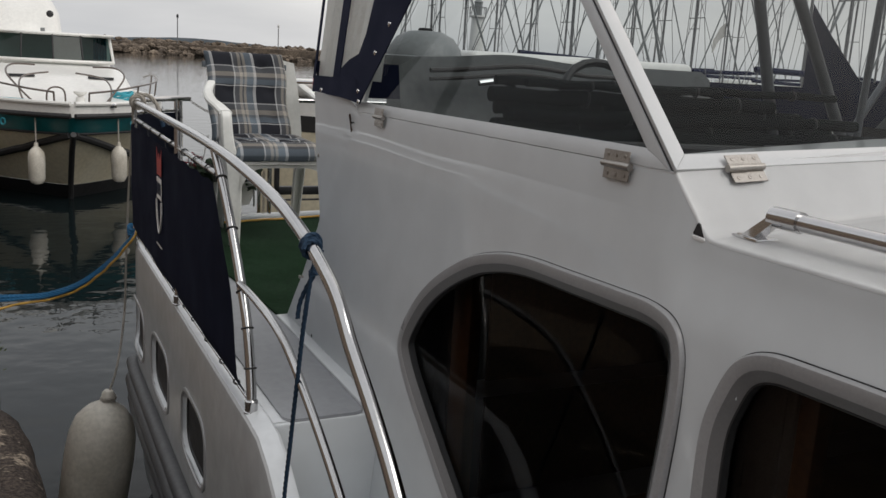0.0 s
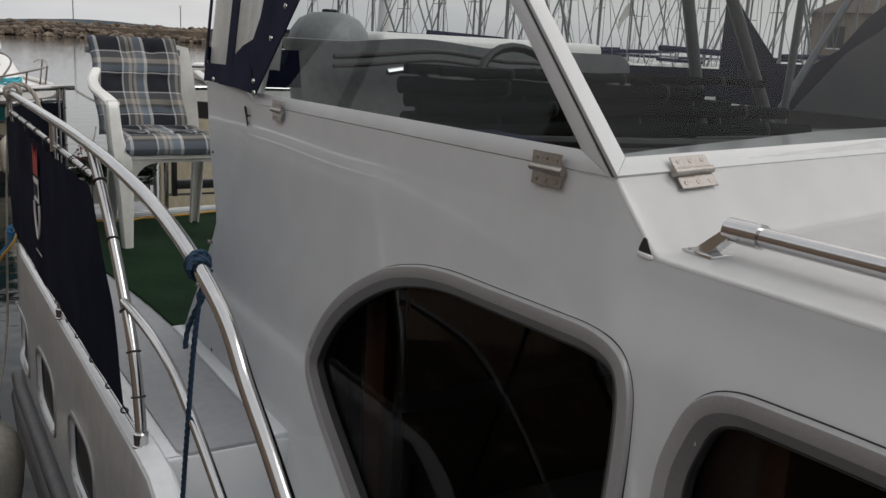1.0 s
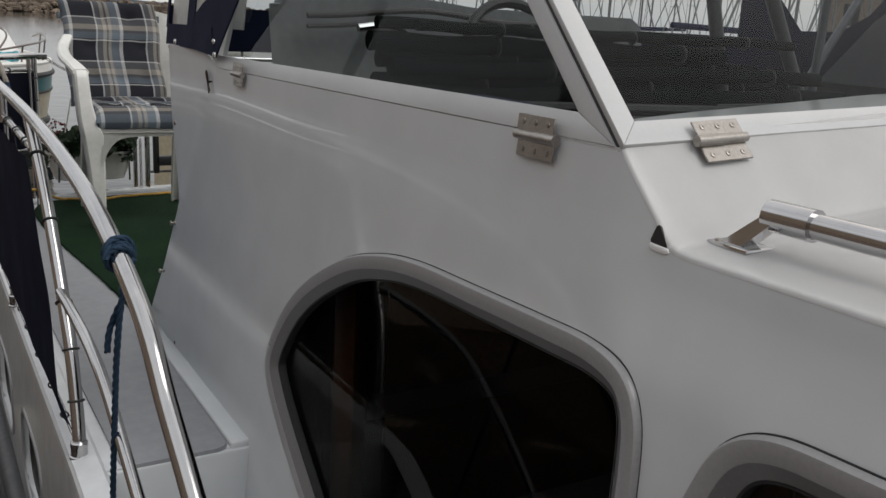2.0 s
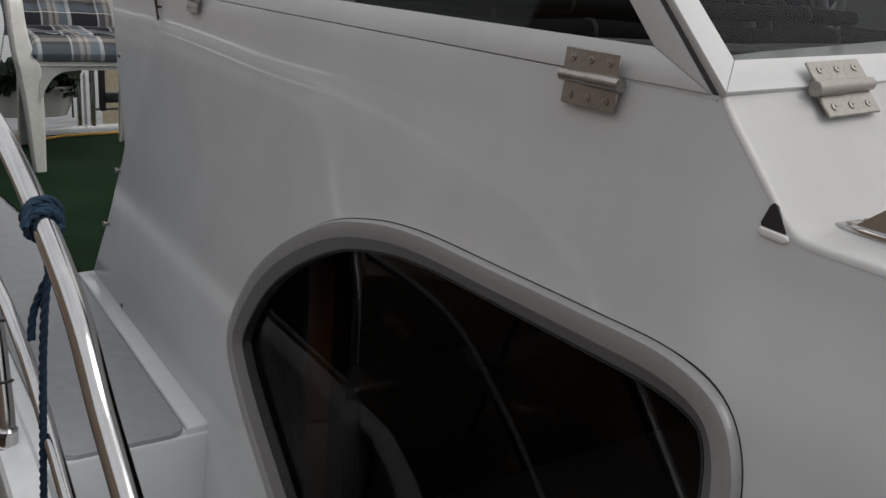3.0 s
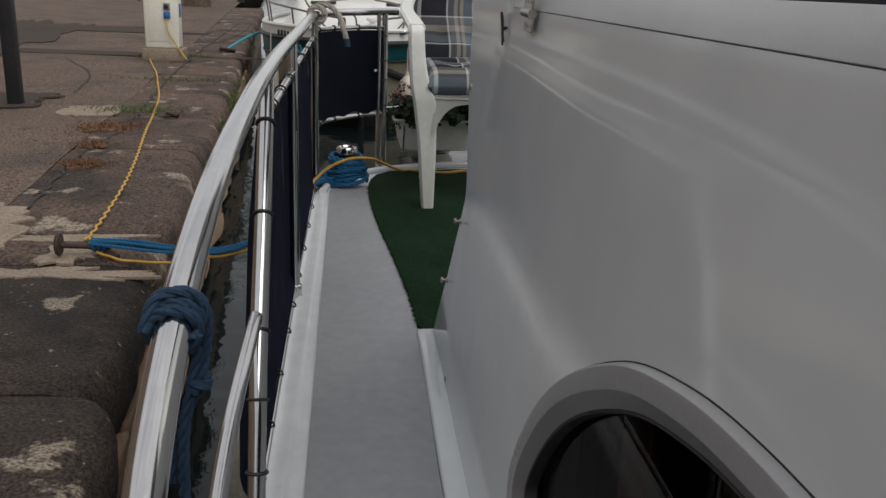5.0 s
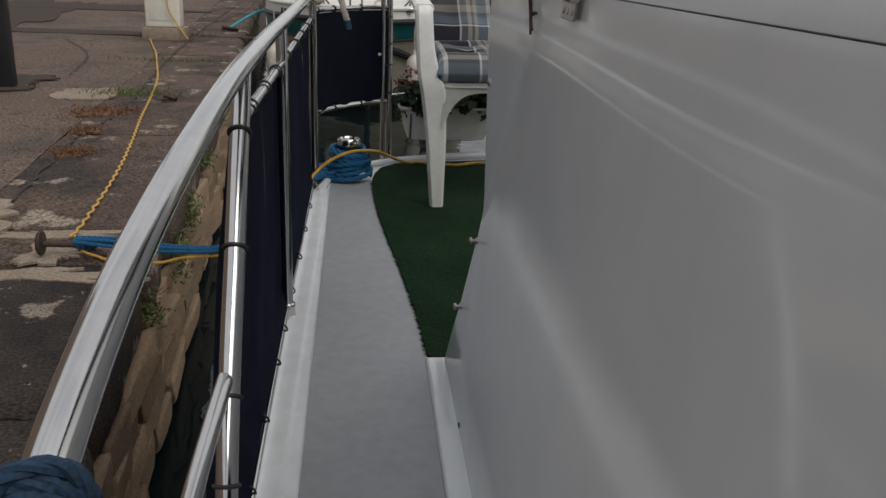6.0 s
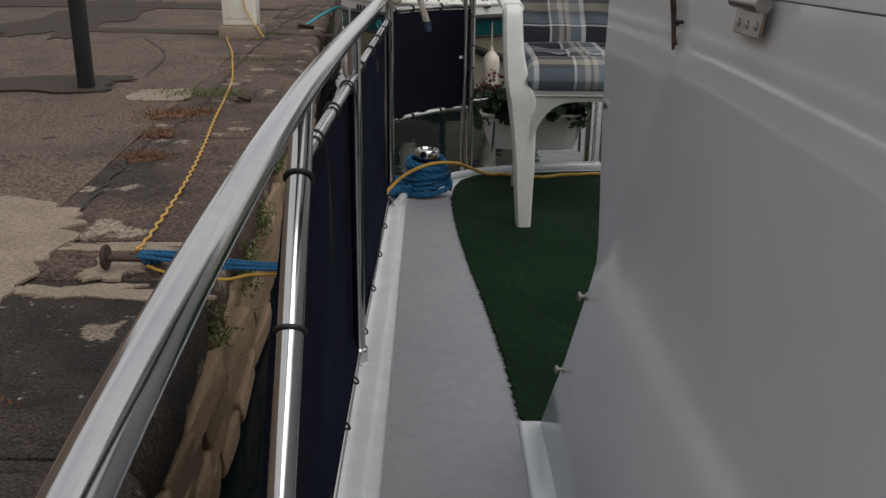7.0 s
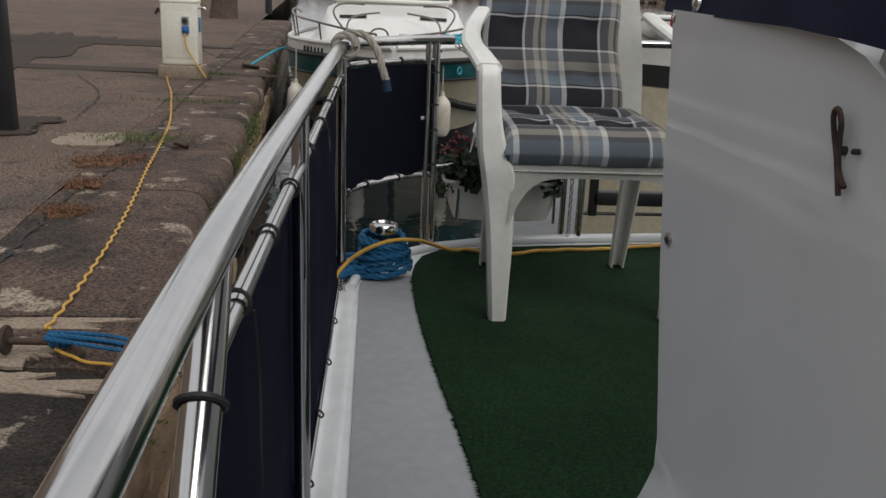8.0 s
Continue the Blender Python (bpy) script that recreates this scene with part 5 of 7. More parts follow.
for k in range(150):
    a = k * 2 * math.pi / 18
    turn = k / 18
    r = 0.078 - 0.0024 * turn + 0.004 * math.sin(turn * 2.1) + 0.005 * rng.random()
    pts.append((0.878 + r * math.cos(a), 4.668 + r * math.sin(a), 1.206 + 0.0125 * turn + 0.010 * math.sin(a + 0.7 * turn)))
part("turns", add_rope(bmesh.new(), pts, 0.0095, n=5), ROPE_BLUE, coil)
for ox, oy in ((-0.07, -0.03), (-0.06, 0.02)):
    loopp = [(0.80 + ox * 0.3 + 0.05 * math.cos(a) , 4.66 + oy + 0.05 * math.sin(a), 1.205 + 0.012 * k + 0.004 * math.sin(3 * a)) for k in range(3) for a in lin(0, 6.0, 14)]
    part("loose_turn", add_rope(bmesh.new(), loopp, 0.0085, n=5), ROPE_BLUE, coil)

# ropes to the quay ring
ring_iron = thing("mooring_pin", "rusty iron mooring pin with a round head on the quay", "mooring pin")
part("head", lathe([(0.014, -0.004), (0.046, -0.009), (0.052, 0.0), (0.048, 0.007), (0.030, 0.006), (0.014, 0.012)], (-0.37, 4.98, QZ + 0.066), 20, Euler((0, radians(90), 0)).to_matrix().to_4x4()), IRON, ring_iron)
part("shank", tube([(-0.37, 4.98, QZ + 0.062), (-0.16, 5.01, QZ + 0.048)], 0.0125, 12), IRON, ring_iron)
part("foot", lathe([(0.05, -0.02), (0.045, 0.012), (0.02, 0.03)], (-0.17, 5.008, QZ), 14), IRON, ring_iron)
lines = thing("mooring_line", "bundle of blue mooring ropes from quay pin to boat", "rope")
for k in range(4):
    o = Vector((0.004 * (k % 2), 0.011 * (k - 1.5), 0.008 * (k % 2)))
    path = smooth_line([Vector((-0.25, 5.01, 0.833)) + o, Vector((-0.06, 4.97, 0.828)) + o * 1.9, Vector((0.10, 4.92, 0.826)) + o * 1.5, Vector((0.23, 4.87, 0.838)) + o * 1.1, Vector((0.36, 4.81, 0.862)) + o, Vector((0.50, 4.73, 0.93)) + o, Vector((0.63, 4.62, 1.06)) + o, Vector((0.735, 4.53, 1.205)) + o * 0.6, Vector((0.80, 4.60, 1.222)) + o * 0.6], 6)
    part("strand", add_rope(bmesh.new(), path, 0.0078, n=5), ROPE_BLUE, lines)
part("eye_turns", add_rope(bmesh.new(), [(-0.24 + 0.020 * k / 10, 5.01 + 0.021 * math.cos(k * 0.6), QZ + 0.053 + 0.021 * math.sin(k * 0.6)) for k in range(34)], 0.0078, n=5), ROPE_BLUE, lines)


def wavy(pts, amp, wave, per=10, seed=0):
    base = smooth_line(pts, per)
    out, s = [], 0.0
    fine = []
    for a, b in zip(base[:-1], base[1:]):
        k = max(1, int((b - a).length / (wave / 7)))
        fine += [a.lerp(b, i / k) for i in range(k)]
    fine.append(base[-1])
    for i, (q, (u, v)) in enumerate(zip(fine, frames(fine))):
        s += (q - fine[i - 1]).length if i else 0
        side = Vector((v.x, v.y, 0)) if abs(v.z) < abs(u.z) else Vector((u.x, u.y, 0))
        out.append(q + side.normalized() * amp * math.sin(2 * math.pi * s / wave) * (0.8 + 0.4 * noise.noise(Vector((s * 2, seed, 0)))))
    return out


cable = thing("power_cable", "yellow twisted shore power cable lying on the quay", "cable")
zc = QZ + 0.014
part("quay_run", tube(wavy([(-1.86, 13.74, zc), (-1.66, 12.95, zc), (-1.46, 12.2, zc), (-1.3, 11.49, zc), (-1.0, 10.12, zc), (-0.82, 9.02, zc), (-0.69, 8.11, zc), (-0.53, 7.1, zc), (-0.42, 6.29, zc), (-0.34, 5.46, zc), (-0.32, 5.2, zc + 0.01), (-0.29, 5.15, zc + 0.03)], 0.0075, 0.12), 0.0062, 8), CABLE, cable)
part("boat_run", tube(wavy([(-0.27, 5.04, zc + 0.02), (-0.12, 4.94, zc), (0.02, 4.90, zc), (0.12, 4.87, zc + 0.008), (0.23, 4.85, 0.815), (0.36, 4.80, 0.842), (0.50, 4.72, 0.91), (0.63, 4.60, 1.05), (0.735, 4.50, 1.21), (0.765, 4.58, 1.240), (0.81, 4.585, 1.275), (0.87, 4.60, 1.303), (0.93, 4.62, 1.308), (0.985, 4.66, 1.296), (1.04, 4.75, 1.255), (1.10, 4.83, 1.218), (1.15, 4.878, 1.207), (1.274, 4.84, 1.207), (1.405, 4.886, 1.207), (1.62, 4.93, 1.204), (1.85, 4.99, 1.204), (2.2, 5.0, 1.204)], 0.004, 0.12, seed=2), 0.006, 8), CABLE, cable)

# rope hitched to the rail
hitch = thing("hitched_rope", "faded navy rope hitched round the top rail", "rope")
kc, kt = Vector((rail_x(1.797), 1.797, 1.743)), Vector((0, 0.94, 0.33)).normalized()
ku = Vector((1, 0, 0))
kv = kt.cross(ku)
pts = []
for k in range(66):
    a = k * 2 * math.pi / 19
    pts.append(kc + kt * (-0.020 + 0.0095 * k / 19) + (0.0192 + 0.0008 * math.sin(k * 0.35)) * (math.cos(a) * ku + math.sin(a) * kv))
part("wound_turn", add_rope(bmesh.new(), pts, 0.0052, n=6), ROPE_NAVY, hitch)
part("cross_turn", add_rope(bmesh.new(), smooth_line([kc + Vector((-0.021, -0.022, -0.004)), kc + Vector((-0.012, -0.012, 0.021)), kc + Vector((0.012, -0.002, 0.022)), kc + Vector((0.024, 0.004, 0.002)), kc + Vector((0.02, 0.012, -0.035))], 5), 0.0052, n=6), ROPE_NAVY, hitch)
part("long_end", add_rope(bmesh.new(), smooth_line([kc + Vector((0.016, 0.010, -0.03)), kc + Vector((0.006, 0.008, -0.075)), (0.768, 1.805, 1.62), (0.763, 1.826, 1.50), (0.761, 1.868, 1.31), (0.760, 1.912, 1.12), (0.764, 1.95, 0.96), (0.785, 1.96, 0.89)], 6), 0.0052, n=5), ROPE_NAVY, hitch)
part("short_end", add_rope(bmesh.new(), smooth_line([kc + Vector((0.02, 0.012, -0.028)), kc + Vector((0.016, 0.010, -0.06)), kc + Vector((0.0, 0.016, -0.095)), kc + Vector((-0.012, 0.022, -0.13)), kc + Vector((-0.016, 0.024, -0.165))], 6), 0.0052, n=6), ROPE_NAVY, hitch)
part("knot", add_rope(bmesh.new(), [kc + Vector((0.014 + 0.007 * math.cos(a), 0.012 + 0.007 * math.sin(a), -0.058 - 0.006 * a / 6)) for a in lin(0, 11, 24)], 0.005, n=5), ROPE_NAVY, hitch)

lash = thing("rope_lashing", "weathered grey rope lashed round the rail corner", "rope")
lc = Vector((0.767, 4.56, 1.857))
part("turns", add_rope(bmesh.new(), [lc + Vector((0.028 * math.cos(a), -0.03 + 0.010 * a / 6.28, 0.028 * math.sin(a))) for a in lin(0, 25, 80)], 0.0105, n=6), ROPE_GREY, lash)
part("tail", add_rope(bmesh.new(), smooth_line([lc + Vector((0.0, 0.0, 0.032)), lc + Vector((0.05, -0.02, 0.030)), lc + Vector((0.085, -0.03, -0.01)), lc + Vector((0.10, -0.035, -0.06)), lc + Vector((0.11, -0.035, -0.085))], 6), 0.0105, n=6), ROPE_GREY, lash)
part("whipping", tube([lc + Vector((0.108, -0.035, -0.082)), lc + Vector((0.113, -0.035, -0.112))], 0.0115, 10), ROPE_NAVY, lash)

# hanging fender by the quay
fender = thing("large_fender", "large off-white fender hanging between hull and quay", "fender")
FN = Vector((0.598, 4.42, 0.452))                # the fender's neck
part("body", lathe([(0.03, -0.78), (0.09, -0.75), (0.142, -0.66), (0.162, -0.56), (0.165, -0.33), (0.158, -0.21), (0.136, -0.13), (0.092, -0.075), (0.046, -0.045), (0.030, -0.03), (0.03, 0.005), (0.02, 0.02)], FN, 28, Euler((radians(3), radians(8), 0)).to_matrix().to_4x4()), FENDER, fender)
part("rope", add_rope(bmesh.new(), smooth_line([FN, FN + Vector((0.05, 0.06, 0.12)), (0.70, 4.62, 0.80), (0.722, 4.70, 1.10), (0.735, 4.66, 1.45), (0.752, 4.575, 1.85)], 4), 0.0055, n=5), ROPE_GREY, fender)
part("neck_lashing", add_rope(bmesh.new(), [FN + Vector((0.032 * math.cos(a), 0.032 * math.sin(a), -0.03 + 0.004 * a / 3)) for a in lin(0, 14, 40)], 0.007, n=5), ROPE_GREY, fender)

# planter on the stern rail
planter = thing("flower_trough", "white plastic flower trough hung on the stern rail", "planter")


def rrect(cx, cy, w, d, z, n=20, e=0.35):
    out = []
    for i in range(n):
        t = 2 * math.pi * i / n
        c, s = math.cos(t), math.sin(t)
        out.append(Vector((cx + w / 2 * math.copysign(abs(c) ** e, c), cy + d / 2 * math.copysign(abs(s) ** e, s), z)))
    return out


PX, PY = 1.272, 5.10
part("trough", loft([rrect(PX, PY, 0.26, 0.11, 1.262), rrect(PX, PY, 0.32, 0.14, 1.268), rrect(PX, PY, 0.35, 0.155, 1.31), rrect(PX, PY, 0.385, 0.175, 1.388), rrect(PX, PY, 0.40, 0.185, 1.393), rrect(PX, PY, 0.40, 0.185, 1.403), rrect(PX, PY, 0.385, 0.175, 1.403), rrect(PX, PY, 0.37, 0.16, 1.37)]), PLASTIC, planter)
part("bracket", tube(smooth_line([(1.12, 5.02, 1.26), (1.12, 5.02, 1.44), (1.06, 4.97, 1.46), (1.035, 4.95, 1.46)], 4), 0.005, 8), STEEL, planter)
part("bracket", tube(smooth_line([(1.45, 5.03, 1.26), (1.45, 5.03, 1.44), (1.47, 5.04, 1.45), (1.483, 5.045, 1.45)], 4), 0.005, 8), STEEL, planter)
plant = thing("geranium", "dark leafy plant with deep red flowers in the trough", "plant")
rng = random.Random(21)
lb, pb, sb = bmesh.new(), bmesh.new(), bmesh.new()
for k in range(460):
    x, y = PX + rng.uniform(-0.21, 0.21), PY + rng.uniform(-0.12, 0.09)
    z = 1.392 + 0.11 * rng.random() - 0.05 * abs(x - PX) / 0.2 * rng.random()
    c, r = Vector((x, y, z)), rng.uniform(0.012, 0.026)
    n = Vector((rng.uniform(-1, 1), rng.uniform(-1.2, 0.4), rng.uniform(0.1, 1))).normalized()
    u = n.orthogonal().normalized()
    v = n.cross(u)
    mid_v = lb.verts.new(c - n * r * 0.25)
    rim_v = [lb.verts.new(c + r * (1 + 0.14 * math.cos(5 * a)) * (math.cos(a) * u + math.sin(a) * v) + n * 0.004 * math.sin(3 * a)) for a in lin(0, 2 * math.pi * 11 / 12, 12)]
    for i in range(12):
        lb.faces.new((mid_v, rim_v[i], rim_v[(i + 1) % 12]))
    if k % 5 == 0:
        add_tube(sb, [(x * 0.5 + PX * 0.5, PY, 1.40), (x, y, z)], 0.0025, 5)
for cx, cz in ((1.10, 1.525), (1.13, 1.545), (1.085, 1.505), (1.155, 1.53), (1.12, 1.50), (1.35, 1.53)):
    for _ in range(14):
        c = Vector((cx + rng.gauss(0, 0.012), PY - 0.05 + rng.gauss(0, 0.015), cz + rng.gauss(0, 0.010)))
        n = Vector((rng.uniform(-1, 1), rng.uniform(-1, 0.3), rng.uniform(-0.3, 1))).normalized()
        u = n.orthogonal().normalized() * 0.0075
        v = n.cross(u)
        pb.faces.new([pb.verts.new(c + q) for q in (u, 0.8 * v, -u, -0.8 * v)])
part("leaves", lb, LEAF, plant, "dark green rounded leaves", True)
part("flowers", pb, PETAL, plant, "deep red petals", True)["kind"] = "stuff"
part("stems", sb, LEAF, plant)
part("white_cane", tube([(1.14, 5.0, 1.43), (1.19, 5.02, 1.66)], 0.003, 6), PLASTIC, plant)

# stern rail beyond the gate
stern = new("stern_rail")
stern.parent = cruiser
for x, r in ((1.483, 0.010), (1.543, 0.0125)):
    part("post", tube([(x, 5.05, 1.19), (x, 5.05, 1.86)], r, 14), STEEL, stern)
part("top_rail", tube([(1.483, 5.05, 1.86), (2.0, 5.09, 1.862), (2.6, 5.10, 1.862), (3.5, 5.02, 1.86)], 0.0125, 14), STEEL, stern)
part("mid_rail", tube([(1.543, 5.05, 1.55), (2.0, 5.09, 1.55), (2.6, 5.10, 1.55)], 0.008, 12), STEEL, stern)
part("fold_bar", box(1.588, 2.2, 5.06, 5.10, 1.318, 1.366, 0.006), BLACKPOST, stern, "black folded ladder beam")
part("fold_bar", tube([(1.55, 5.07, 1.288), (2.2, 5.09, 1.286)], 0.006, 8), BLACKPOST, stern)
part("fold_post", box(1.578, 1.605, 5.06, 5.09, 1.28, 1.56, 0.004), BLACKPOST, stern)
part("fold_post", tube([(1.72, 5.08, 1.366), (1.735, 5.08, 1.55)], 0.004, 8), BLACKPOST, stern)


def chain(a, b, sag, name, label, n):
    t = thing(name, label, "chain")
    a, b = Vector(a), Vector(b)
    for k in range(n):
        s = (k + 0.5) / n
        p = a.lerp(b, s) - Vector((0, 0, sag * 4 * s * (1 - s)))
        q = a.lerp(b, s + 0.01) - Vector((0, 0, sag * 4 * (s + 0.01) * (0.99 - s)))
        d = (q - p).normalized()
        side = d.orthogonal().normalized()
        if k % 2:
            side = d.cross(side)
        L = (b - a).length / n * 0.80
        part("link", add_tube(bmesh.new(), [p + L * math.cos(u) * d + 0.006 * math.sin(u) * side for u in lin(0, 2 * math.pi * 9 / 10, 10)], 0.0018, 5, closed=True), HINGE, t)


chain((1.09, 4.985, 1.845), (1.475, 5.045, 1.80), 0.06, "gate_chain", "thin steel gate chain across the stern opening", 26)
chain((1.505, 5.03, 1.46), (1.505, 5.03, 1.22), 0.0, "hanging_chain", "dark steel chain hanging by the stern post", 16)

# ---- quay furniture ----
pedestal = thing("power_pedestal", "cream shore power pedestal with blue sockets on concrete base", "power pedestal")
PMX, PMY = -1.70, 13.95
part("plinth", box(PMX - 0.27, PMX + 0.27, PMY - 0.20, PMY + 0.20, QZ - 0.02, QZ + 0.15, 0.015), PALE, pedestal, "rough concrete plinth")
part("cabinet", box(PMX - 0.225, PMX + 0.225, PMY - 0.15, PMY + 0.15, QZ + 0.15, QZ + 0.94, 0.03, 3), BEIGEPL, pedestal)
part("cap", box(PMX - 0.23, PMX + 0.23, PMY - 0.155, PMY + 0.155, QZ + 0.90, QZ + 0.955, 0.02, 3), BEIGEPL, pedestal)
part("door_panel", box(PMX - 0.17, PMX + 0.19, PMY - 0.156, PMY - 0.148, QZ + 0.24, QZ + 0.80, 0.006), BEIGEPL, pedestal)
for z, m in ((0.66, GREYVINYL), (0.545, BLUEPL)):
    s = part("socket", box(PMX + 0.045, PMX + 0.13, PMY - 0.19, PMY - 0.145, QZ + z, QZ + z + 0.09, 0.008), m, pedestal)
    part("socket_lid", lathe([(0.028, 0), (0.03, 0.012), (0.01, 0.018)], (PMX + 0.088, PMY - 0.19, QZ + z + 0.045), 14, Euler((radians(90), 0, 0)).to_matrix().to_4x4()), RUBBER if m is GREYVINYL else BLUEPL, s)
part("vent", box(PMX + 0.226, PMX + 0.234, PMY - 0.06, PMY + 0.06, QZ + 0.56, QZ + 0.74, 0.003), BLUEPL, pedestal)
part("tap", tube(smooth_line([(PMX - 0.22, PMY, QZ + 0.80), (PMX - 0.29, PMY, QZ + 0.80), (PMX - 0.31, PMY, QZ + 0.76)], 4), 0.018, 8), IRON, pedestal)
part("tap_handle", box(PMX - 0.29, PMX - 0.27, PMY - 0.05, PMY + 0.05, QZ + 0.82, QZ + 0.84, 0.005), IRON, pedestal)
part("tap", tube(smooth_line([(PMX + 0.22, PMY - 0.05, QZ + 0.85), (PMX + 0.30, PMY - 0.05, QZ + 0.86), (PMX + 0.32, PMY - 0.05, QZ + 0.83)], 4), 0.012, 8), STEEL, pedestal)
part("lead", tube(smooth_line([(PMX + 0.085, PMY - 0.2, QZ + 0.55), (PMX + 0.09, PMY - 0.21, QZ + 0.42), (PMX + 0.14, PMY - 0.21, QZ + 0.30), (PMX + 0.24, PMY - 0.23, QZ + 0.15), (PMX + 0.34, PMY - 0.27, QZ + 0.02)], 5), 0.009, 8), CABLE, pedestal)
sign = thing("black_post", "square black painted steel post on the quay", "post")
part("shaft", box(-2.165, -2.050, 9.40, 9.515, QZ - 0.02, QZ + 3.2, 0.01), BLACKPOST, sign)
part("base_plate", box(-2.23, -1.985, 9.335, 9.58, QZ - 0.02, QZ + 0.012, 0.006), BLACKPOST, sign)
shackle = thing("iron_shackle", "loose dark iron shackle lying on the kerb", "shackle")
part("bow", add_ring(bmesh.new(), (-0.635, 8.88, QZ + 0.028), (0.3, 0.4, 1), 0.046, 0.012, 16, 8), IRON, shackle)
part("pin", tube([(-0.70, 8.84, QZ + 0.02), (-0.57, 8.86, QZ + 0.038)], 0.012, 8), IRON, shackle)
ring2 = thing("quay_ring", "iron mooring ring set in the quay kerb", "mooring ring")
part("ring", add_ring(bmesh.new(), (-1.03, 15.21, QZ + 0.035), (0.1, 0.2, 1), 0.11, 0.02, 18, 8), IRON, ring2)
part("staple", tube(smooth_line([(-1.13, 15.21, QZ - 0.02), (-1.13, 15.19, QZ + 0.07), (-1.13, 15.11, QZ - 0.02)], 4), 0.02, 8), IRON, ring2)


def tree(x, y, h, r, seed):
    rg = random.Random(seed)
    t = thing("quay_tree", "tall quayside tree with a bare brown trunk", "tree")
    z = QZ - 0.05
    trunk = add_tube(bmesh.new(), smooth_line([(x, y, z), (x + 0.05, y, z + h * 0.2), (x - 0.05, y, z + h * 0.45), (x + 0.1, y, z + h * 0.75)], 5), [r * (1.25 - 0.06 * k) for k in range(16)], 12)
    crown, tips = bmesh.new(), []
    for k in range(9):
        a = k * 2.4
        b0 = Vector((x, y, z + h * (0.38 + 0.035 * k)))
        b1 = b0 + Vector((math.cos(a) * 1.5, math.sin(a) * 1.5, 1.2 + 0.1 * k))
        add_tube(trunk, [b0, b0.lerp(b1, 0.5) + Vector((0, 0, 0.15)), b1], [r * 0.35, r * 0.22, r * 0.08], 6)
        tips += [b0.lerp(b1, 0.6), b1, b1 + Vector((0, 0, 0.7))]
    for c in tips:
        for _ in range(90):
            q = c + Vector((rg.gauss(0, 0.5), rg.gauss(0, 0.5), rg.gauss(0, 0.4)))
            u = Vector((rg.uniform(-1, 1), rg.uniform(-1, 1), rg.uniform(-1, 1))).normalized() * 0.09
            v = u.orthogonal().normalized() * 0.05
            crown.faces.new([crown.verts.new(q + w) for w in (u, v, -u, -v)])
    part("trunk", trunk, WOODBARK, t)
    part("crown", crown, LEAF, t, "", True)


WOODBARK = mat("brown_tree_bark", (0.11, 0.08, 0.06), (0.07, 0.05, 0.04), rough=0.95, big=6, fine=30, fade=0.4, bump=0.9, bscale=25, depth=0.02)
tree(-4.11, 31.06, 6.0, 0.36, 3)
for x, y, r, h, m in ((-5.61, 35.92, 0.30, 4.0, PALE), (-3.36, 36.05, 0.13, 1.3, BLACKPOST), (-6.77, 16.61, 0.05, 0.12, IRON)):
    p = thing("bollard_post", "plain upright post standing far along the quay", "post")
    part("shaft", lathe([(r, QZ - 0.02), (r, QZ + h * 0.9), (r * 0.8, QZ + h)], (x, y, 0), 14), m, p)

# ---- teal boat moored ahead ----
TX = 0.98
tb = thing("teal_cabin_boat", "white and teal cabin boat moored bow towards us", "boat")
tst = [(12.95, 0.03), (13.15, 0.32), (13.5, 0.68), (14.0, 1.05), (14.6, 1.32), (15.4, 1.50), (16.5, 1.58), (18.5, 1.58), (21.5, 1.5)]
tst = [(p.x, p.y) for p in smooth_line([(y, b, 0) for y, b in tst], 5)]
tsh = lambda y: 1.13 - 0.02 * (y - 12.95)


def hull_strip(levels, material, name, label=""):
    """levels: pairs of breadth share and height, from above down; the stem rakes aft below."""
    rings = []
    for share, zf in levels:
        left, right = [], []
        for y, b in tst:
            z = zf(y)
            yy = y + max(0, (tsh(y) - z)) * 0.85 * (1 - sstep(13.0, 16.0, y))
            left.append(Vector((TX - b * share(y), yy, z)))
            right.append(Vector((TX + b * share(y), yy, z)))
        rings.append(list(reversed(left)) + right)
    return part(name, loft(rings, close_ring=False), material, tb, label)


one, s1, s2, s3 = (lambda y: 1.0), (lambda y: 0.985), (lambda y: 0.93 - 0.10 * (1 - sstep(13, 16, y))), (lambda y: 0.87 - 0.12 * (1 - sstep(13, 17, y)))
chine = lambda y: table(y, [(12.9, 0.87), (13.15, 0.75), (13.5, 0.60), (14.0, 0.46), (14.6, 0.36), (16.0, 0.30), (22.0, 0.30)])
hull_strip([(s1, lambda y: tsh(y) - 0.03), (one, lambda y: tsh(y) - 0.05), (s1, lambda y: tsh(y) - 0.27)], TEAL, "topside_band", "teal painted topside band")
hull_strip([(s1, lambda y: tsh(y) - 0.272), (s2, chine), (s3, lambda y: 0.07)], CREAM, "hull_bottom", "cream lower hull")
hull_strip([(s3, lambda y: 0.068), (lambda y: s3(y) * 0.9, lambda y: -0.4)], RUBBER, "boot_top", "black antifouling")
hull_strip([(lambda y: 0.97, lambda y: tsh(y) + 0.15), (lambda y: 0.995, lambda y: tsh(y) + 0.145), (one, lambda y: tsh(y) - 0.03)], FARGEL, "bulwark", "white moulded bulwark above the teal band")
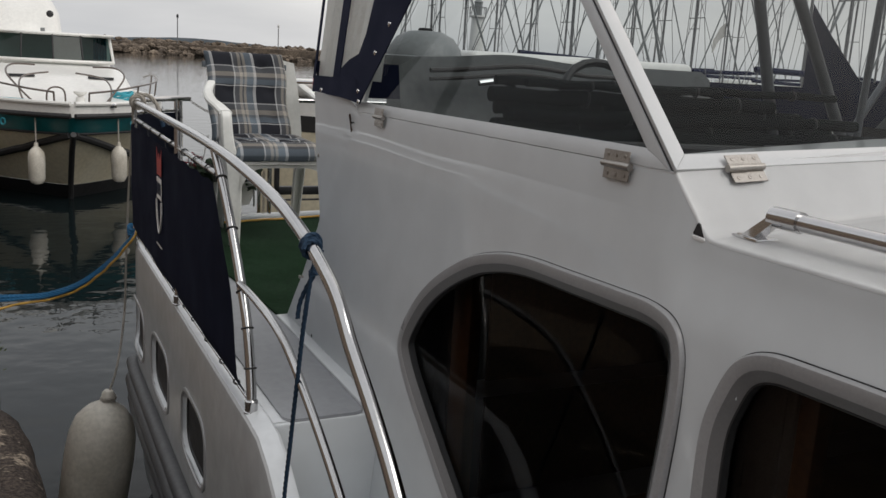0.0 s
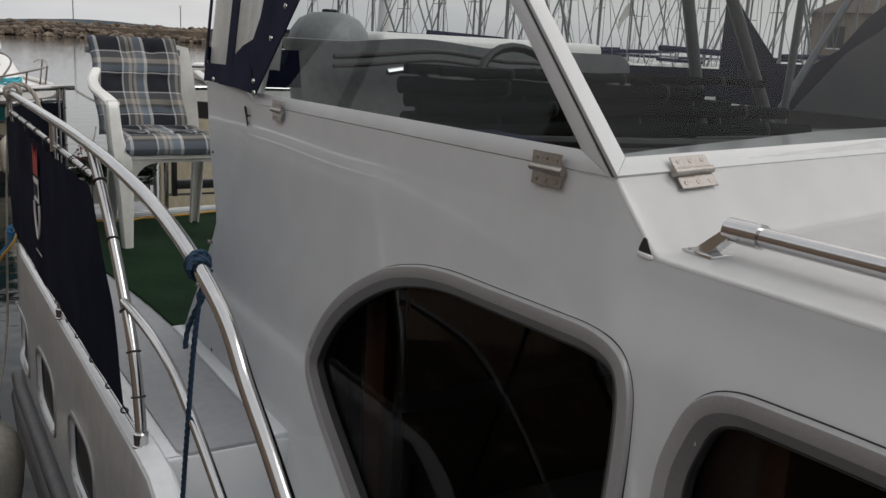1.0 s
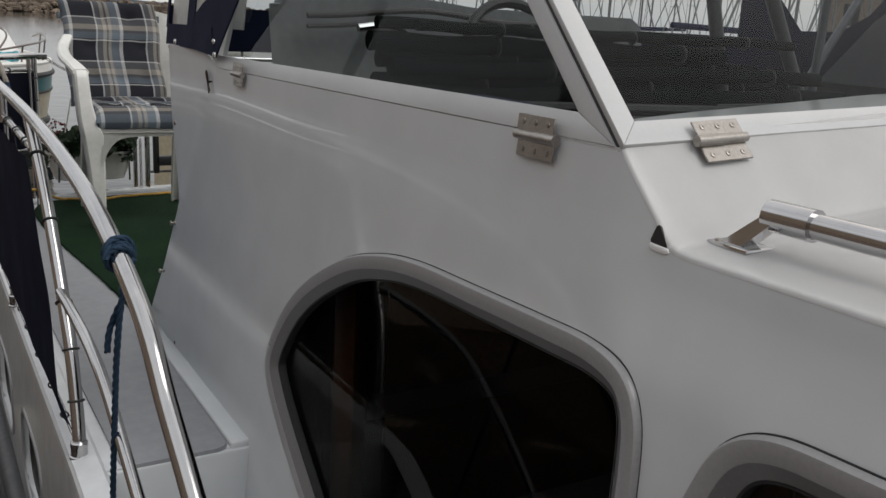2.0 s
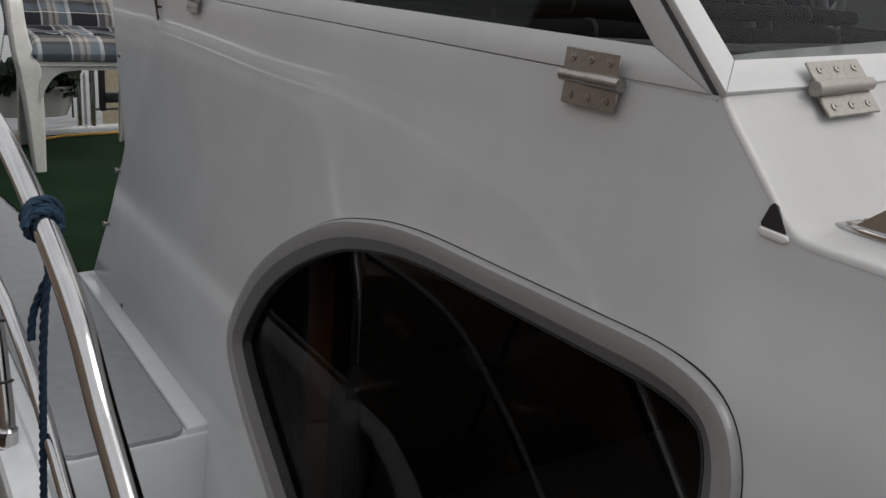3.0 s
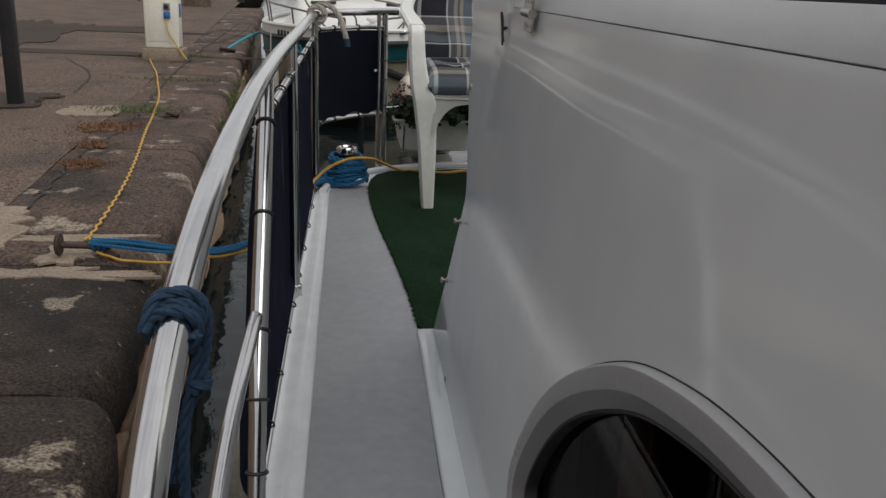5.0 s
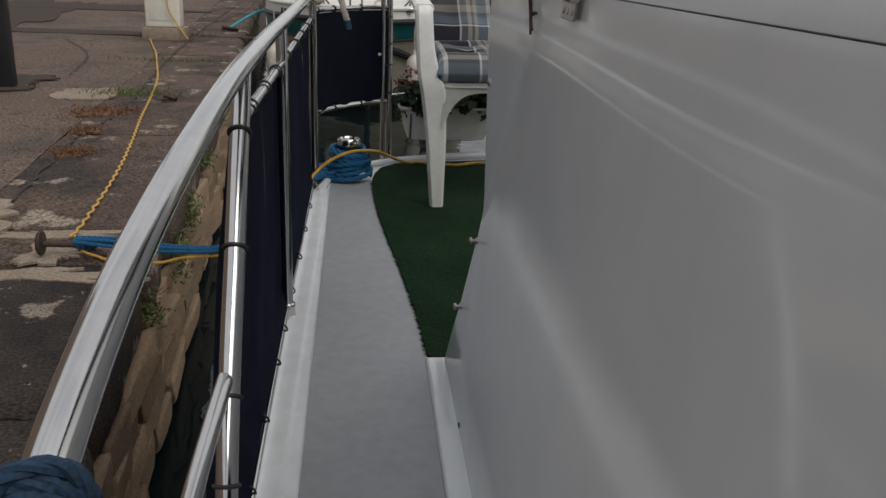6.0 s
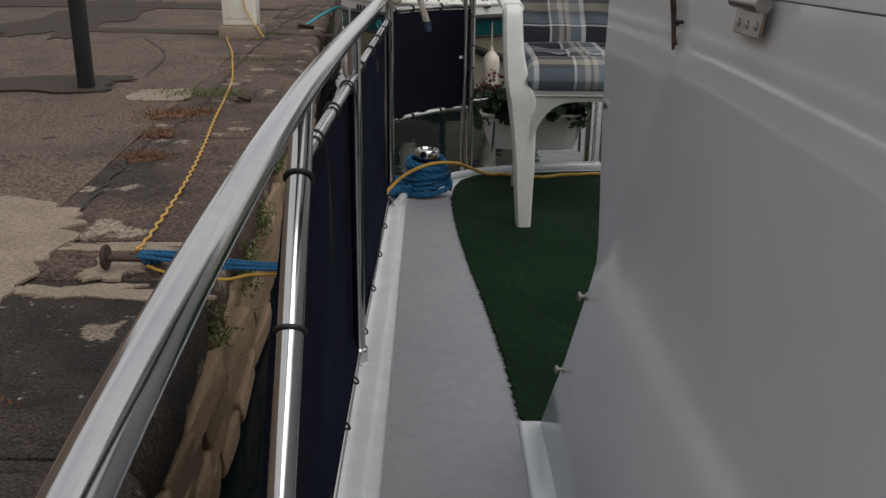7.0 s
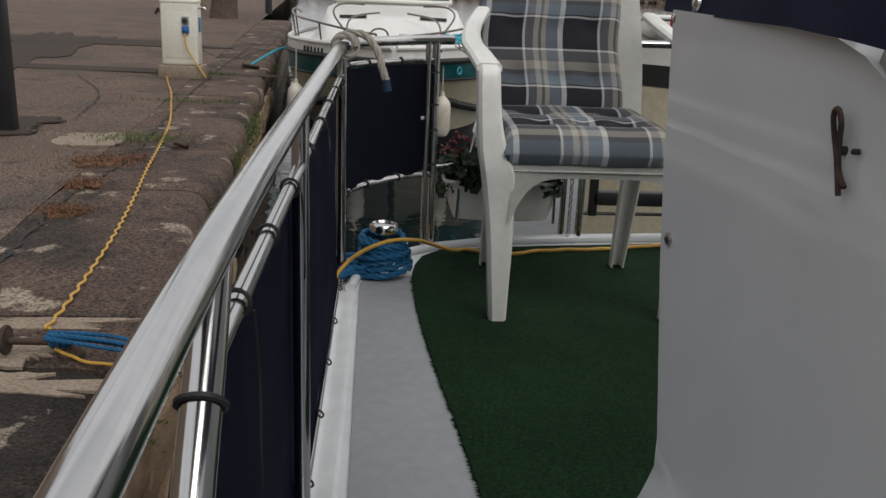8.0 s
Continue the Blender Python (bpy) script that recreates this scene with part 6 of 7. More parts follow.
for nm, sh, zf, r, m in (("rub_rail", one, lambda y: tsh(y) - 0.015, 0.035, RUBBER), ("gunwale_band", lambda y: 0.98, lambda y: tsh(y) + 0.15, 0.03, FARGEL), ("spray_rail", s2, chine, 0.055, RUBBER), ("band_line", s1, lambda y: tsh(y) - 0.27, 0.018, RUBBER)):
    bm = bmesh.new()
    for sx in (-1, 1):
        add_tube(bm, [(TX + sx * b * sh(y), y + max(0, tsh(y) - zf(y)) * 0.85 * (1 - sstep(13.0, 16.0, y)) - 0.01, zf(y)) for y, b in tst], r, 8)
    part(nm, bm, m, tb)
part("stem_band", tube([(TX, 12.93, tsh(13) - 0.25), (TX, 13.35, 0.6), (TX, 13.85, 0.05), (TX, 13.95, -0.2)], 0.04, 8), RUBBER, tb, "black stem band")


def tdeck(s, v):
    y = 12.97 + 8.4 * v
    b = table(y, tst) * 0.98
    k = abs(2 * s - 1)
    trunk = sstep(13.7, 15.6, y) * (1 - sstep(0.62, 0.80, k))
    rise = table(y, [(13.7, 0.0), (14.6, 0.18), (15.6, 0.34), (16.8, 0.48), (22, 0.51)])
    return Vector((TX + (2 * s - 1) * b, y, tsh(y) + 0.10 + 0.04 * (1 - k * k) + trunk * rise))


part("foredeck", sheet(tdeck, lin(0, 1, 41), lin(0, 1, 60)), FARGEL, tb, "white moulded foredeck and cabin trunk")
for sx in (-1, 1):
    part("deck_pad", thick(sheet(lambda s, v: tdeck(0.5 + sx * (0.42 + 0.05 * s), 0.10 + 0.16 * v) + Vector((0, 0, 0.012)), lin(0, 1, 4), lin(0, 1, 8)), 0.008), TEALBLUE, tb, "blue deck pad")
    part("hatch", thick(sheet(lambda s, v: tdeck(0.5 + sx * (0.13 + 0.13 * s), 0.285 + 0.018 * v) + Vector((0, 0, 0.014)), lin(0, 1, 4), lin(0, 1, 4)), 0.012), RUBBER, tb, "dark deck hatch")
# windscreen, cabin and flybridge
SC = lambda x: 16.85 + 0.25 * abs((x - TX) / 0.95) ** 2.5
WSL = [TX - 0.95, TX - 0.55, TX - 0.05, TX + 0.42, TX + 0.93]
for a, b in zip(WSL[:-1], WSL[1:]):
    pane_part("screen_pane", ((a, SC(a), 1.74), (b, SC(b), 1.74), (TX + (b - TX) * 0.95, SC(b) + 0.25, 2.17), (TX + (a - TX) * 0.95, SC(a) + 0.25, 2.17)), FARGLASS, tb, (0, -1, 0), "teal tinted windscreen pane")
for a in WSL:
    part("screen_pillar", tube([(a, SC(a) - 0.01, 1.72), (TX + (a - TX) * 0.95, SC(a) + 0.25, 2.19)], 0.026 if a in (WSL[0], WSL[-1]) else 0.015, 8), FARGEL if a in (WSL[0], WSL[-1]) else RUBBER, tb)
for z, dy, k in ((1.735, 0.0, 1.0), (2.185, 0.25, 0.95)):
    part("screen_rail", tube([(TX + (x - TX) * k, SC(x) + dy, z) for x in lin(WSL[0], WSL[-1], 14)], 0.03, 8), FARGEL, tb)
part("cabin", box(TX - 0.93, TX + 0.93, 17.6, 21.0, 1.3, 2.17, 0.06, 3), FARGEL, tb)
part("cabin_curtain", thick(sheet(lambda s, t: Vector((TX + 0.62 + 0.22 * s, 17.32 + 0.02 * math.sin(s * 30), 1.78 + 0.38 * t)), lin(0, 1, 20), lin(0, 1, 3)), 0.004), ROPE_TEAL, tb, "pale teal curtain")
part("cabin_roof", box(TX - 0.95, TX + 0.95, 17.15, 21.2, 2.175, 2.215, 0.018, 3), FARGEL, tb)
part("flybridge", loft([rrect(TX - 0.55, 19.2, 1.45, 2.8, 2.21, 24), rrect(TX - 0.55, 19.3, 1.4, 2.6, 2.55, 24), rrect(TX - 0.60, 19.5, 1.2, 2.2, 2.85, 24)]), FARGEL, tb)
part("horn", lathe([(0.03, 0), (0.06, 0.08), (0.02, 0.1)], (TX - 0.05, 17.75, 2.52), 14, Euler((radians(90), 0, 0)).to_matrix().to_4x4()), RUBBER, tb)
part("lamp", box(TX - 0.22, TX - 0.15, 17.3, 17.42, 2.215, 2.275, 0.01), GREYVINYL, tb)
# pulpit and guard rails
BRONZE = mat("tarnished_boat_rail", (0.12, 0.095, 0.08), (0.20, 0.17, 0.15), rough=0.3, metal=0.8, big=6, fine=40, fade=0.2, bump=0)
for sx in (-1, 1):
    g = [(TX + sx * 0.22, 13.1, 1.42), (TX + sx * 0.55, 13.35, 1.45), (TX + sx * 0.95, 13.9, 1.50), (TX + sx * 1.28, 14.7, 1.53), (TX + sx * 1.45, 15.6, 1.56), (TX + sx * 1.51, 16.6, 1.58), (TX + sx * 1.50, 17.6, 1.50)]
    part("guard_rail", tube(smooth_line(g, 5), 0.014, 8), BRONZE, tb)
    for gx, gy, gz in (g[0], g[2], g[4], g[5]):
        part("stanchion", tube([(TX + (gx - TX) * 0.96, gy + 0.02, tsh(gy) + 0.03), (gx, gy, gz)], 0.012, 8), BRONZE, tb)
    part("grab_rail", tube(smooth_line([(TX + sx * 0.42, 13.45, 1.22), (TX + sx * 0.62, 13.75, 1.42), (TX + sx * 0.78, 14.1, 1.62), (TX + sx * 0.70, 14.5, 1.72), (TX + sx * 0.40, 14.7, 1.72)], 6), 0.013, 8), BRONZE, tb)
    part("grab_rail", tube(smooth_line([(TX + sx * 0.55, 14.1, 1.18), (TX + sx * 0.62, 14.3, 1.40), (TX + sx * 0.55, 14.8, 1.55), (TX + sx * 0.2, 15.3, 1.60)], 5), 0.013, 8), BRONZE, tb)
part("pulpit_hoop", tube(smooth_line([(TX - 0.30, 13.3, 1.18), (TX - 0.29, 13.25, 1.42), (TX - 0.18, 13.25, 1.48), (TX - 0.08, 13.25, 1.42), (TX - 0.07, 13.3, 1.18)], 5), 0.012, 8), BRONZE, tb)
part("windlass", lathe([(0.07, 1.23), (0.06, 1.32), (0.03, 1.34), (0.09, 1.38), (0.09, 1.405), (0.02, 1.41)], (TX + 0.15, 13.75, 0), 16), FARGEL, tb)
for sx in (-0.15, 0.05, 0.5):
    part("deck_cleat", box(TX + sx, TX + sx + 0.09, 13.3, 13.36, 1.22, 1.28, 0.012), STEEL, tb)
for k in range(6):
    part("name_bar", box(TX - 1.17 + 0.05 * k, TX - 1.14 + 0.05 * k, 14.15 - 0.075 * k, 14.17 - 0.075 * k, 1.12, 1.19, 0.004), RUBBER, tb)
for sx in (-1, 1):
    part("bow_scroll", add_ring(bmesh.new(), (TX + sx * 0.84, 13.72, 0.97), (sx * 0.8, -0.6, 0), 0.045, 0.012, 14, 6), ROPE_TEAL, tb)
tcoil = thing("coiled_teal_rope", "teal rope coiled on the foredeck of the cabin boat", "rope")
part("coil", tube([(TX + 0.80 + 0.15 * math.cos(a), 14.6 + 0.15 * math.sin(a), 1.27 + 0.01 * a / 3 + 0.02 * math.sin(2.3 * a)) for a in lin(0, 30, 90)], 0.022, 6), ROPE_TEAL, tcoil)
tline = thing("mooring_line", "teal mooring line from quay ring to cabin boat", "rope")
part("line", tube(smooth_line([(-1.03, 15.21, QZ + 0.05), (-0.7, 15.9, 1.0), (0.0, 14.6, 1.22), (TX - 0.35, 13.6, 1.25), (TX - 0.15, 13.35, 1.22)], 6), 0.02, 8), ROPE_TEAL, tline)
part("knot", tube([(TX - 0.2 + 0.08 * math.cos(a), 13.4 + 0.08 * math.sin(a), 1.2 + 0.03 * math.sin(a * 2)) for a in lin(0, 20, 50)], 0.02, 6), ROPE_TEAL, tline)


def long_fender(x, y, z):
    f = thing("long_fender", "white sausage fender hanging on the cabin boat bow", "fender", "fenders on the cabin boat")
    part("body", lathe([(0.02, -0.26), (0.07, -0.24), (0.105, -0.18), (0.11, 0.10), (0.10, 0.18), (0.06, 0.23), (0.03, 0.26), (0.025, 0.31)], (x, y, z), 18), FENDER, f)
    part("cord", tube([(x, y, z + 0.3), (x, y + 0.06, tsh(y) + 0.05)], 0.01, 6), ROPE_GREY, f)


for x, y, z in ((0.53, 13.28, 0.42), (1.60, 13.45, 0.42), (-0.28, 14.05, 0.46)):
    long_fender(x, y, z)

# ---- boat beyond the stern ----
ob2 = thing("white_workboat", "white and cream boat with a dark band behind the stern", "boat")
w2 = [(2.55, 0.0), (2.75, 0.35), (3.2, 0.75), (4.0, 1.05), (5.5, 1.2), (8.5, 1.15)]
for nm, lv, m in (("hull", [(1.0, 1.34), (0.96, 0.9), (0.85, 0.3), (0.7, -0.3)], CREAM), ("dark_band", [(1.01, 1.50), (1.012, 1.345)], RUBBER), ("topside", [(1.0, 1.66), (1.01, 1.505)], FARGEL)):
    rings = [[Vector((x, 9.3 - b * k, z)) for x, b in reversed(w2)] + [Vector((x, 9.3 + b * k, z)) for x, b in w2[1:]] for k, z in lv]
    part(nm, loft(rings, close_ring=False), m, ob2)
part("deck", thick(sheet(lambda s, t: Vector((2.6 + 5.8 * s, 9.3 + (2 * t - 1) * table(2.6 + 5.8 * s, w2) * 0.98, 1.65 + 0.06 * math.sin(math.pi * t))), lin(0, 1, 14), lin(0, 1, 7)), 0.02), FARGEL, ob2)
part("deckhouse", box(4.6, 7.6, 8.6, 10.0, 1.65, 2.25, 0.08, 3), FARGEL, ob2)
part("house_window", box(4.58, 4.60, 8.8, 9.8, 1.9, 2.15, 0.004), RUBBER, ob2)
part("bow_rail", tube(smooth_line([(2.62, 9.05, 1.82), (2.9, 8.75, 1.84), (3.5, 8.4, 1.84), (5.0, 8.15, 1.84)], 5), 0.016, 8), STEEL, ob2)
for x, y in ((2.75, 8.9), (3.2, 8.58), (4.0, 8.3)):
    part("stanchion", tube([(x, y, 1.6), (x, y, 1.83)], 0.014, 8), STEEL, ob2)
part("red_cap", lathe([(0.05, 1.78), (0.055, 1.82), (0.05, 1.88), (0.02, 1.90)], (2.98, 8.70, 0), 14), RED, ob2, "red cap on the rail")
part("bow_cover", box(2.85, 3.4, 8.8, 9.3, 1.68, 1.86, 0.07, 3), FARGEL, ob2)

# ---- masts across the harbour ----
rng = random.Random(12)


def sail_boat():
    t = thing("sailing_boat", "white sailing boat with a bare mast across the harbour", "sailing boat", "sailing boats across the harbour")
    part("hull", loft([[Vector((s * b * k, y, z)) for y, b in ((-4.5, 0.9), (-2, 1.4), (1, 1.4), (3.5, 0.8), (5, 0.05)) for s in (1,)] + [Vector((-b * k, y, z)) for y, b in reversed(((-4.5, 0.9), (-2, 1.4), (1, 1.4), (3.5, 0.8), (5, 0.05)))] for k, z in ((0.75, -0.2), (1.0, 1.1), (0.97, 1.15))]), FARGEL, t)
    part("coachroof", box(-0.8, 0.8, -1.5, 2.0, 1.1, 1.65, 0.15, 3), FARGEL, t)
    part("mast", tube([(0, 0.6, 1.1), (0, 0.5, 12.5)], 0.075, 8), MAST, t)
    part("boom", tube([(0, 0.4, 2.2), (0, -3.6, 2.3)], 0.12, 8), NAVY, t, "navy covered boom")
    for z in (5.2, 8.8):
        part("spreader", tube([(-0.75, 0.55, z), (0.75, 0.55, z)], 0.03, 6), MAST, t)
    for pts in ([(1.3, 0.3, 1.15), (0.75, 0.55, 5.2), (0.6, 0.55, 8.8), (0, 0.5, 12.3)], [(-1.3, 0.3, 1.15), (-0.75, 0.55, 5.2), (-0.6, 0.55, 8.8), (0, 0.5, 12.3)], [(0, 4.9, 1.15), (0, 0.5, 12.3)], [(0, -4.4, 1.15), (0, 0.5, 12.4)]):
        part("shroud", tube(pts, 0.02, 5), MAST, t)
    part("furled_sail", tube([(0, 4.7, 1.5), (0, 1.0, 11.2)], 0.06, 6), GREYVINYL, t)
    return t


first = sail_boat()
spots = []
for k in range(46):
    az = radians(23 + 46 * (k + 0.7 * rng.random()) / 46)
    d = 42 + 55 * rng.random()
    spots.append((0.2 + d * math.sin(az), d * math.cos(az), rng.uniform(70, 110) + (180 if k % 2 else 0), rng.uniform(0.85, 1.15)))
first.matrix_world = pose(spots[0][0], spots[0][1], 0, 0, 0, spots[0][2])
for x, y, rz, sc in spots[1:]:
    o = copy_thing(first, pose(x, y, 0, 0, 0, rz))
    o.scale = (sc, sc, sc)
flag = thing("grey_flag", "pale grey flag flying on a thin staff", "flag")
part("staff", tube([(29.3, 32.0, 0.0), (29.3, 32.0, 6.5)], 0.03, 6), MAST, flag)
part("cloth", thick(sheet(lambda s, t: Vector((29.3 - 0.75 * s, 32.0 + 0.1 * math.sin(5 * s), 3.9 + 0.6 * t - 0.8 * s)), lin(0, 1, 8), lin(0, 1, 4)), 0.01), CURTAIN, flag)
light = thing("harbour_light", "white harbour light tower with a railed gallery", "light tower")
LX, LY = 0.2 + 115 * math.sin(radians(27.4)), 115 * math.cos(radians(27.4))
part("tower", lathe([(1.4, 0), (0.9, 4), (0.75, 7.4), (1.1, 7.5), (1.1, 7.7)], (LX, LY, 0), 20), FARGEL, light)
part("lantern", lathe([(0.5, 7.7), (0.5, 9.2), (0.6, 9.3), (0.1, 9.8)], (LX, LY, 0), 16), GREYVINYL, light)
for k in range(10):
    part("gallery_post", tube([(LX + 1.05 * math.cos(k * 0.628), LY + 1.05 * math.sin(k * 0.628), 7.7), (LX + 1.05 * math.cos(k * 0.628), LY + 1.05 * math.sin(k * 0.628), 8.7)], 0.04, 6), MAST, light)
part("gallery_rail", add_ring(bmesh.new(), (LX, LY, 8.7), (0, 0, 1), 1.05, 0.04, 20, 6), MAST, light)
house = thing("harbour_house", "grey harbour house with hipped roof across the water", "house")
HX, HY = 0.2 + 80 * math.sin(radians(57)), 80 * math.cos(radians(57))
hm = pose(HX, HY, 0, 0, 0, -50)
part("wall", box(-6, 6, -4, 4, 0, 6.0, 0.05, 1, hm), PALE, house)
part("roof", loft([[hm @ Vector(v) for v in ((-6.5, -4.5, 6.0), (6.5, -4.5, 6.0), (6.5, 4.5, 6.0), (-6.5, 4.5, 6.0))], [hm @ Vector(v) for v in ((-3, -0.3, 7.9), (3, -0.3, 7.9), (3, 0.3, 7.9), (-3, 0.3, 7.9))]]), WOODBARK, house)
for k in range(4):
    wv = part("window", box(-5 + 2.9 * k, -3.9 + 2.9 * k, -4.06, -3.98, 3.4, 5.0, 0.02, 1, hm), RUBBER, house)
    part("sill", box(-5.1 + 2.9 * k, -3.8 + 2.9 * k, -4.15, -3.98, 3.3, 3.4, 0.02, 1, hm), FARGEL, wv)

# ---- breakwater, far coast ----
bw = bmesh.new()
rng = random.Random(5)
for k in range(1700):
    x = -35 + 190 * rng.random()
    row = rng.random()
    y, z = 189 + 0.06 * (x - 22) + 7 * row, -0.3 + 3.0 * row ** 0.8
    r = rng.uniform(0.45, 0.9)
    vv = bmesh.ops.create_icosphere(bw, subdivisions=1, radius=r)["verts"]
    sx, sz, o = rng.uniform(0.8, 1.5), rng.uniform(0.5, 0.85), rng.random() * 50
    for v in vv:
        n = v.co.normalized()
        v.co = Vector((v.co.x * sx, v.co.y, v.co.z * sz)) * (1 + 0.35 * noise.noise(n * 1.6 + Vector((o, 0, 0)))) + Vector((x, y, z))
n_ = ROCK.node_tree.nodes
geo_, mr_, sc_ = n_.new("ShaderNodeNewGeometry"), n_.new("ShaderNodeMapRange"), n_.new("ShaderNodeVectorMath")
mr_.inputs[3].default_value, mr_.inputs[4].default_value = 0.45, 1.7
sc_.operation = "SCALE"
src_ = n_["Principled BSDF"].inputs["Base Color"].links[0].from_socket
ROCK.node_tree.links.new(geo_.outputs["Random Per Island"], mr_.inputs[0])
ROCK.node_tree.links.new(src_, sc_.inputs[0])
ROCK.node_tree.links.new(mr_.outputs[0], sc_.inputs["Scale"])
ROCK.node_tree.links.new(sc_.outputs[0], n_["Principled BSDF"].inputs["Base Color"])
breakwater = part("breakwater", bw, ROCK, None, "", True)
tagged(breakwater, "rock breakwater of brown and grey boulders", "breakwater", kind="stuff")
tagged(part("breakwater_core", box(-40, 160, 193, 205, -1, 2.2, 0.2), ROCK), "solid core of the rock breakwater", "breakwater", kind="structure")
for x, h in ((32.0, 5.2), (53.0, 4.6)):
    bc = thing("harbour_beacon", "thin beacon pole standing on the rock breakwater", "beacon")
    part("pole", tube([(x, 194, 2.0), (x, 194, 2.2 + h)], 0.10, 8), MAST, bc)
    part("top_mark", lathe([(0.1, 0), (0.22, 0.2), (0.22, 0.7), (0.05, 0.9)], (x, 194, 2.0 + h), 10), RUBBER if x < 40 else FARGEL, bc)
coast = part("backdrop", sheet(lambda s, t: Vector((-900 + 3600 * s, 2600 - 200 * s, t * (5 + 20 * max(0, 0.35 + noise.noise(Vector((s * 9, 0, 0)))) * (1 - sstep(0.30, 0.62, s)) + 2 * noise.noise(Vector((s * 70, 1, 0)))))), lin(0, 1, 240), [0, 1]), COAST)
tagged(coast, "low hazy far coast on the horizon", "coast", kind="structure")

# ---- patches, moss and weeds on the quay ----
def blob(cx, cy, rx, ry, rot, seed, z, jag=0.3):
    bm = bmesh.new()
    pts = []
    for k in range(72):
        a = 2 * math.pi * k / 72
        c, s = math.cos(a), math.sin(a)
        r = 1 + jag * noise.noise(Vector((c * 1.5, s * 1.5, seed))) + 0.5 * jag * noise.noise(Vector((c * 5, s * 5, seed))) + 0.3 * jag * noise.noise(Vector((c * 13, s * 13, seed)))
        x, y = rx * math.copysign(abs(c) ** 0.7, c) * r, ry * math.copysign(abs(s) ** 0.7, s) * r
        pts.append(bm.verts.new((cx + x * math.cos(rot) - y * math.sin(rot), cy + x * math.sin(rot) + y * math.cos(rot), z)))
    return prism([(v.co.x, v.co.y) for v in pts], z - 0.012, z)


for k, (cx, cy, rx, ry, rot) in enumerate(((-1.30, 5.20, 0.76, 0.66, 0.12), (-1.37, 9.15, 0.26, 0.29, 0.2))):
    part("cement_patch", blob(cx, cy, rx, ry, rot, k, QZ + 0.011), PALE, quay, "pale cement patch")
DARKTAR = mat("dark_tar_band", (0.050, 0.039, 0.034), (0.066, 0.052, 0.045), spec=0.15, rough=0.95, big=3, fine=60, fade=0.3, bump=0.6, bscale=120, depth=0.004)
for k, (cx, cy, rx, ry, rot) in enumerate(((-3.47, 14.57, 2.6, 0.28, -0.10), (-4.9, 17.04, 0.8, 4.2, 0.12), (-6.55, 19.51, 3.5, 0.9, 0.0), (-2.62, 9.62, 0.75, 0.36, 0.1))):
    part("tar_patch", blob(cx, cy, rx, ry, rot, cx, QZ + 0.006 + 0.0025 * k, 0.55), DARKTAR, quay, "dark tar repair band")
CRACK = mat("dark_crack_fill", (0.03, 0.027, 0.025), rough=0.95, bump=0.4)


for k, (cx, cy, rx, ry) in enumerate(((-0.95, 7.59, 0.07, 0.10), (-0.83, 6.93, 0.10, 0.08), (-1.09, 8.32, 0.14, 0.17))):
    part("moss_bed", blob(cx, cy, rx, ry, 0.3, k + 9.1, QZ + 0.009, 0.9), REDWEED, quay, "dry reddish moss bed")


def crack(pts, w, seed, z=QZ + 0.008):
    line = smooth_line([(*p, 0) for p in pts], 14)
    a_, b_ = [], []
    for i, q in enumerate(line):
        j = Vector((noise.noise(Vector((i * 0.7, seed, 0))), noise.noise(Vector((i * 0.7, seed, 5))), 0)) * 0.05
        ww = w * (0.5 + 0.7 * abs(noise.noise(Vector((i * 0.4, seed, 9)))))
        a_.append(Vector((q.x + j.x - ww, q.y + j.y, z)))
        b_.append(Vector((q.x + j.x + ww, q.y + j.y + ww * 0.5, z)))
    part("crack", loft([a_, b_], close_ring=False), CRACK, quay)


for k, pts in enumerate(([(-0.87, 4.47), (-0.8, 5.69), (-0.86, 6.51), (-0.93, 7.23), (-0.9, 8.31), (-1.02, 9.69), (-1.22, 11.84), (-1.47, 15.77), (-1.77, 22.85)], [(-0.9, 7.14), (-1.39, 6.9), (-2.06, 7.08)], [(-0.94, 8.57), (-1.63, 8.36), (-2.69, 8.53)], [(-1.26, 12), (-2.32, 11.49), (-3.98, 11.63)], [(-1.85, 10.28), (-2.15, 11.94), (-2.9, 13.62)], [(-1.54, 16.12), (-2.35, 18.41), (-3.46, 20.01)], [(-1.46, 16.54), (-1.34, 20.27), (-1.79, 26.09)])):
    crack(pts, 0.012 if k else 0.018, k)


def tufts(name, spots_, material, label, category, seed, h=0.05, leaf=0.004):
    rg = random.Random(seed)
    bm = bmesh.new()
    for cx, cy, cz, rx, ry, rz, n in spots_:
        for _ in range(n):
            o = Vector((cx + rg.gauss(0, rx), cy + rg.gauss(0, ry), cz + rg.gauss(0, rz)))
            a = rg.random() * 6.28
            d = Vector((math.cos(a), math.sin(a), 0)) * leaf
            tip = o + Vector((rg.gauss(0, h * 0.6), rg.gauss(0, h * 0.6), h * rg.uniform(0.2, 1.0)))
            bm.faces.new([bm.verts.new(v) for v in (o - d, o + d, o.lerp(tip, 0.6) + d * 0.9, tip)])
    ob = part(name, bm, material, None, "", True)
    return tagged(ob, label, category, kind="stuff")


zt = QZ + 0.006
tufts("dry_moss", ((-0.95, 7.59, zt + 0.004, 0.06, 0.09, 0, 420), (-0.83, 6.93, zt + 0.004, 0.08, 0.07, 0, 520), (-1.07, 8.32, zt + 0.004, 0.12, 0.16, 0, 700), (-0.85, 8.36, zt + 0.004, 0.06, 0.10, 0, 260), (-0.51, 3.92, zt, 0.15, 0.02, 0, 120)), REDWEED, "dry reddish moss in the quay cracks", "moss", 31, 0.022)
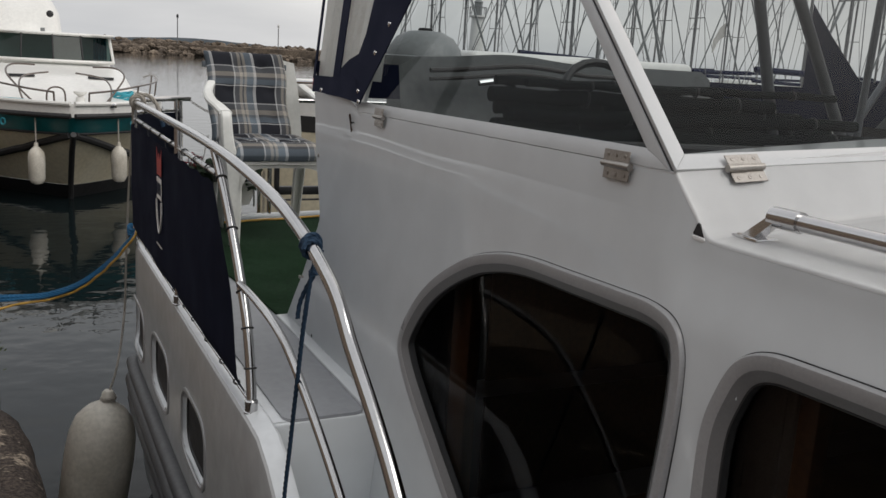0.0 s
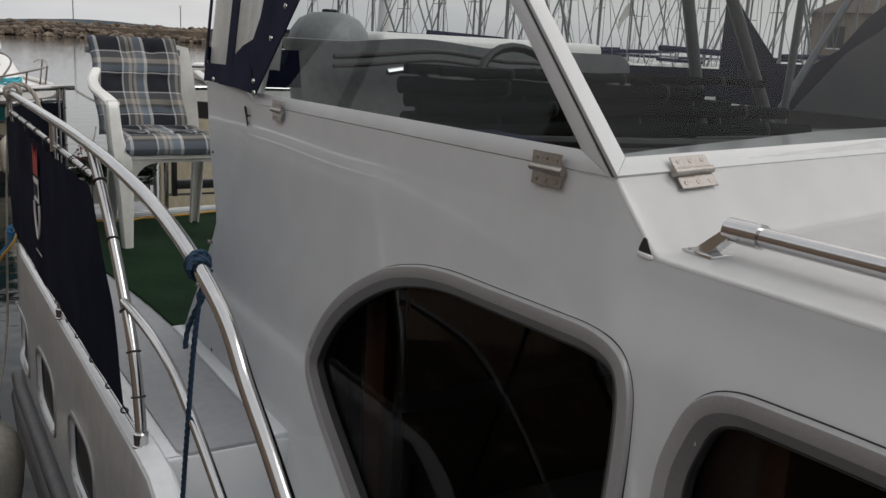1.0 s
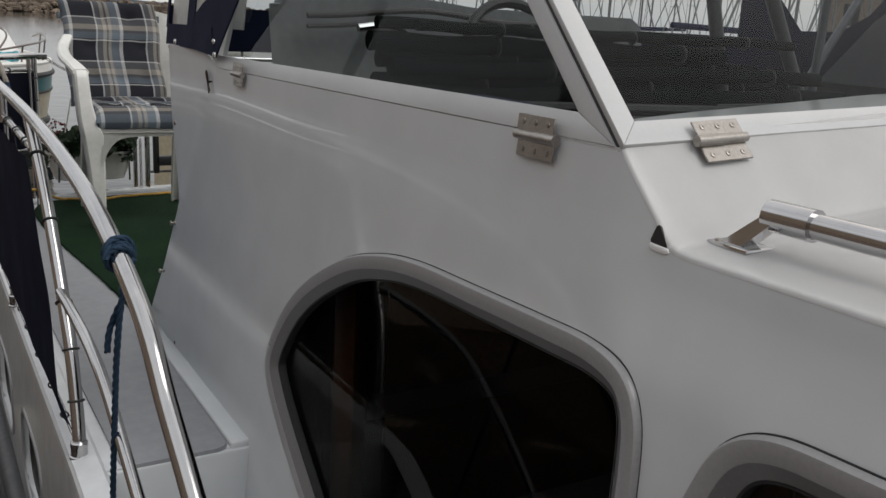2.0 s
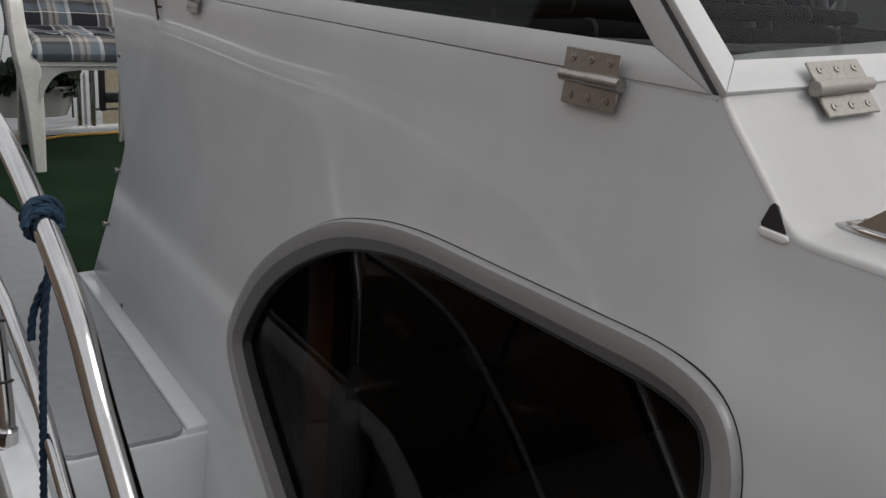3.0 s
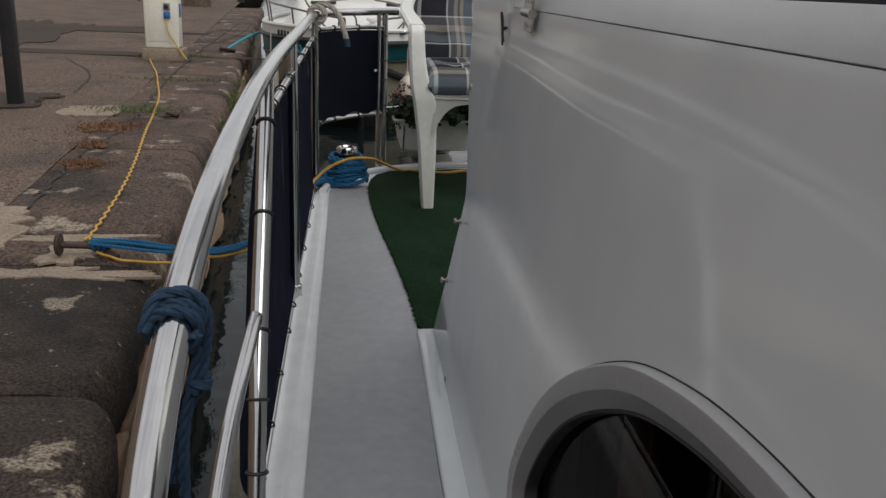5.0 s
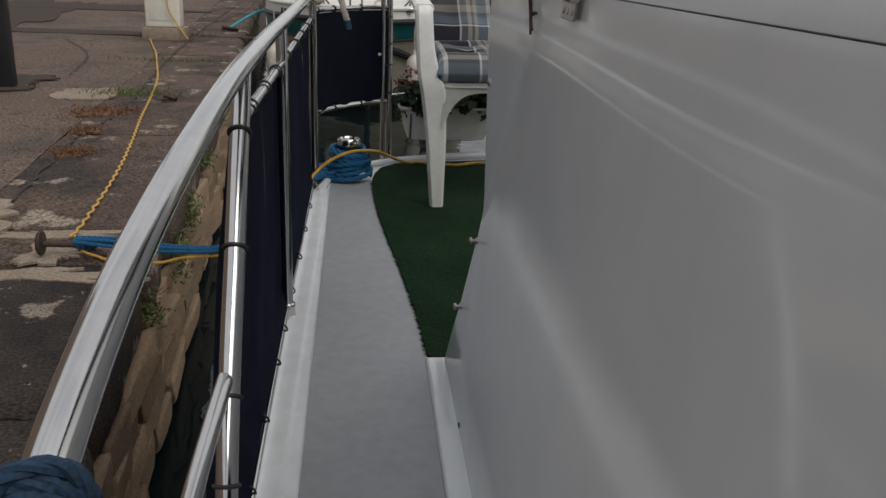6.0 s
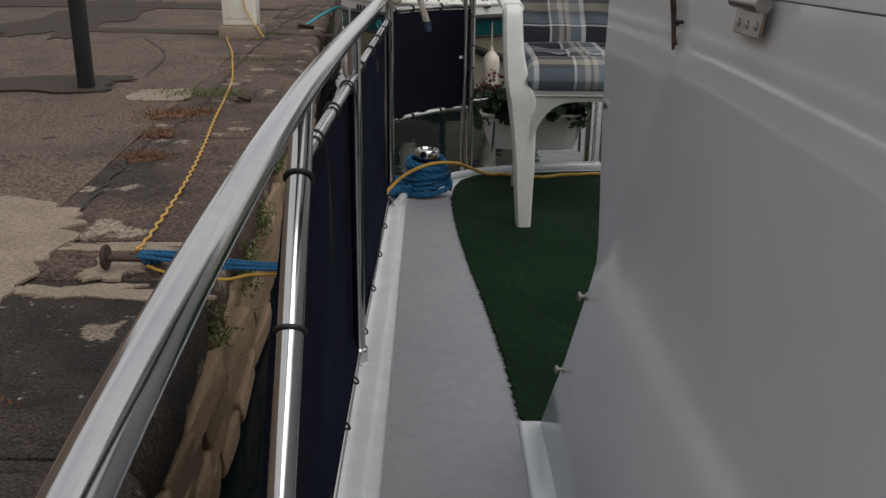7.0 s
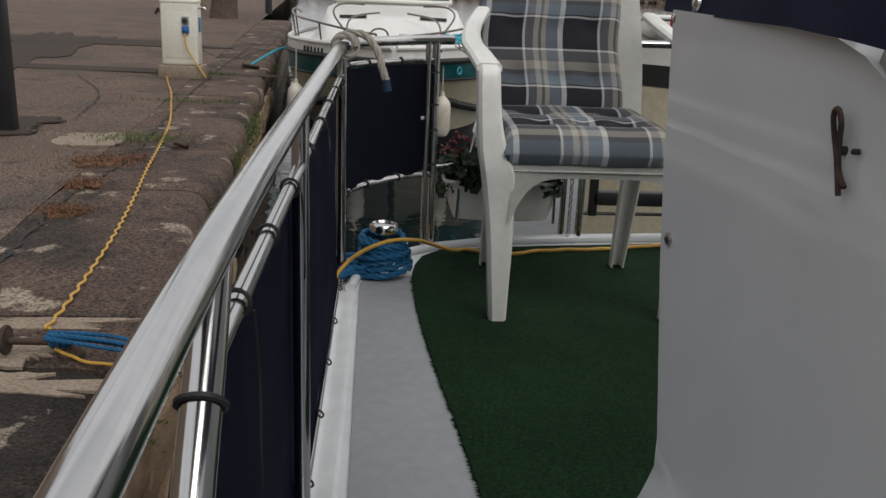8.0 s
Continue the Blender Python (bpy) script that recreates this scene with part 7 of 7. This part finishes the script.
tufts("quay_grass", ((-1.02, 9.25, zt, 0.20, 0.12, 0, 420), (-1.05, 11.51, zt, 0.3, 0.06, 0, 260), (-1.32, 14.25, zt, 0.15, 0.12, 0, 200), (-2.06, 14.18, zt, 0.04, 0.12, 0, 120)), WEED, "green grass tufts in the quay cracks", "grass", 32, 0.05)
tufts("wall_weed", tuple((QX(y) - 0.02, y, z, 0.03, dy, dz, n) for y, z, dy, dz, n in ((4.9, 0.55, 0.05, 0.05, 240), (5.75, 0.52, 0.07, 0.07, 520), (6.35, 0.56, 0.09, 0.05, 420), (7.5, 0.60, 0.08, 0.04, 160), (9.2, 0.62, 0.10, 0.05, 240), (10.6, 0.58, 0.28, 0.08, 900), (11.4, 0.56, 0.16, 0.09, 500), (16.5, 0.65, 0.5, 0.05, 400))), WEED, "green weeds growing from the quay wall joints", "weeds", 33, 0.026, 0.006)

# ---- kerb slabs and wall stones of the quay ----
CEM = PALE
joints = [-6.13, -3.83, -1.53, 0.47, 1.87, 3.67, 4.92, 5.4, 7.56, 9, 10.54, 12.17, 13.68, 15.31, 16.82, 18.45, 20.18, 22.21, 25, 28.3, 31.0]
rng = random.Random(8)
for k, (y0, y1) in enumerate(zip(joints[:-1], joints[1:])):
    g = 0.006
    out_ = {5: -0.03, 4: 0.04, 6: -0.03}.get(k, rng.uniform(-0.035, 0.01))
    rings = []
    n = 18
    for i in range(n + 1):
        s = i / n
        y = y0 + g + (y1 - y0 - 2 * g) * s
        e = QX(y) + out_ + 0.018 * noise.noise(Vector((y * 2.3, k, 0))) - 0.05 * (math.exp(-s * 16) + math.exp(-(1 - s) * 16))
        dz = -0.012 * (math.exp(-s * 22) + math.exp(-(1 - s) * 22)) + 0.004 * noise.noise(Vector((y * 3, k, 4)))
        w = QX(y) - 0.94
        zs = QZ + dz
        prof = [(w, zs - 0.02), (w + 0.02, zs), (w + 0.3, zs), (e - 0.3, zs + 0.002), (e - 0.14, zs), (e - 0.085, zs - 0.006), (e - 0.045, zs - 0.022), (e - 0.016, zs - 0.055), (e, zs - 0.11), (e - 0.004, zs - 0.22), (e - 0.03, zs - 0.30), (w, zs - 0.30)]
        rings.append([Vector((px + 0.008 * noise.noise(Vector((px * 9, y * 9, pz * 9))) * (1 if px > e - 0.2 else 0), y, pz + 0.006 * noise.noise(Vector((px * 7, y * 7, k))) * (1 if px > e - 0.35 else 0))) for px, pz in prof])
    part("kerb_stone", loft(rings), DAMPKERB if y1 < 5.0 else KERB, quay, "dark damp kerb stone" if y1 < 5.0 else "")
# cement bands beside the mooring pin
for k, (cx, cy, rx, ry) in enumerate(((-0.42, 5.30, 0.34, 0.05), (-0.42, 4.76, 0.30, 0.07), (-0.34, 5.02, 0.12, 0.10))):
    part("cement_band", blob(cx, cy, rx, ry, 0.03, k + 3.3, QZ + 0.004 + 0.003 * k, 0.9), PALE, quay, "pale cement band")
stones = []
for k in range(6):
    bm = bmesh.new()
    bmesh.ops.create_icosphere(bm, subdivisions=2, radius=1.0)
    for v in bm.verts:
        c = v.co
        q = Vector((math.copysign(abs(c.x) ** 0.35, c.x), math.copysign(abs(c.y) ** 0.38, c.y), math.copysign(abs(c.z) ** 0.38, c.z)))
        v.co = q * (1 + 0.20 * noise.noise(q * 1.4 + Vector((k * 7, 0, 0))) + 0.12 * noise.noise(q * 4 + Vector((k * 3, 5, 0))))
    stones.append(mesh_of("stone", bm, RUBBLE, True))
rng = random.Random(77)
for row, z in enumerate((-0.02, 0.14, 0.29, 0.42)):
    y = 1.0 + 0.2 * row
    while y < (16 if row > 1 else 12):
        w = rng.uniform(0.22, 0.62)
        o = new("stone", rng.choice(stones))
        o.parent = quay_wall
        o.matrix_world = pose(QX(y) - 0.075 + rng.uniform(-0.014, 0.016), y + w / 2, z + rng.uniform(-0.02, 0.02), rng.uniform(-6, 6), 0, rng.uniform(-6, 6)) @ Matrix.Diagonal((0.042, w / 2 * 1.0, rng.uniform(0.070, 0.090), 1))
        y += w + 0.012
